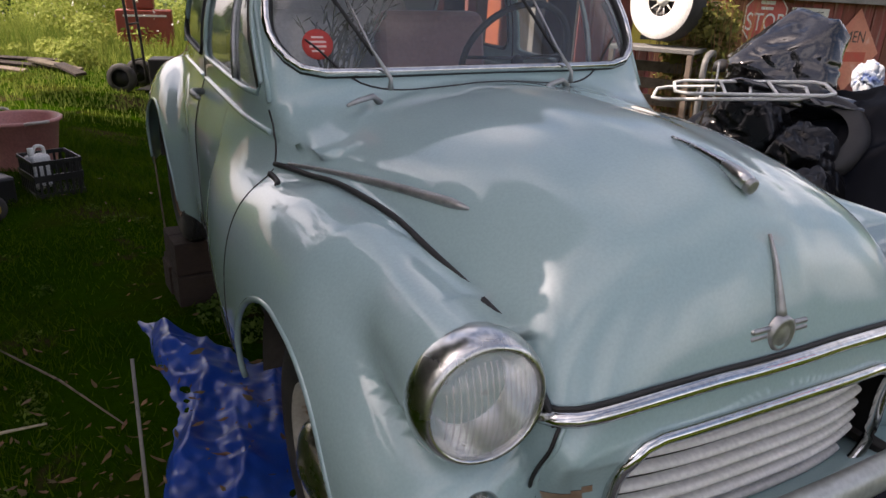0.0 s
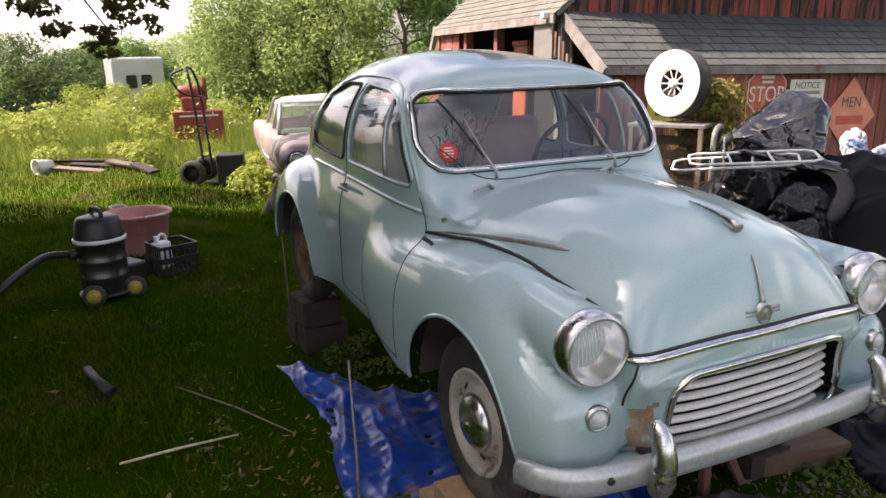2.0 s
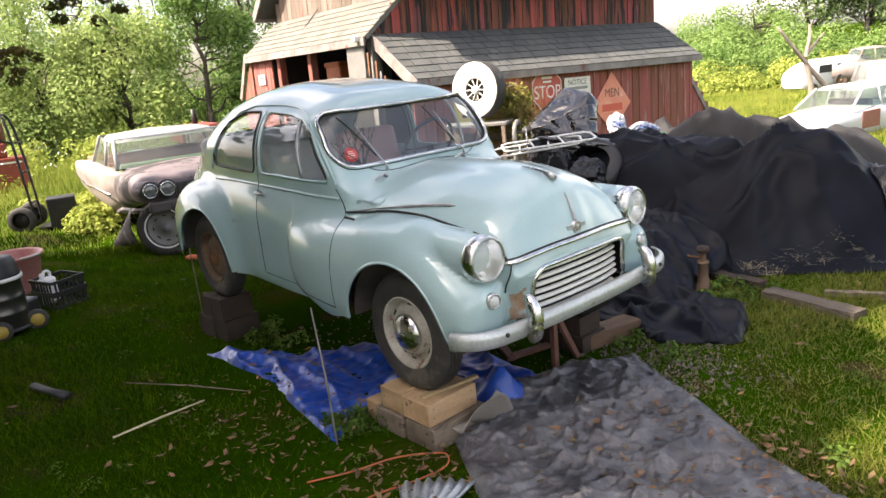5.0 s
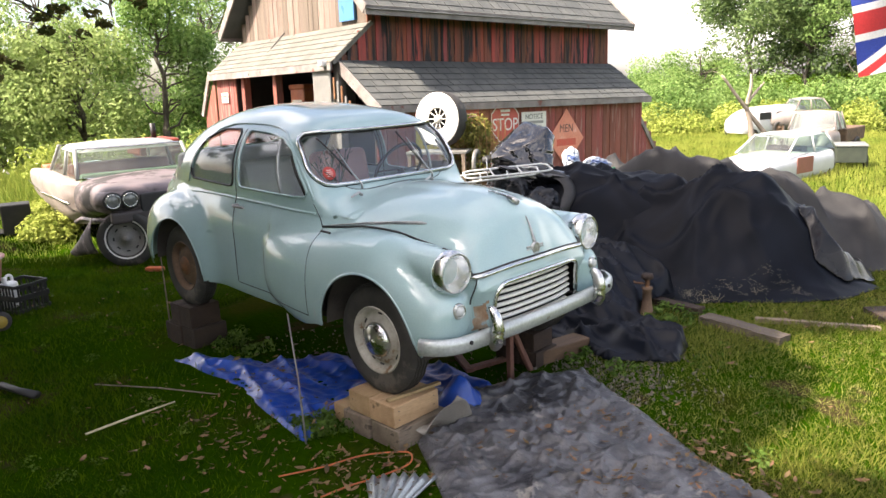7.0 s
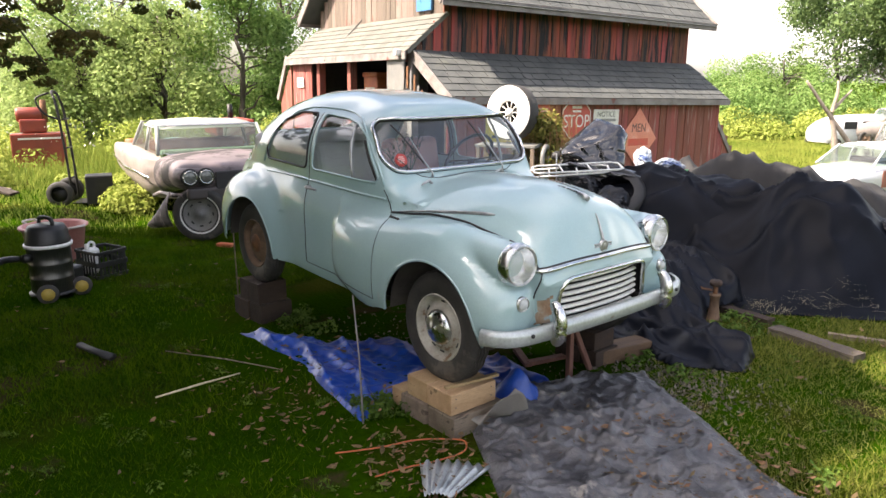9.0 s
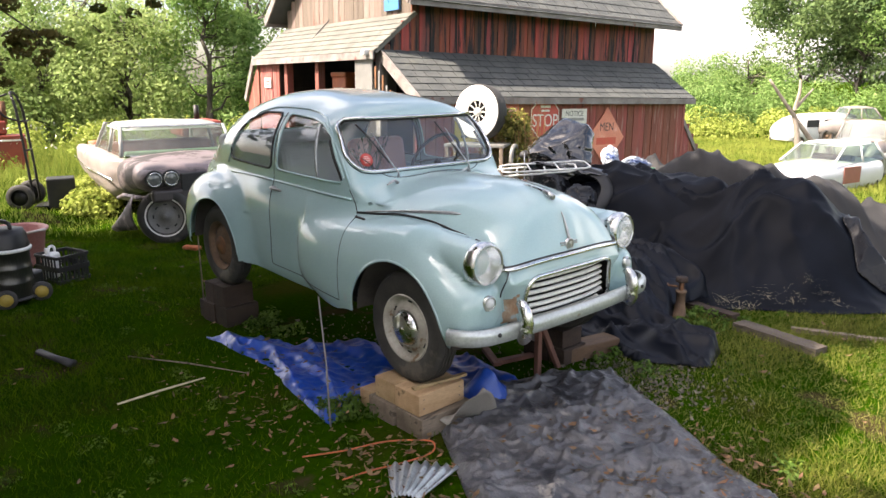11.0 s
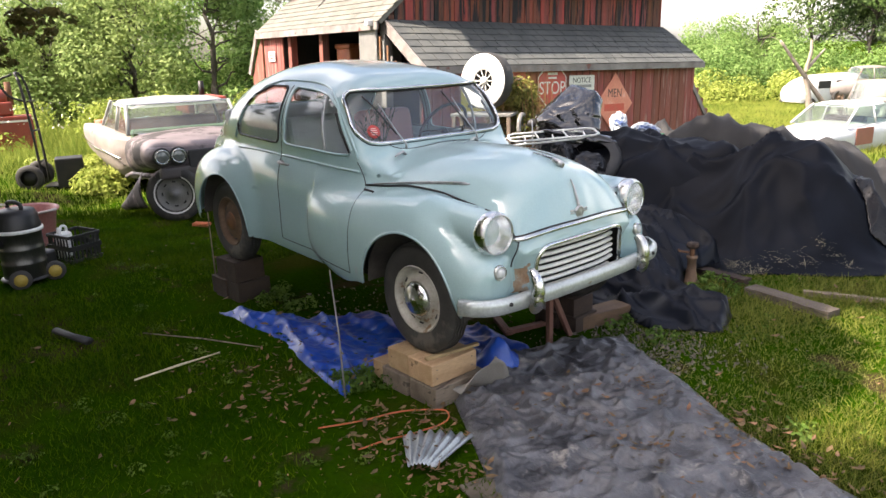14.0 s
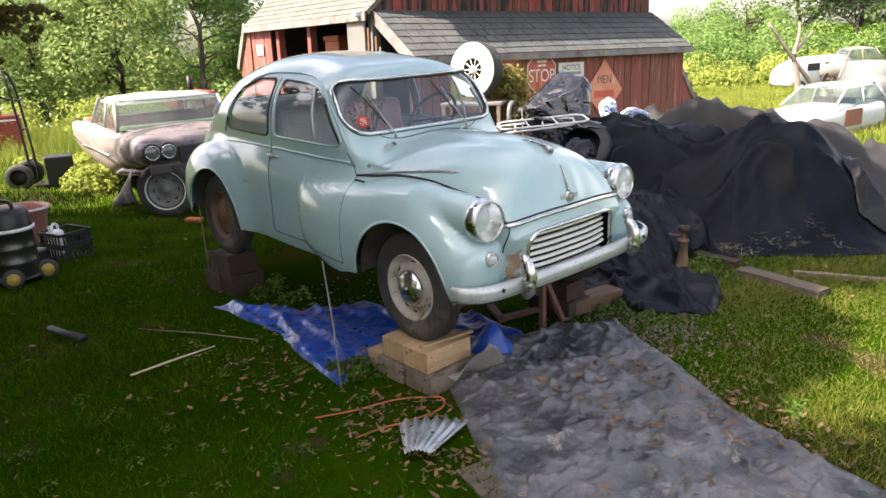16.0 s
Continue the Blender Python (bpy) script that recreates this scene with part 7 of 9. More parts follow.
part("tank", lathe_mesh("tank", [(0.0, -0.2), (0.1, -0.2), (0.12, -0.16), (0.12, 0.16), (0.1, 0.2), (0.0, 0.2)], 20, "y"), RED, gen, "", Matrix.Translation((0, -0.1, 1.08)))
part("pipe", tube_mesh("pipe", [(0, 0.14, 0.95), (0, 0.14, 1.32)], 0.05, 12), RUST, gen)
for s in (-1, 1):
    part("skid", box(0.6, 0.07, 0.22, 0.01, (0, s * 0.34, 0.11)), RUST, gen)
for k, (x, y, rz, l, mm) in enumerate(((-11.6, -1.6, 70, 1.3, DARKWOOD), (-11.3, -1.3, 40, 1.0, OLDWOOD), (-12.0, -1.9, 95, 1.4, DARKWOOD), (-11.5, -2.1, 60, 0.9, OLDWOOD), (-10.8, -1.1, 20, 0.8, DARKWOOD))):
    solo("scrap_board", box(l, 0.16, 0.04, 0.005, (0, 0, 0.06 + 0.04 * (k % 3)), 1), mm, "old board lying among weeds", "board", pose(x, y, float(ground_z(x, y)), 6, 5, rz), "scrap boards")
solo("white_dome", lathe_mesh("plastic_lid", [(0.0, 0.10), (0.10, 0.09), (0.15, 0.0), (0.155, 0.0)], 20), WHITEP, "white plastic dome lying in the weeds", "plastic scrap", pose(-9.6, 0.35, float(ground_z(-9.6, 0.35)) + 0.05, 15, 10, 0))
solo("plastic_bucket", lathe_mesh("plastic_bucket", [(0.0, 0.0), (0.11, 0.0), (0.14, 0.26), (0.15, 0.27), (0.13, 0.26), (0.10, 0.01)], 20), WHITEP, "white bucket lying on its side", "bucket", pose(-11.8, -2.5, float(ground_z(-11.8, -2.5)) + 0.12, 90, 0, 30))
solo("metal_drum", lathe_mesh("metal_drum", [(0.0, 0.0), (0.16, 0.0), (0.16, 0.45), (0.15, 0.46), (0.0, 0.46)], 24), ORANGE, "small orange metal drum among weeds", "drum", pose(-12.6, 1.6, float(ground_z(-12.6, 1.6)) + 0.35))
tr = thing("red_tractor", pose(-13.6, 4.1, float(ground_z(-13.6, 4.1)), 0, 0, -10), "red machine with a dark exhaust stack in the weeds", "tractor")
part("hood", box(1.3, 0.9, 0.35, 0.05, (0, 0, 0.93), 2), RED, tr)
part("stack", tube_mesh("stack", [(0.2, 0, 1.05), (0.2, 0, 1.45)], 0.06, 10), BLKM, tr)
part("body", box(1.0, 0.7, 0.9, 0.04, (0, 0, 0.45), 2), RUST, tr)
solo("ragged_cover", smooth_bm("ragged_cover", crumpled(0.35, 0.5, 0.3, 61, 0.3)), CLOTH, "heap of pale faded cloth in the weeds", "cloth", pose(-12.4, 2.3, float(ground_z(-12.4, 2.3)) + 0.5))


# ---- larger cars ----
def loft(name, stations):
    """A body from half profiles [(y, z)...] (sill to middle) at each x, mirrored."""
    verts, faces = [], []
    n = len(stations[0][1])
    for x, prof in stations:
        for y, z in prof:
            verts.append((x, y, z))
        for y, z in prof[-2::-1]:
            verts.append((x, -y, z))
    m = 2 * n - 1
    for i in range(len(stations) - 1):
        for j in range(m - 1):
            faces.append((i * m + j, i * m + j + 1, (i + 1) * m + j + 1, (i + 1) * m + j))
    faces.append(tuple(range(m))[::-1])
    faces.append(tuple((len(stations) - 1) * m + j for j in range(m)))
    me = mesh_of(name, verts, faces)
    return me


def smoothed(ob, levels=2):
    md = ob.modifiers.new("round", "SUBSURF")
    md.levels = md.render_levels = levels
    return ob


def greenhouse(car, base, roof, material, glass_mat, thick=0.03):
    """Roof, pillars and panes. base and roof: dicts of front/back x, half widths and z."""
    (fx0, bx0, wf0, wb0, z0), (fx1, bx1, wf1, wb1, z1) = base, roof
    r = part("roof", loft("roof", [(fx1 + 0.05, [(wf1 * 0.96, z1 - 0.05), (wf1 * 0.8, z1 - 0.01), (0, z1 + 0.01)]), (fx1 - 0.1, [(wf1, z1 - 0.04), (wf1 * 0.85, z1 + 0.03), (0, z1 + 0.06)]),
                                   ((fx1 + bx1) / 2, [(wf1 * 1.02, z1 - 0.03), (wf1 * 0.86, z1 + 0.045), (0, z1 + 0.075)]),
                                   (bx1 + 0.1, [(wb1, z1 - 0.04), (wb1 * 0.85, z1 + 0.02), (0, z1 + 0.05)]), (bx1 - 0.05, [(wb1 * 0.96, z1 - 0.06), (wb1 * 0.8, z1 - 0.02), (0, z1)])]), material, car)
    mx = (fx1 + bx1) / 2 + 0.05
    for s in (-1, 1):
        for a, b in (((fx0, wf0), (fx1, wf1)), ((mx, (wf0 + wb0) / 2), (mx, (wf1 + wb1) / 2)), ((bx0, wb0), (bx1, wb1))):
            part("pillar", tube_mesh("pillar", [(a[0], s * a[1], z0), (b[0], s * b[1], z1)], 0.028, 8), material, car)
        q = [(fx0, s * wf0, z0), (mx, s * (wf0 + wb0) / 2, z0), (mx, s * (wf1 + wb1) / 2, z1), (fx1, s * wf1, z1)]
        g = part("side_window", mesh_of("side_window", q, [(0, 1, 2, 3)], False), glass_mat, car)
        q = [(mx, s * (wf0 + wb0) / 2, z0), (bx0, s * wb0, z0), (bx1, s * wb1, z1), (mx, s * (wf1 + wb1) / 2, z1)]
        g2 = part("side_window", mesh_of("side_window", q, [(0, 1, 2, 3)], False), glass_mat, car)
        g.visible_shadow = g2.visible_shadow = False
    for nm, x0, w0, x1, w1, bow in (("windscreen", fx0, wf0, fx1, wf1, 0.10), ("rear_screen", bx0, wb0, bx1, wb1, -0.10)):
        v = []
        for t in np.linspace(-1, 1, 13):
            v += [(x0 + bow * (1 - t * t), t * w0, z0), (x1 + bow * 0.7 * (1 - t * t), t * w1, z1)]
        g = part(nm, mesh_of(nm, v, [(2 * i, 2 * i + 2, 2 * i + 3, 2 * i + 1) for i in range(12)]), glass_mat, car)
        g.visible_shadow = False
        part("screen_frame", tube_mesh("screen_frame", [v[2 * i] for i in range(13)] + [v[2 * i + 1] for i in range(12, -1, -1)], 0.014, 6, True), BRIGHT if nm == "windscreen" else SEAM, car)
    return r


def road_wheel(car, x, y, r, mat_w, white=0.0, turn=0.0, width=0.17):
    s = -1 if y < 0 else 1
    w = part("wheel", lathe_mesh("wheel", [(r * 0.60, 0.07), (r * 0.52, 0.055), (r * 0.40, 0.02), (r * 0.25, 0.045), (r * 0.12, 0.05), (r * 0.1, 0.09), (0.0, 0.095)], 36, "y"), mat_w, car, "rusty steel wheel", Matrix.Translation((x, y, r)) @ pose(0, 0, 0, 0, 0, (0 if s > 0 else 180) + turn))
    for k in range(8):
        a = 2 * math.pi * k / 8
        part("slot", box(r * 0.13, 0.01, r * 0.06, 0.003, (0, 0, 0)), SEAM, w, "", Matrix.Translation((r * 0.44 * math.cos(a), 0.034, r * 0.44 * math.sin(a))) @ pose(0, 0, 0, 0, -math.degrees(a) + 90, 0))
    hw = width / 2
    part("tyre", lathe_mesh("tyre", [(r * 0.58, -hw * 0.7), (r * 0.70, -hw), (r * 0.9, -hw), (r * 0.985, -hw * 0.7), (r, 0), (r * 0.985, hw * 0.7), (r * 0.9, hw), (r * 0.70, hw), (r * 0.58, hw * 0.7)], 44, "y"), RUBBER, w)
    if white:
        part("white_ring", lathe_mesh("white_ring", [(r * 0.655, hw * 0.94), (r * 0.68, hw * 1.0), (r * 0.705, hw * 1.02)], 40, "y"), SIGN_W, w, "thin white ring")
    return w


MAUVE = surface("mauve_primer", (0.16, 0.125, 0.13), (0.10, 0.08, 0.083), 0.5, 0, 2.2, 60, 0.06, spots=(0.035, 0.030, 0.030), spot_scale=1.8, spot_at=0.50, spot_rough=0.8)
TANP = surface("pink_tan_paint", (0.255, 0.215, 0.195), (0.185, 0.158, 0.148), 0.5, 0, 2.2, 60, 0.06, spots=(0.22, 0.14, 0.10), spot_scale=2.5, spot_at=0.62, spot_rough=0.8)
ROOFW = surface("chalky_roof", (0.29, 0.30, 0.29), (0.22, 0.23, 0.22), 0.45, 0, 2.2, 60, 0.05, spots=(0.24, 0.22, 0.20), spot_scale=3, spot_at=0.62)
CLEAR = glass("old_glass", (0.55, 0.68, 0.60), 0.05)
big = thing("derelict_sedan", pose(-6.77, 1.20, float(ground_z(-6.6, 0.9)) - 0.01, 0, 0, -7.2), "derelict mauve and tan fifties sedan, rusting, with a wing hanging off", "car")
H = lambda *p: list(p)
smoothed(part("front_body", loft("front_body", [
    (0.84, H((0.60, 0.62), (0.84, 0.66), (0.92, 0.80), (0.90, 0.94), (0.66, 0.97), (0.3, 0.92), (0, 0.91))),
    (0.66, H((0.70, 0.62), (0.92, 0.66), (0.98, 0.82), (0.95, 1.00), (0.66, 1.02), (0.3, 1.00), (0, 1.00))),
    (0.20, H((0.74, 0.62), (0.94, 0.68), (0.985, 0.82), (0.95, 1.01), (0.66, 1.03), (0.3, 1.04), (0, 1.05))),
    (-0.50, H((0.78, 0.50), (0.95, 0.58), (0.985, 0.76), (0.945, 0.95), (0.70, 1.00), (0.3, 1.03), (0, 1.05))),
    (-1.00, H((0.80, 0.30), (0.95, 0.45), (0.985, 0.76), (0.945, 0.95), (0.72, 1.01), (0.3, 1.03), (0, 1.05)))]), MAUVE, big, "dull mauve bonnet and wings"))
smoothed(part("rear_body", loft("rear_body", [
    (-1.00, H((0.80, 0.28), (0.95, 0.42), (0.985, 0.74), (0.945, 0.94), (0.80, 0.97), (0.4, 0.90), (0, 0.90))),
    (-2.00, H((0.80, 0.28), (0.95, 0.42), (0.985, 0.74), (0.945, 0.94), (0.80, 0.97), (0.4, 0.90), (0, 0.90))),
    (-3.10, H((0.80, 0.30), (0.95, 0.44), (0.985, 0.74), (0.965, 0.96), (0.74, 0.98), (0.4, 0.99), (0, 1.0))),
    (-4.05, H((0.78, 0.40), (0.93, 0.50), (0.98, 0.76), (0.97, 1.00), (0.72, 0.94), (0.4, 0.92), (0, 0.92))),
    (-4.55, H((0.70, 0.45), (0.86, 0.52), (0.92, 0.76), (0.93, 1.00), (0.66, 0.86), (0.4, 0.84), (0, 0.84)))]), TANP, big, "faded pink-tan flanks"))
greenhouse(big, (-0.98, -3.15, 0.82, 0.78, 0.97), (-1.24, -2.72, 0.75, 0.68, 1.375), ROOFW, CLEAR)
for s in (-1, 1):
    part("side_moulding", tube_mesh("side_moulding", [(-0.9, s * 0.985, 0.66), (-2.0, s * 0.992, 0.66), (-3.0, s * 0.992, 0.64), (-4.3, s * 0.965, 0.74)], 0.014, 6), BRIGHT, big, "bright strip")
    for q in (0.62, 0.82):
        hl = part("headlamp", lathe_mesh("headlamp", [(0.10, -0.06), (0.108, 0.0), (0.104, 0.03), (0.092, 0.034), (0.09, 0.01)], 28, "x"), CHROME, big, "round headlamp", Matrix.Translation((0.86, s * q, 0.845)) @ Matrix.Diagonal((0.85, 0.85, 0.85, 1)))
        part("lamp_recess", lathe_mesh("lamp_recess", [(0.108, -0.03), (0.135, 0.0), (0.128, 0.012), (0.106, 0.006)], 28, "x"), SEAM, hl, "black surround")
        part("lens", lathe_mesh("lens", [(0.0, 0.03), (0.05, 0.024), (0.09, 0.008)], 28, "x"), surface("old_lens", (0.20, 0.21, 0.20), (0.13, 0.14, 0.13), 0.12, 0.3, 20, 60, 0.03), hl, "dull glass lens")
    part("lamp_pod", tube_mesh("lamp_pod", [(0.66, s * 0.54, 0.845), (0.745, s * 0.60, 0.845), (0.755, s * 0.72, 0.845), (0.745, s * 0.85, 0.845), (0.65, s * 0.91, 0.845)], 0.11, 12, False, 1.0), MAUVE, big)
    part("wing_skirt", tube_mesh("wing_skirt", [(0.70, s * 0.88, 0.60), (0.4, s * 0.96, 0.58), (-0.3, s * 0.97, 0.52), (-0.8, s * 0.95, 0.42)], 0.03, 8), MAUVE, big)
part("grille_opening", box(0.04, 1.0, 0.24, 0.02, (0.83, 0, 0.78)), SEAM, big, "black grille opening")
part("hood_scoop", smooth_bm("hood_scoop", crumpled(0.16, 0.20, 0.05, 71, 0.1, 3)), SEAM, big, "dark hole in the bonnet", Matrix.Translation((0.25, 0.35, 1.0)))
part("engine_bay", box(1.5, 1.3, 0.35, 0.05, (-0.1, 0, 0.50)), UNDER, big, "dark chassis")
part("chin_panel", box(0.10, 1.72, 0.16, 0.04, (0.80, 0, 0.63), 3), surface("bare_primer", (0.035, 0.03, 0.03), (0.06, 0.05, 0.048), 0.5, 0, 4, 60, 0.08), big, "dark bare metal under the lamps")
part("front_seat", box(0.3, 1.5, 0.55, 0.08, (-2.0, 0, 0.85), 3), REDSEAT, big, "torn red seat")
part("dash", box(0.25, 1.5, 0.16, 0.04, (-1.1, 0, 0.95), 2), surface("green_dash", (0.10, 0.16, 0.10), (0.14, 0.2, 0.13), 0.5, 0, 5, 60, 0.05), big, "dull green dashboard")
road_wheel(big, 0.72, -0.68, 0.355, GREYM, 1, 62)
road_wheel(big, 0.0, 0.78, 0.35, RUSTW, 1)
road_wheel(big, -3.0, -0.80, 0.35, RUSTW)
road_wheel(big, -3.0, 0.80, 0.35, RUSTW)
pn = []
for i in range(13):
    for j in range(7):
        u, q = i / 12, j / 6
        pn.append((0.60 - 0.85 * u, -1.02 - 0.06 * math.sin(math.pi * q) - 0.10 * u, 0.66 - 0.50 * u - 0.46 * (1 - u * 0.75) * q))
hang = part("hanging_panel", mesh_of("hanging_panel", pn, [(i * 7 + j, (i + 1) * 7 + j, (i + 1) * 7 + j + 1, i * 7 + j + 1) for i in range(12) for j in range(6)]), MAUVE, big, "torn mauve wing panel hanging to the ground")
hang.modifiers.new("thick", "SOLIDIFY").thickness = 0.01
solo("orange_scrap", box(0.22, 0.10, 0.05, 0.015, (0, 0, 0.03), 2), ORANGE, "small orange scrap lying by the wheel", "scrap", pose(-5.6, 0.50, float(ground_z(-5.6, 0.50)), 0, 0, 30))

WHITEC = surface("white_car_paint", (0.52, 0.53, 0.54), (0.45, 0.46, 0.47), 0.35, 0, 2, 60, 0.03, coat=0.4)
hz2 = float(ground_z(-3.5, 15.0))
hb = thing("white_hatchback", pose(-4.11, 14.47, hz2 - 0.18, 0, 0, 259) @ Matrix.Diagonal((0.93, 0.93, 0.93, 1)), "white eighties hatchback with a brown door panel, parked in grass", "car")
smoothed(part("body", loft("body", [
    (0.80, H((0.55, 0.30), (0.70, 0.35), (0.74, 0.50), (0.72, 0.66), (0.4, 0.70), (0, 0.70))),
    (0.55, H((0.70, 0.25), (0.80, 0.32), (0.82, 0.55), (0.78, 0.74), (0.4, 0.79), (0, 0.80))),
    (-0.55, H((0.74, 0.22), (0.82, 0.32), (0.84, 0.60), (0.80, 0.88), (0.4, 0.93), (0, 0.94))),
    (-1.6, H((0.74, 0.22), (0.82, 0.32), (0.84, 0.60), (0.80, 0.90), (0.4, 0.90), (0, 0.90))),
    (-2.7, H((0.74, 0.24), (0.82, 0.34), (0.83, 0.60), (0.78, 0.92), (0.4, 0.93), (0, 0.93))),
    (-3.05, H((0.66, 0.30), (0.76, 0.38), (0.78, 0.60), (0.74, 0.90), (0.4, 0.92), (0, 0.92)))]), WHITEC, hb))
greenhouse(hb, (-0.55, -3.0, 0.74, 0.70, 0.90), (-1.25, -2.65, 0.60, 0.56, 1.36), WHITEC, CLEAR)
for s in (-1, 1):
    part("door_panel", box(0.75, 0.02, 0.42, 0.006, (-1.25, s * 0.838, 0.62)), surface("brown_panel", (0.22, 0.07, 0.05), (0.28, 0.1, 0.07), 0.5, 0, 5, 60, 0.05), hb, "brown door panel")
    road_wheel(hb, 0.0, s * 0.72, 0.28, RUSTW)
    road_wheel(hb, -2.35, s * 0.72, 0.28, RUSTW)
part("seat", box(0.2, 1.1, 0.6, 0.06, (-1.75, 0, 0.75), 2), DARK, hb)
vz = float(ground_z(-6.6, 22.0))
van = thing("white_van", pose(-10.4, 30.0, vz - 0.1, 0, 0, 245) @ Matrix.Diagonal((0.85, 0.85, 0.75, 1)), "long white van parked in tall grass", "van")
smoothed(part("body", loft("body", [(1.0, H((0.7, 0.4), (0.9, 0.5), (0.92, 0.95), (0.8, 1.05), (0, 1.1))), (0.4, H((0.85, 0.35), (0.95, 0.5), (0.96, 1.1), (0.8, 1.55), (0, 1.7))), (-0.2, H((0.88, 0.35), (0.97, 0.5), (0.97, 1.3), (0.85, 1.85), (0, 1.98))), (-3.2, H((0.88, 0.35), (0.97, 0.5), (0.97, 1.3), (0.85, 1.85), (0, 1.98))), (-3.4, H((0.8, 0.4), (0.92, 0.5), (0.93, 1.3), (0.8, 1.8), (0, 1.9)))]), WHITEC, van), 1)
for s in (-1, 1):
    for x in (0.0, -1.1, -2.2):
        part("window", box(0.75, 0.02, 0.42, 0.02, (x - 0.3, s * 0.965, 1.36)), SEAM, van, "dark window")
    for x in (0.4, -2.4):
        road_wheel(van, x, s * 0.85, 0.33, RUSTW)
oz = float(ground_z(-4.6, 20.8))
old = thing("tan_wreck", pose(-9.5, 30.9, oz, 0, 0, 225) @ Matrix.Diagonal((0.85, 0.85, 0.95, 1)), "rusty tan forties coupe shell among weeds", "car")
smoothed(part("body", loft("body", [(0.9, H((0.4, 0.4), (0.6, 0.5), (0.62, 0.8), (0.3, 0.95), (0, 1.0))), (0.2, H((0.7, 0.35), (0.85, 0.5), (0.86, 0.85), (0.5, 1.05), (0, 1.1))), (-0.6, H((0.75, 0.3), (0.86, 0.5), (0.86, 0.95), (0.6, 1.12), (0, 1.15))), (-2.6, H((0.75, 0.3), (0.86, 0.5), (0.86, 0.9), (0.6, 1.0), (0, 1.05))), (-3.2, H((0.5, 0.4), (0.7, 0.5), (0.72, 0.8), (0.4, 0.9), (0, 0.92)))]), TANP, old))
greenhouse(old, (-0.7, -2.6, 0.72, 0.68, 1.08), (-1.0, -2.2, 0.56, 0.52, 1.60), TANP, CLEAR)
for s in (-1, 1):
    for x in (0.1, -2.4):
        road_wheel(old, x, s * 0.72, 0.33, RUSTW)
tz = float(ground_z(-4.75, 20.9))
pick = thing("tan_truck", pose(-4.75, 20.9, tz, 0, 0, 268) @ Matrix.Diagonal((0.92, 0.92, 0.92, 1)), "rusty tan forties pickup truck standing in weeds", "truck")
smoothed(part("body", loft("body", [(1.35, H((0.30, 0.45), (0.42, 0.55), (0.42, 0.85), (0.25, 1.0), (0, 1.05))), (0.9, H((0.50, 0.40), (0.62, 0.55), (0.60, 0.92), (0.35, 1.08), (0, 1.12))), (0.1, H((0.70, 0.35), (0.80, 0.5), (0.78, 1.0), (0.5, 1.12), (0, 1.15))), (-1.0, H((0.74, 0.35), (0.82, 0.5), (0.80, 1.0), (0.5, 1.10), (0, 1.12)))]), TANP, pick))
greenhouse(pick, (0.05, -0.95, 0.76, 0.74, 1.06), (-0.15, -0.85, 0.62, 0.60, 1.62), TANP, CLEAR)
part("cargo_bed", box(1.9, 1.5, 0.45, 0.04, (-2.0, 0, 0.80), 2), RUSTW, pick, "rusty open bed")
for s in (-1, 1):
    smoothed(part("wing", tube_mesh("wing", [(1.25, s * 0.66, 0.52), (1.05, s * 0.70, 0.80), (0.70, s * 0.72, 0.84), (0.35, s * 0.74, 0.66)], [0.14, 0.19, 0.19, 0.12], 12), TANP, pick, "rounded front wing"))
    part("headlamp", lathe_mesh("headlamp", [(0.0, 0.04), (0.07, 0.03), (0.09, 0.0), (0.07, -0.10)], 20, "x"), DULL, pick, "", Matrix.Translation((1.28, s * 0.52, 0.88)))
    for x in (0.75, -2.1):
        road_wheel(pick, x, s * 0.72, 0.35, RUSTW)
fz = float(ground_z(-33, 0.8))
far_van = thing("white_box_truck", pose(-33.0, -0.02, fz, 0, 0, 3) @ Matrix.Diagonal((1.0, 0.98, 1.27, 1)), "white box van seen from behind across the field", "van")
part("box", box(3.6, 2.1, 1.95, 0.08, (0, 0, 1.40), 3), WHITEC, far_van)
for s in (-1, 1):
    part("rear_window", box(0.02, 0.42, 0.42, 0.06, (1.80, s * 0.30, 1.60), 2), SEAM, far_van, "dark rounded window")
    part("wheel", lathe_mesh("wheel", [(0.0, -0.1), (0.36, -0.1), (0.36, 0.1), (0.0, 0.1)], 24, "y"), RUBBER, far_van, "", Matrix.Translation((1.0, s * 0.9, 0.36)))
    part("wheel", lathe_mesh("wheel", [(0.0, -0.1), (0.36, -0.1), (0.36, 0.1), (0.0, 0.1)], 24, "y"), RUBBER, far_van, "", Matrix.Translation((-1.2, s * 0.9, 0.36)))
bx, by = -2.96, 18.4
bedz = float(ground_z(bx, by))
bed = thing("dark_trailer", pose(bx, by, bedz - 0.05, 0, 0, 20) @ Matrix.Diagonal((0.72, 0.72, 0.72, 1)), "small dark green box trailer standing in the grass", "trailer")
part("box", box(1.0, 1.4, 0.62, 0.03, (0, 0, 0.62), 2), surface("trailer_green", (0.02, 0.028, 0.02), (0.035, 0.045, 0.03), 0.6, 0, 5, 60, 0.08), bed)
part("top_rail", box(1.06, 1.46, 0.05, 0.01, (0, 0, 0.94), 2), DULL, bed, "grey metal rail")
for s in (-1, 1):
    part("wheel", lathe_mesh("wheel", [(0.0, -0.07), (0.25, -0.07), (0.27, -0.04), (0.27, 0.04), (0.25, 0.07), (0.0, 0.07)], 24, "x"), RUBBER, bed, "", Matrix.Translation((s * 0.52, 0, 0.27)))
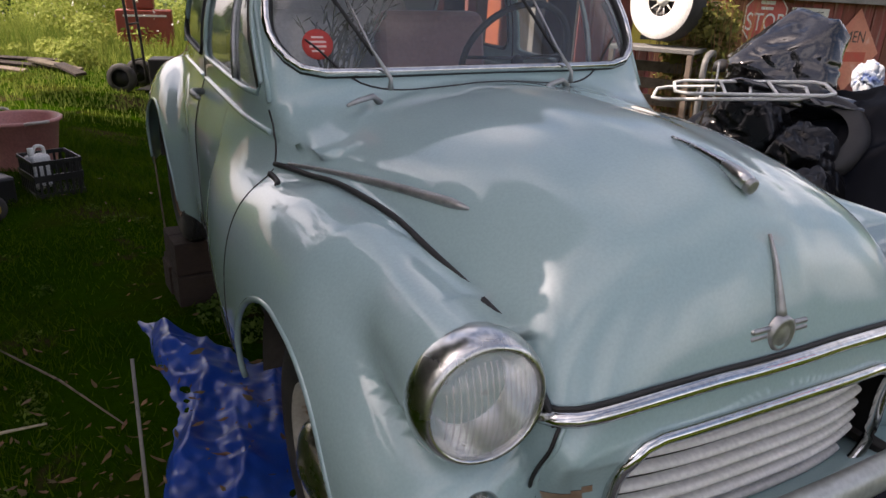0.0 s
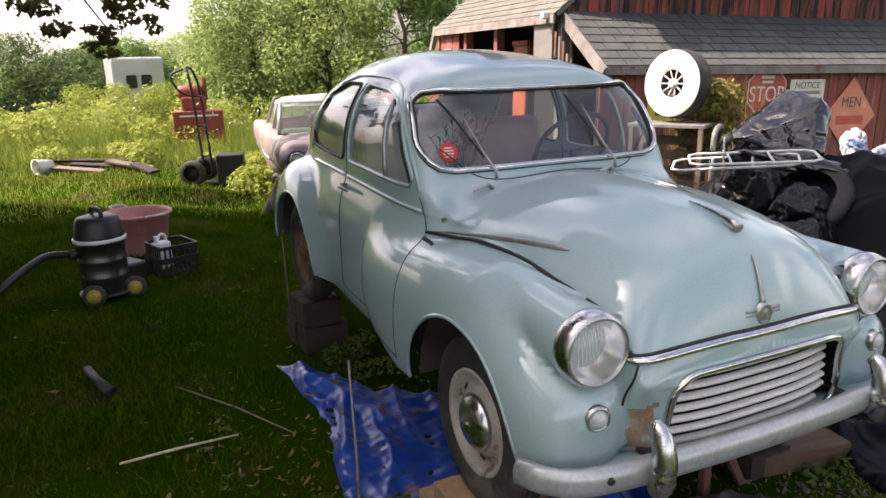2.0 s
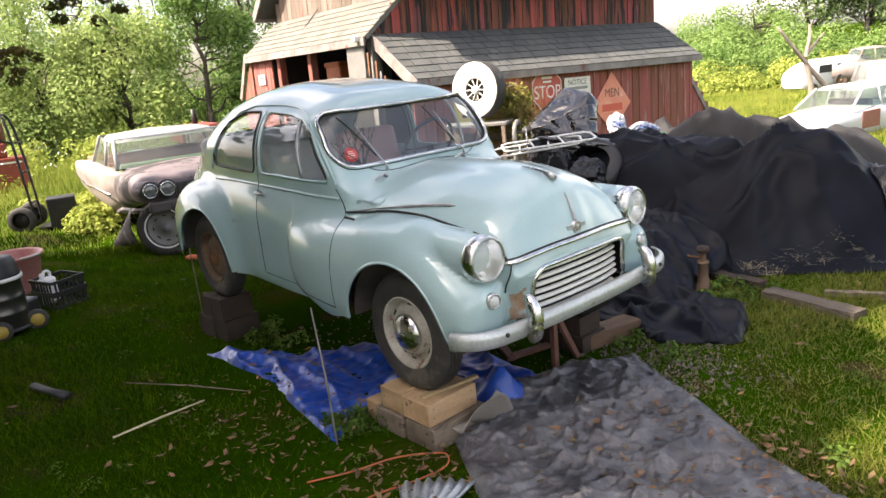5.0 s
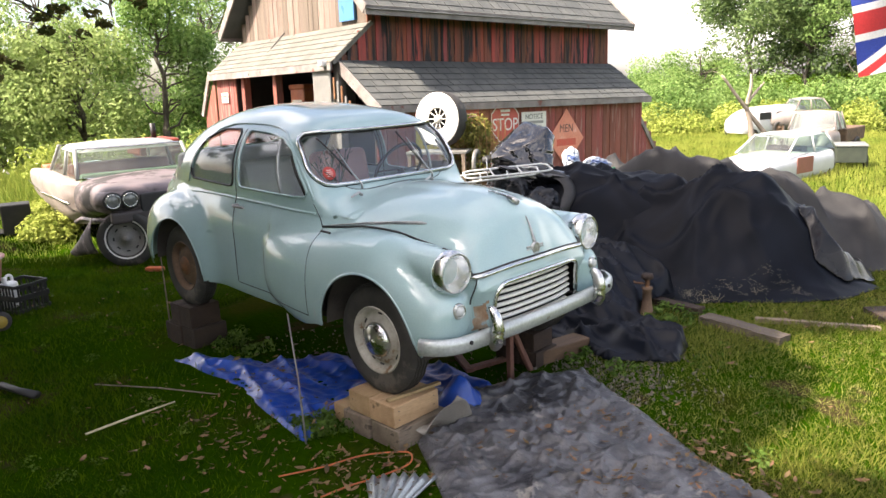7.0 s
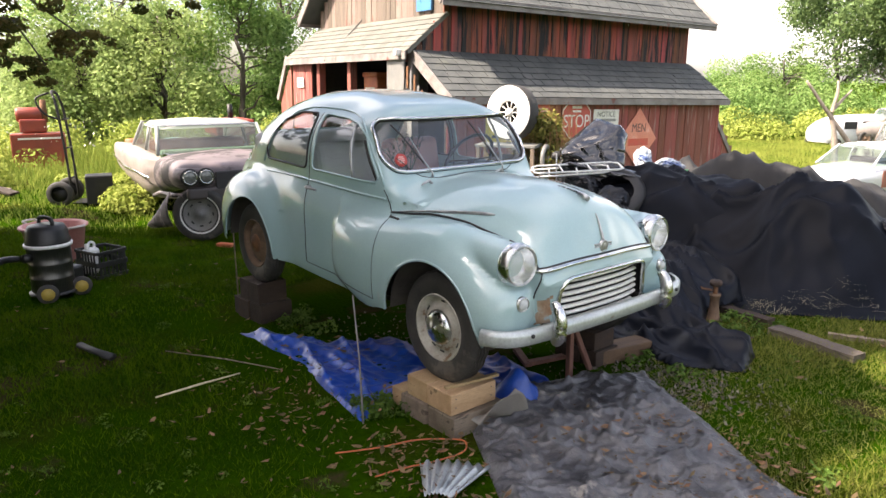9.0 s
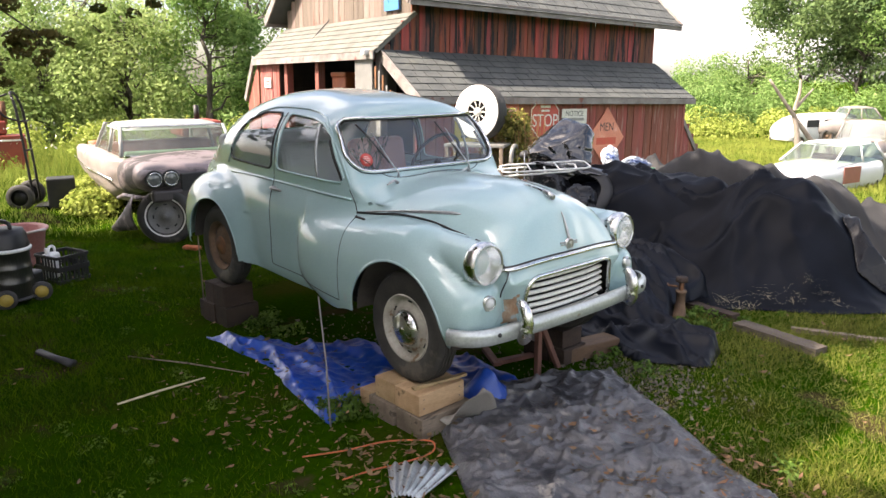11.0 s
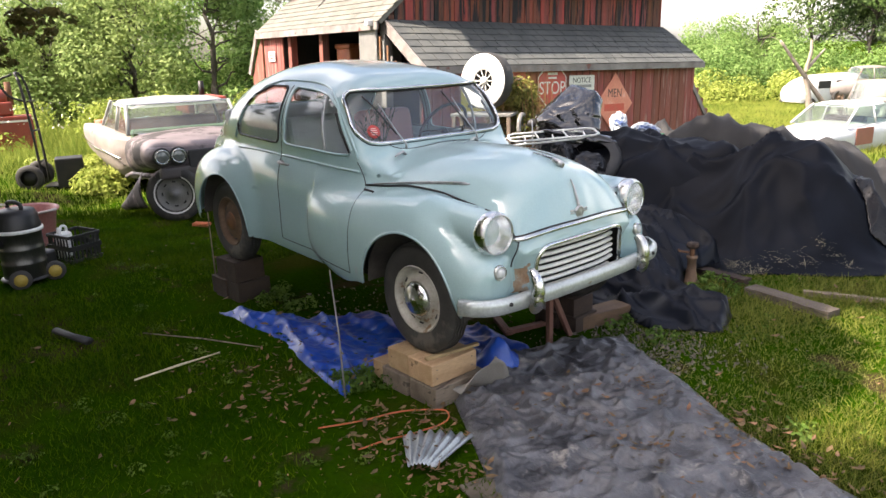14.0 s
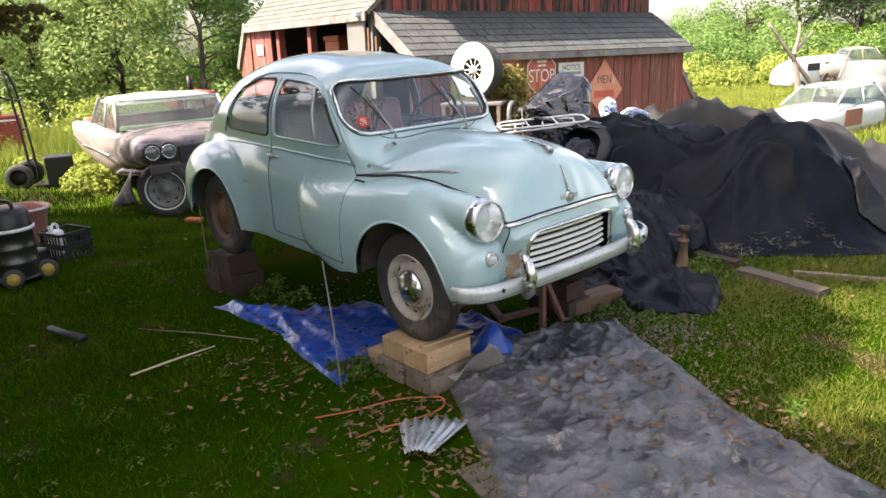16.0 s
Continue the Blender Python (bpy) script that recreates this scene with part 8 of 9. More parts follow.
# forked driftwood standing in the meadow
dz = float(ground_z(-4.0, 13.6))
dpieces = [tube(spline([(0.15, 0.2, -0.1), (0.08, 0.1, 1.0), (0, 0, 1.5), (0.05, 0.05, 1.95), (0.02, 0.1, 2.25)], 5), [0.075 - 0.0025 * k for k in range(21)], 8),
           tube(spline([(0.35, 0.6, 0.7), (0.1, 0.15, 1.25), (-0.12, -0.25, 1.75), (-0.35, -0.6, 2.25)], 5), [0.06 - 0.002 * k for k in range(16)], 8),
           tube(spline([(0.0, 0.0, 1.6), (0.12, 0.3, 1.9), (0.2, 0.42, 2.05)], 4), [0.04 - 0.003 * k for k in range(9)], 8)]
solo("forked_driftwood", merged("forked_driftwood", dpieces), surface("grey_driftwood", (0.30, 0.25, 0.20), (0.22, 0.18, 0.145), 0.9, 0, 6, 40, 0.4), "weathered forked tree limb standing upright", "driftwood", pose(-5.3, 17.2, dz - 0.1) @ Matrix.Diagonal((1.2, 1.2, 1.2, 1)))
# flag hanging from a pole out to the side
FB = surface("flag_blue", (0.015, 0.035, 0.25), (0.02, 0.05, 0.30), 0.7, 0, 4, 120, 0.1)
FR = surface("flag_red", (0.55, 0.025, 0.03), (0.48, 0.03, 0.035), 0.7, 0, 4, 120, 0.1)
FW = surface("flag_white", (0.75, 0.74, 0.74), (0.68, 0.67, 0.67), 0.7, 0, 4, 120, 0.1)
nu, nv = 240, 120
fv, ff, fm = [], [], []
for i in range(nu + 1):
    for j in range(nv + 1):
        u, q = i / nu, j / nv
        fv.append((1.2 * u, 0.05 * math.sin(u * 9) * u + 0.03 * math.sin(u * 5 + q * 4), 0.6 * q - 0.10 * u * (1 - u)))
for i in range(nu):
    for j in range(nv):
        ff.append((i * (nv + 1) + j, (i + 1) * (nv + 1) + j, (i + 1) * (nv + 1) + j + 1, i * (nv + 1) + j + 1))
        x, y = (i + 0.5) / nu * 60 - 30, (j + 0.5) / nv * 30 - 15
        d1, d2 = abs(x - 2 * y) / math.sqrt(5), abs(x + 2 * y) / math.sqrt(5)
        k = 0
        if min(d1, d2) < 3:
            k = 2
        if min(d1, d2) < 1.1:
            k = 1
        if abs(x) < 5 or abs(y) < 5:
            k = 2
        if abs(x) < 3 or abs(y) < 3:
            k = 1
        fm.append(k)
fme = mesh_of("flag_cloth", fv, ff)
for mm in (FB, FR, FW):
    fme.materials.append(mm)
fme.polygons.foreach_set("material_index", fm)
flag = thing("flag", pose(2.38, 2.56, 2.07, 0, 15, 224), "blue, white and red crossed flag hanging from a pole", "flag")
part("cloth", fme, None, flag)
part("pole", tube_mesh("pole", [(0.0, 0, -2.2), (0.0, 0, 1.0)], 0.016, 8), WHITEP, flag, "white pole", pose(0, 0, 0, 0, -15, 0))

# ---- trees, hedges, weeds, grass ----
CX, CY = 2.8, -3.0


def polar(a, r):
    return CX + r * math.cos(radians(a)), CY + r * math.sin(radians(a))


FAR = [  # bearing, distance, height, spread, leaves, droop, kind
    (188, 38, 3.6, 2.8, LEAF_B, 0.2, "spreading"), (183.5, 42, 4.2, 3.0, LEAF_C, 0.0, "spreading"), (180, 40, 3.8, 2.8, LEAF_C, 0.2, "spreading"), (176.5, 46, 4.2, 3.0, LEAF_B, 0.0, "spreading"), (173.5, 48, 4.4, 3.0, LEAF_A, 0.0, "spreading"),
    (167.8, 31, 4.9, 2.2, LEAF_A, 0.9, "willow"), (166.8, 40, 10, 3.0, LEAF_B, 0.0, "tall"), (166.5, 28, 6.6, 2.5, LEAF_A, 0.9, "willow"), (163.5, 36, 12.5, 3.4, LEAF_B, 0.2, "tall"),
    (161, 27, 6.0, 2.2, LEAF_A, 0.9, "willow"), (158, 34, 11.5, 3.0, LEAF_B, 0.0, "tall"), (155.5, 26, 6.5, 2.2, LEAF_B, 0.3, "spreading"), (152.5, 31, 11, 2.8, LEAF_B, 0.2, "tall"),
    (148, 38, 10, 3.2, LEAF_C, 0.0, "tall"), (143, 40, 9, 3.2, LEAF_B, 0.0, "spreading"),
    (124, 46, 3.4, 2.6, LEAF_B, 0.2, "spreading"), (121.5, 47, 3.6, 2.6, LEAF_C, 0.2, "spreading"), (118.5, 48, 4.2, 2.8, LEAF_B, 0.2, "spreading"), (115.2, 48, 5.2, 3.0, LEAF_B, 0.2, "spreading"), (111.6, 52, 14.5, 4.2, LEAF_C, 0.2, "tall dark"),
    (108.0, 48, 13.5, 3.8, LEAF_C, 0.2, "tall dark"), (105.0, 45, 8.5, 3.0, LEAF_B, 0.3, "spreading"), (101.5, 48, 11, 3.6, LEAF_C, 0.0, "tall dark"), (97.0, 46, 9, 3.4, LEAF_B, 0.0, "spreading"),
]
for k, (a, r, h, sp_, mm, dr, kn) in enumerate(FAR):
    x, y = polar(a, r)
    tree("willow_tree" if kn == "willow" else "tree", x, y, h, sp_, mm, 100 + k, "%s %s tree beyond the field" % (kn, "yellow-green" if mm is LEAF_A else "green" if mm is LEAF_B else "deep green"), (10000 if kn == "tall" else 14500) if "dark" not in kn else 24000, 0.08 if "dark" not in kn else 0.125, 0.16, 0.16 if kn != "tall" else 0.2, 28 if "dark" not in kn else 52, dr)


def bushes(name, spots, material, seed, leaves, size, label, category="bushes", flat=0.8):
    rng = np.random.RandomState(seed)
    cs = [(x, y, float(ground_z(x, y)) + z) for x, y, z, r in spots]
    rs = [r for *_, r in spots]
    return tagged(solo(name, soup(name, leaf_cloud(rng, cs, rs, leaves, size, flat)), material, label, category), kind="stuff")


rh = np.random.RandomState(77)
hedge = []
for k in range(70):
    a, r = rh.uniform(98, 125), rh.uniform(36, 41)
    x, y = polar(a, r)
    hedge.append((x, y, rh.uniform(0.1, 0.9), rh.uniform(0.6, 1.0)))
bushes("hedge", hedge, LEAF_Y, 5, 26000, 0.085, "yellow-green bramble hedge across the meadow", "hedge")
hedge = []
for k in range(110):
    a, r = rh.uniform(98, 125), rh.uniform(41, 44)
    x, y = polar(a, r)
    hedge.append((x, y, rh.uniform(0.5, 2.0), rh.uniform(0.8, 1.4)))
bushes("hedge", hedge, LEAF_B, 6, 34000, 0.095, "green shrubs behind the brambles", "hedge")
weeds = []
for k in range(120):
    a, r = rh.uniform(150, 188), rh.uniform(17, 30)
    x, y = polar(a, r)
    weeds.append((x, y, rh.uniform(0.1, 0.85), rh.uniform(0.35, 0.7)))
bank = []
for k in range(70):
    a, r = rh.uniform(148, 171), rh.uniform(27, 36)
    x, y = polar(a, r)
    bank.append((x, y, rh.uniform(0.3, 2.6), rh.uniform(0.8, 1.5)))
for k in range(60):
    x, y = rh.uniform(-30.5, -26.5), rh.uniform(-2.6, 2.2)
    weeds.append((x, y, rh.uniform(0.4, 1.75), rh.uniform(0.35, 0.6)))
bushes("shrub_bank", bank, LEAF_A, 21, 26000, 0.085, "soft yellow-green shrubs under the far trees", "shrubs")
bushes("weed_bank", weeds, LEAF_Y, 7, 50000, 0.055, "bank of tall green weeds across the field", "weeds")
near = []
for k in range(46):
    t = rh.uniform(0, 1)
    x, y = [(-9.6 - 3 * t, 0.6 + 1.6 * rh.uniform(-0.3, 1)), (-8.4 - 1.5 * t, 0.5 + 0.3 * rh.uniform(-1, 0.6)), (-11.6 - 2 * rh.uniform(0, 1), -0.8 - 2.0 * t)][k % 3]
    near.append((x, y, rh.uniform(0.0, 0.22), rh.uniform(0.16, 0.34)))
bushes("leafy_weeds", near, LEAF_Y, 8, 13000, 0.042, "sunlit broad-leaved weeds round the scrap", "weeds")
gold = []
for k in range(26):
    x, y = -4.55 + 0.7 * rh.uniform(0, 1), 4.35 + 0.75 * rh.uniform(0, 1)
    gold.append((x, y, rh.uniform(0.3, 1.35), rh.uniform(0.12, 0.24)))
bushes("wild_bush", gold, leafy("bush_yellow", (0.10, 0.11, 0.03), (0.25, 0.23, 0.06), 2.0, 0.5, 0.3), 9, 6000, 0.035, "tall yellowing bush with reddish stems by the barn", "bush", 1.2)
pts = []
for k in range(300):
    a = rh.uniform(0, 1)
    x0, y0 = -4.55 + 0.8 * rh.uniform(0, 1), 4.3 + 0.8 * rh.uniform(0, 1)
    z0 = float(ground_z(x0, y0))
    top = np.array([x0 + rh.normal() * 0.12, y0 + rh.normal() * 0.12, z0 + rh.uniform(1.0, 1.75)])
    b = np.array([x0, y0, z0])
    n = np.array([0.006, 0.006, 0])
    pts.append([b - n, b + n, top])
tagged(solo("wild_stems", soup("wild_stems", np.array(pts)), surface("red_stem", (0.20, 0.09, 0.04), (0.26, 0.16, 0.06), 0.8, 0, 9, 60, 0.05), "reddish stems of the bush by the barn", "stems"), kind="stuff")

# white flower heads over the weed bank
rf = np.random.RandomState(31)
fl = []
for k in range(420):
    a, r = rf.uniform(150, 188), rf.uniform(15, 26)
    x, y = polar(a, r)
    c = np.array([x, y, float(ground_z(x, y)) + rf.uniform(0.6, 1.15)])
    d1, d2 = rf.normal(size=3) * 0.013, rf.normal(size=3) * 0.013
    fl.append([c - d1, c - d2, c + d1, c + d2])
tagged(solo("flower_heads", soup("flower_heads", np.array(fl)), surface("white_petal", (0.62, 0.60, 0.50), (0.7, 0.68, 0.6), 0.8, 0, 9, 60, 0.0), "white flower heads over the weeds", "flowers"), kind="stuff")


def blades(rng, x, y, h, w, lean, z=None):
    """Grass blades as narrow triangles of two segments."""
    n = len(x)
    z = ground_z(x, y) if z is None else z
    a = rng.uniform(0, 2 * np.pi, n)
    side = np.stack([np.cos(a), np.sin(a), np.zeros(n)], 1) * w[:, None]
    b = np.stack([x, y, z - 0.005], 1)
    l = rng.normal(size=(n, 2)) * lean[:, None]
    t = b + np.stack([l[:, 0], l[:, 1], h], 1)
    return np.stack([b - side, b + side, t], 1)


def off_sheets(x, y):
    keep = np.ones(len(x), bool)
    for poly in ([(-2.0, -0.85), (-1.47, -0.55), (-1.05, 0.0), (0.35, 0.2), (0.38, -0.3), (-0.30, -0.42), (-0.2, -1.0), (-1.38, -0.88)],
                 [(0.10, -0.54), (0.0, -0.2), (0.39, 0.62), (0.98, 0.36), (1.42, 0.11), (2.13, -0.10), (2.7, -0.25), (2.55, -1.5), (1.6, -1.42), (1.10, -1.14), (0.77, -0.93), (0.4, -0.70)],
                 [(-0.5, 1.0), (0.43, 0.95), (0.75, 1.16), (0.66, 1.48), (0.2, 1.6), (0.0, 2.2), (-0.6, 2.4), (-1.0, 1.5)]):
        keep &= poly_sdf(poly, 0.02)(x, y) > 0.0
    keep &= ~((x > -2.9) & (x < 0.35) & (y > -0.55) & (y < 0.9))
    for poly in (FRONT_COVER, BACK_COVER):
        keep &= poly_sdf(poly, 0.05)(x, y) > 0.0
    return keep


patch = Waves(61, 1.7, 4)
rg = np.random.RandomState(5)
# Tree shade and sun are coloured in: dark green left, dry yellow-green right.
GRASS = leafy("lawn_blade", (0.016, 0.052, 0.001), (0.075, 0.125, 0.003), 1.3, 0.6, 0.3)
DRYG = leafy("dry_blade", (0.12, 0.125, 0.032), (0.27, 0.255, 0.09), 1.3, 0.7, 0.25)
n = 480000
x, y = rg.uniform(-7.5, 3.2, n), rg.uniform(-3.6, 5.5, n)
pv = patch(x, y)
bare = np.exp(-((x + 0.9) / 1.6) ** 2 - ((y + 1.0) / 0.5) ** 2) + 1.2 * np.exp(-((x - 0.55) / 0.6) ** 2 - ((y - 0.75) / 0.5) ** 2) + 0.9 * np.exp(-((x - 0.4) / 0.5) ** 2 - ((y + 1.2) / 0.35) ** 2)
keep = off_sheets(x, y) & (rg.uniform(0, 1, n) < np.clip(0.75 + 0.5 * pv - 0.85 * bare, 0.06, 1))
x, y, pv = x[keep], y[keep], pv[keep]
h = rg.uniform(0.022, 0.062, len(x)) * (1 + 0.5 * pv)
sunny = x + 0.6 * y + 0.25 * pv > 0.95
bl = blades(rg, x, y, h, rg.uniform(0.002, 0.0042, len(x)), h * 0.55)
tagged(solo("lawn_grass", soup("lawn_grass", bl[~sunny]), GRASS, "short uneven lawn grass, green darkened for tree shade", "grass"), kind="stuff")
tagged(solo("lawn_grass", soup("lawn_grass", bl[sunny]), leafy("sunlit_dry_blade", (0.055, 0.088, 0.010), (0.20, 0.205, 0.045), 1.6, 0.6, 0.3), "short dry lawn grass, yellow-green for the sun", "grass"), kind="stuff")
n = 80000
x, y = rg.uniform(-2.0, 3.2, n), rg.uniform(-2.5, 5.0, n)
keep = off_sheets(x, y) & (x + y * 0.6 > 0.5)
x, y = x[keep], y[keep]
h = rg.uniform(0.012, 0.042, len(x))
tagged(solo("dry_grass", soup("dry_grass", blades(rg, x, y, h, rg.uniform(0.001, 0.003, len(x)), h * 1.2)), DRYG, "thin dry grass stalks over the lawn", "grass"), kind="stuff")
n = 90000
a, r = np.radians(rg.uniform(96, 126, n)), 10 + 27 * rg.uniform(0, 1, n) ** 0.7
x, y = CX + r * np.cos(a), CY + r * np.sin(a)
h = rg.uniform(0.05, 0.22, n)
tagged(solo("meadow_grass", soup("meadow_grass", blades(rg, x, y, h, rg.uniform(0.006, 0.014, n), h * 0.3)), leafy("meadow_blade", (0.14, 0.20, 0.03), (0.34, 0.36, 0.08), 0.5, 0.6, 0.4), "tall sunlit meadow grass", "grass"), kind="stuff")
n = 70000
a, r = np.radians(rg.uniform(149, 190, n)), 10 + 18 * rg.uniform(0, 1, n) ** 0.7
x, y = CX + r * np.cos(a), CY + r * np.sin(a)
h = rg.uniform(0.03, 0.10, n) + 0.5 * np.clip((r - 14) / 6, 0, 1) * rg.uniform(0.2, 1.3, n)
tagged(solo("field_grass", soup("field_grass", blades(rg, x, y, h, rg.uniform(0.006, 0.014, n), h * 0.3)), leafy("field_blade", (0.10, 0.16, 0.025), (0.28, 0.32, 0.07), 0.5, 0.6, 0.4), "sunlit field grass and weeds", "grass"), kind="stuff")
# leafy weeds by the blocks and the sheets
tuft = [(-0.15 - 0.25 * rh.uniform(0, 1), -0.86 - 0.16 * rh.uniform(-1, 1), 0.03, 0.06) for _ in range(16)] + [(0.30 + 0.35 * rh.uniform(-1, 1), 0.95 + 0.12 * rh.uniform(-1, 1) - 0.1, 0.02, 0.05) for _ in range(10)] + [(0.35 + 0.2 * rh.uniform(-1, 1), 1.98 + 0.2 * rh.uniform(-1, 1), 0.03, 0.06) for _ in range(12)] + [(-2.0 + 0.5 * rh.uniform(-1, 1), -0.5 + 0.15 * rh.uniform(-1, 1), 0.03, 0.07) for _ in range(10)] + [(1.55 + 0.12 * rh.uniform(-1, 1), 0.30 + 0.1 * rh.uniform(-1, 1), 0.02, 0.04) for _ in range(5)]
bushes("low_weeds", tuft, leafy("weed_leaf", (0.045, 0.09, 0.015), (0.12, 0.19, 0.04), 3, 0.5, 0.3), 12, 2600, 0.018, "low green weeds growing by the sheets", "weeds")
rw = np.random.RandomState(88)
wx, wy = rw.uniform(-4.0, 3.0, 700), rw.uniform(-3.2, 4.5, 700)
ok = off_sheets(wx, wy) & (patch(wx * 1.7, wy * 1.7) > -0.15)
bushes("clover", [(a, b, 0.012, rw.uniform(0.02, 0.06)) for a, b in zip(wx[ok], wy[ok])], leafy("clover_leaf", (0.035, 0.075, 0.008), (0.12, 0.18, 0.03), 2.0, 0.5, 0.3), 14, 11000, 0.011, "broad-leaved clover and plantain in the lawn", "weeds", 0.5)
# fallen leaves and gravel
rl = np.random.RandomState(17)
lv = []
n = 620
x, y = rl.uniform(-4.5, 3.0, n), rl.uniform(-3.0, 3.0, n)
extra = [(0.72, -1.16, 0.14, 120), (0.35, -0.92, 0.12, 60), (1.62, 0.02, 0.20, 150), (1.25, 0.18, 0.12, 60), (0.95, 0.1, 0.15, 60), (1.15, -0.35, 0.12, 40), (-0.9, -1.25, 0.3, 60), (0.75, -0.2, 0.5, 90), (1.4, -0.5, 0.4, 90), (0.35, -1.25, 0.25, 50), (-0.3, -1.4, 0.35, 110), (0.2, -1.1, 0.2, 80), (-0.7, -1.15, 0.25, 50)]
for cx_, cy_, s_, k_ in extra:
    x, y = np.append(x, rl.normal(cx_, s_, k_)), np.append(y, rl.normal(cy_, s_ * 0.6, k_))
x, y = np.append(x, rl.normal(-0.85, 0.35, 70)), np.append(y, rl.normal(-0.72, 0.16, 70))
ok = ~((x > -2.9) & (x < 0.35) & (y > -0.5) & (y < 0.9)) & (poly_sdf(FRONT_COVER, 0.05)(x, y) > 0.0)
for px, py in zip(x[ok], y[ok]):
    s = rl.uniform(0.010, 0.034) if rl.uniform() < 0.5 else rl.uniform(0.006, 0.018)
    a = rl.uniform(0, 6.28)
    u = np.array([math.cos(a), math.sin(a), rl.uniform(-0.3, 0.3)])
    v2 = np.array([-math.sin(a), math.cos(a), rl.uniform(-0.5, 0.5)])
    c = np.array([px, py, float(ground_z(px, py)) + rl.uniform(0.022, 0.06) + (0.035 if -1.6 < px < -0.1 and -1.0 < py < -0.5 else 0.0)])
    up = np.array([0, 0, 1.0])
    w = rl.uniform(0.2, 0.42)
    lift = rl.uniform(0.1, 0.45) * s
    lv.append([c - u * s + up * lift, c - u * s * 0.2 - v2 * s * w + up * lift * 0.6, c + u * s * 0.55 - v2 * s * w * 0.7, c + u * s * 1.1 + up * lift * 0.7, c + u * s * 0.5 + v2 * s * w * 0.8 + up * lift * 0.8, c - u * s * 0.3 + v2 * s * w])
tagged(solo("fallen_leaves", soup("fallen_leaves", np.array(lv)), surface("dead_leaf", (0.085, 0.045, 0.017), (0.20, 0.125, 0.055), 0.85, 0, 20, 90, 0.1, vary=0.5, island=True), "brown fallen leaves scattered on ground and sheets", "leaves"), kind="stuff")
gv = []
for k in range(1500):
    px, py = rl.normal(0.62, 0.28), rl.normal(0.72, 0.22)
    if k % 3 == 0:
        px, py = rl.uniform(-1.8, 0.3), rl.uniform(-0.4, 1.0)
    s = rl.uniform(0.004, 0.014)
    c = np.array([px, py, float(ground_z(px, py)) + s * 0.3])
    p = [c + rl.normal(size=3) * s for _ in range(3)]
    top = c + np.array([0, 0, s])
    gv += [[p[0], p[1], top], [p[1], p[2], top], [p[2], p[0], top]]
tagged(solo("gravel", soup("gravel", np.array(gv)), surface("grey_gravel", (0.075, 0.06, 0.045), (0.15, 0.13, 0.105), 0.9, 0, 30, 90, 0.1, vary=0.4, island=True), "loose gravel on the bare soil", "gravel"), kind="stuff")

# the shade tree that stands beside the walk, and its hanging sprays
rt = np.random.RandomState(3)
shade = thing("shade_tree", pose(-5.0, -6.8, -0.1), "broad dark tree that shades the lawn, with low hanging sprays", "tree")
pc = []
pp, spine = limb((0, 0, 0), (0.3, 0.4, 6.0), 0.34, 0.16, rt, 0.05, 9)
pc.append(pp)
cs, rs = [], []
for k in range(90):
    x, y, z = rt.uniform(-6.0, 9.5), rt.uniform(-6.5, 3.6), rt.uniform(4.4, 8.4)
    if x > 4.4 - 0.4 * (z - 4.4) and y > -0.5 - 0.35 * (z - 4.4):
        x -= 6.5
    pp, _ = limb(spine[rt.randint(4, 9)], (x, y, z), 0.09, 0.015, rt, 0.18, 6)
    pc.append(pp)
    cs.append((x, y, z))
    rs.append(rt.uniform(0.7, 1.25))
# Unseen leaf clusters added sunward to shade the ground sheet and the heap.
for k in range(54, 92):
    f = Vector((rt.uniform(0.4, 2.3), rt.uniform(-1.6, 0.0), 0.1) if k < 62 else (rt.uniform(-1.1, 0.9), rt.uniform(2.2, 3.8), 0.4)) + sun_dir * rt.uniform(6.6, 9.0) - Vector((-5.0, -6.8, -0.1))
    pp, _ = limb(spine[rt.randint(5, 9)], f, 0.07, 0.012, rt, 0.18, 6)
    pc.append(pp)
    cs.append(tuple(f))
    rs.append(rt.uniform(0.55, 0.85))
# Denser unseen clusters, added to keep direct sun off the saloon.
dense_c, dense_r = [], []
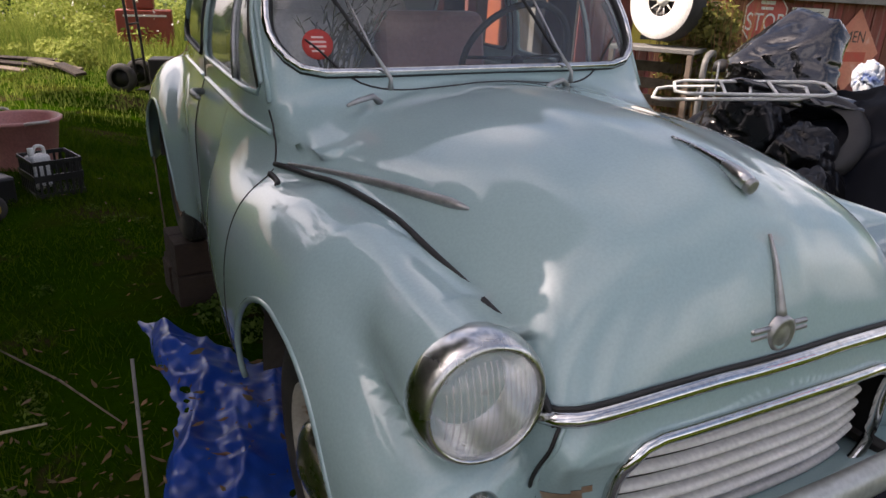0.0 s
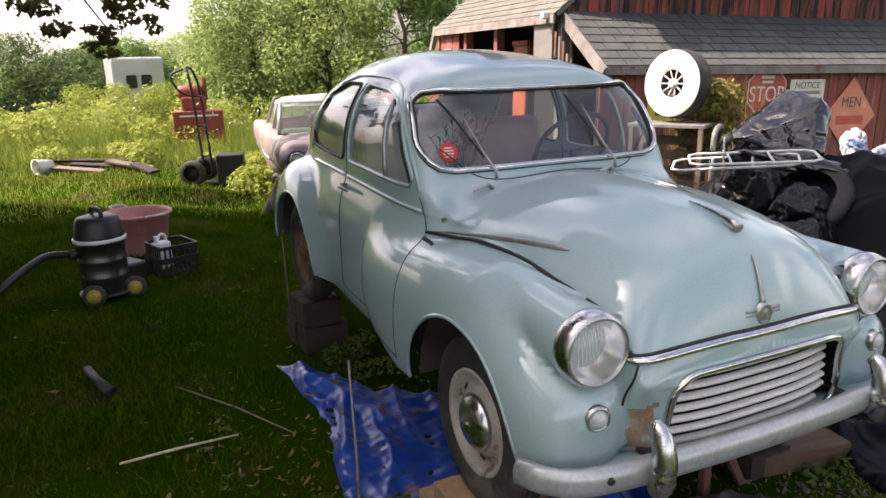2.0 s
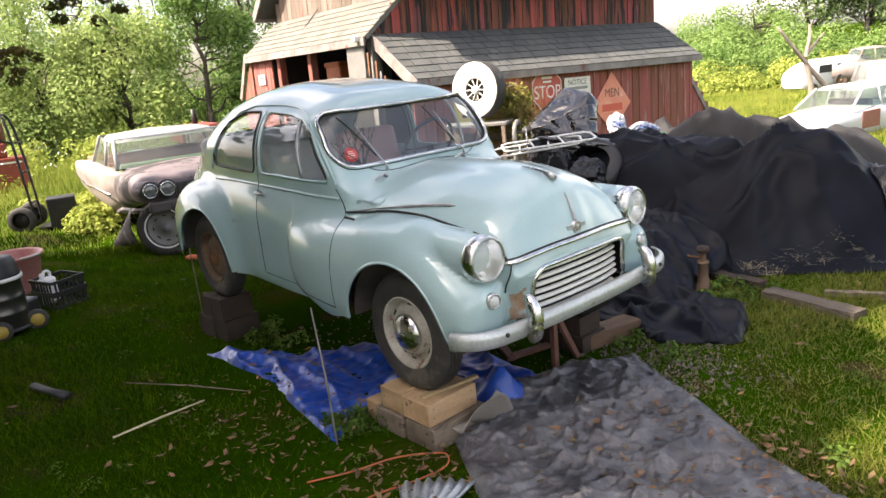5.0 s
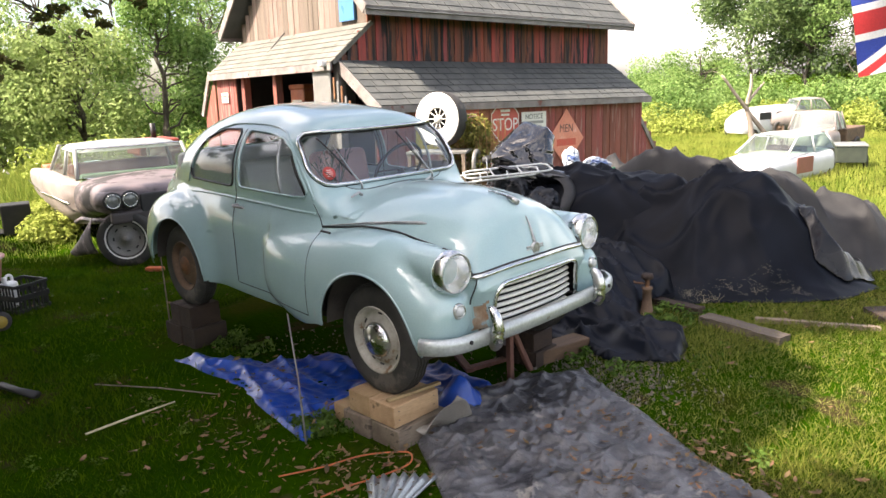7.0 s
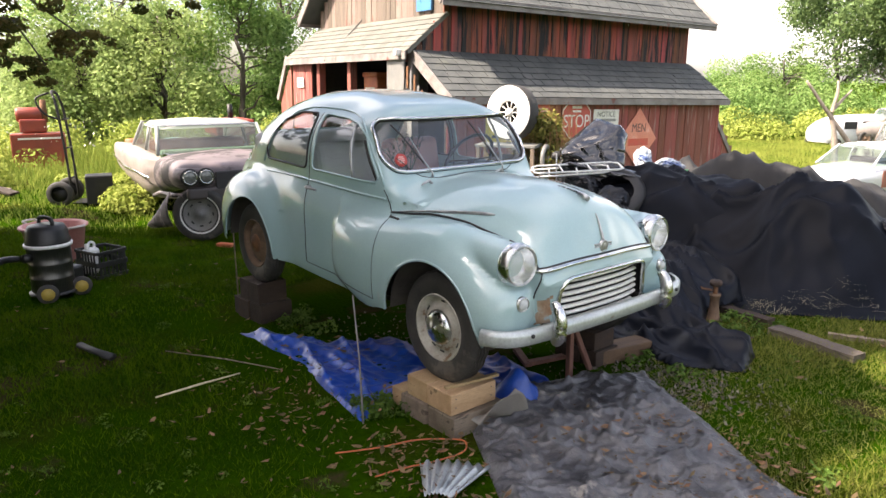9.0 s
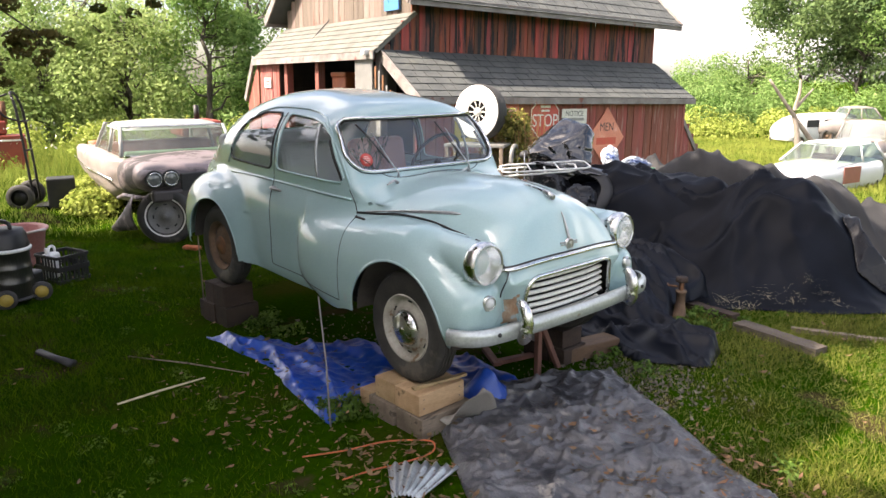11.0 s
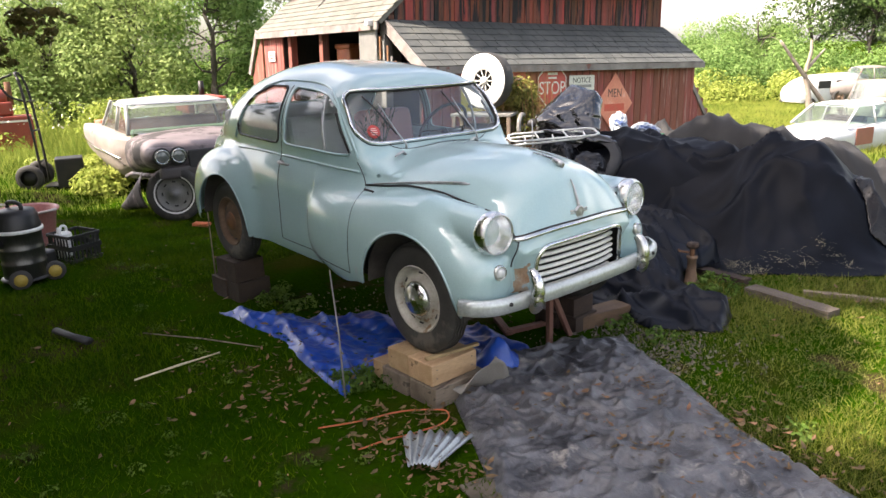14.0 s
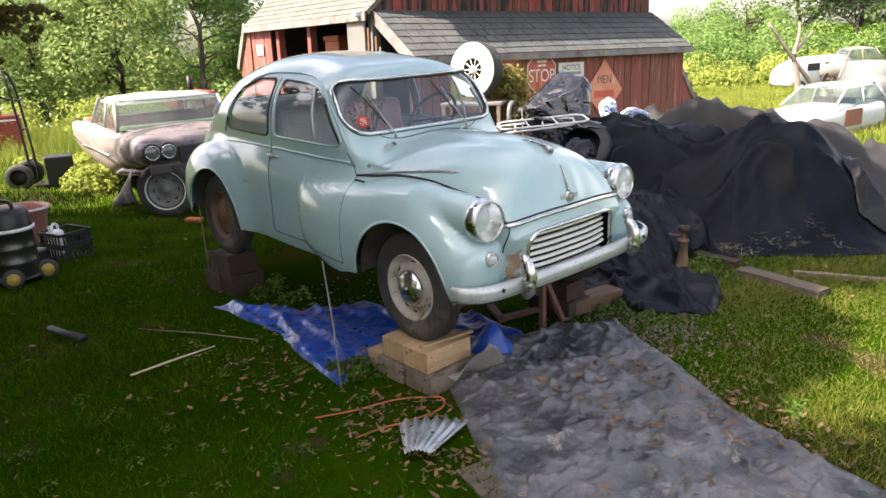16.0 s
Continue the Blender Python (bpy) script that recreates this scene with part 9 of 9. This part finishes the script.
for k in range(82):
    f = Vector((rt.uniform(-3.4, 0.25), rt.uniform(-1.5, 0.9), rt.uniform(0.1, 1.4)) if k < 64 else (rt.uniform(0.1, 0.6), rt.uniform(-0.8, 0.6), rt.uniform(0.5, 1.0)) if k < 72 else (rt.uniform(-2.4, -0.6), rt.uniform(-0.9, -0.5), rt.uniform(0.3, 1.0))) + sun_dir * rt.uniform(6.8, 8.6) - Vector((-5.0, -6.8, -0.1))
    pp, _ = limb(spine[rt.randint(5, 9)], f, 0.07, 0.012, rt, 0.18, 6)
    pc.append(pp)
    dense_c.append(tuple(f))
    dense_r.append(rt.uniform(0.6, 0.9))
SPRAY = leafy("spray_leaf", (0.045, 0.06, 0.015), (0.15, 0.12, 0.04), 1.2, 0.5, 0.5)
low = []
for tip, r in (((2.35, 5.45, 2.75), 0.26), ((2.15, 5.75, 2.50), 0.17), ((2.0, 5.2, 2.95), 0.35), ((1.6, 4.9, 2.75), 0.35), ((2.75, 6.05, 2.62), 0.13), ((1.0, 5.0, 2.30), 0.33), ((0.6, 5.3, 2.05), 0.22), ((1.2, 5.5, 2.25), 0.16)):
    pp, q = limb((0.9, 2.8, 4.4), tip, 0.035, 0.006, rt, 0.12, 7)
    pc.append(pp)
    low.append((tip, r))
part("trunk", merged("trunk", pc), BARK, shade, "dark trunk and limbs")
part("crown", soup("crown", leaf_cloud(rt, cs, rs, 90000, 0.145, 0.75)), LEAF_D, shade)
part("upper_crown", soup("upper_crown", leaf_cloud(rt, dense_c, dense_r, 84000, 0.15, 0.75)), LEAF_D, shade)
for tip, r in low:
    sub_c = [tuple(np.array(tip) + rt.normal(size=3) * r * np.array([0.75, 0.75, 0.4])) for _ in range(9)]
    part("spray", soup("spray", leaf_cloud(rt, sub_c, [r * 0.38] * 9, int(620 * r * r / 0.1) + 40, 0.034, 0.5)), SPRAY, shade)["kind"] = "stuff"

# unseen trees added beside and behind the walk to cut side light and reflections
for k, (a, r, h) in enumerate(((197, 9.5, 6.5), (203, 12.0, 10.5), (210, 10.0, 10.0), (220, 12.0, 11.0), (232, 12.5, 11.0), (244, 13.0, 11.0), (257, 13.0, 11.0), (271, 14.0, 10.0), (286, 15.0, 9.0))):
    x, y = polar(a, r)
    tree("unseen_tree", x, y, h, 2.5, LEAF_D, 300 + k, "dense dark green tree, unseen, added to block side light", 9000, 0.25, 0.17, 0.06, 36, 0.0, group="garden trees")
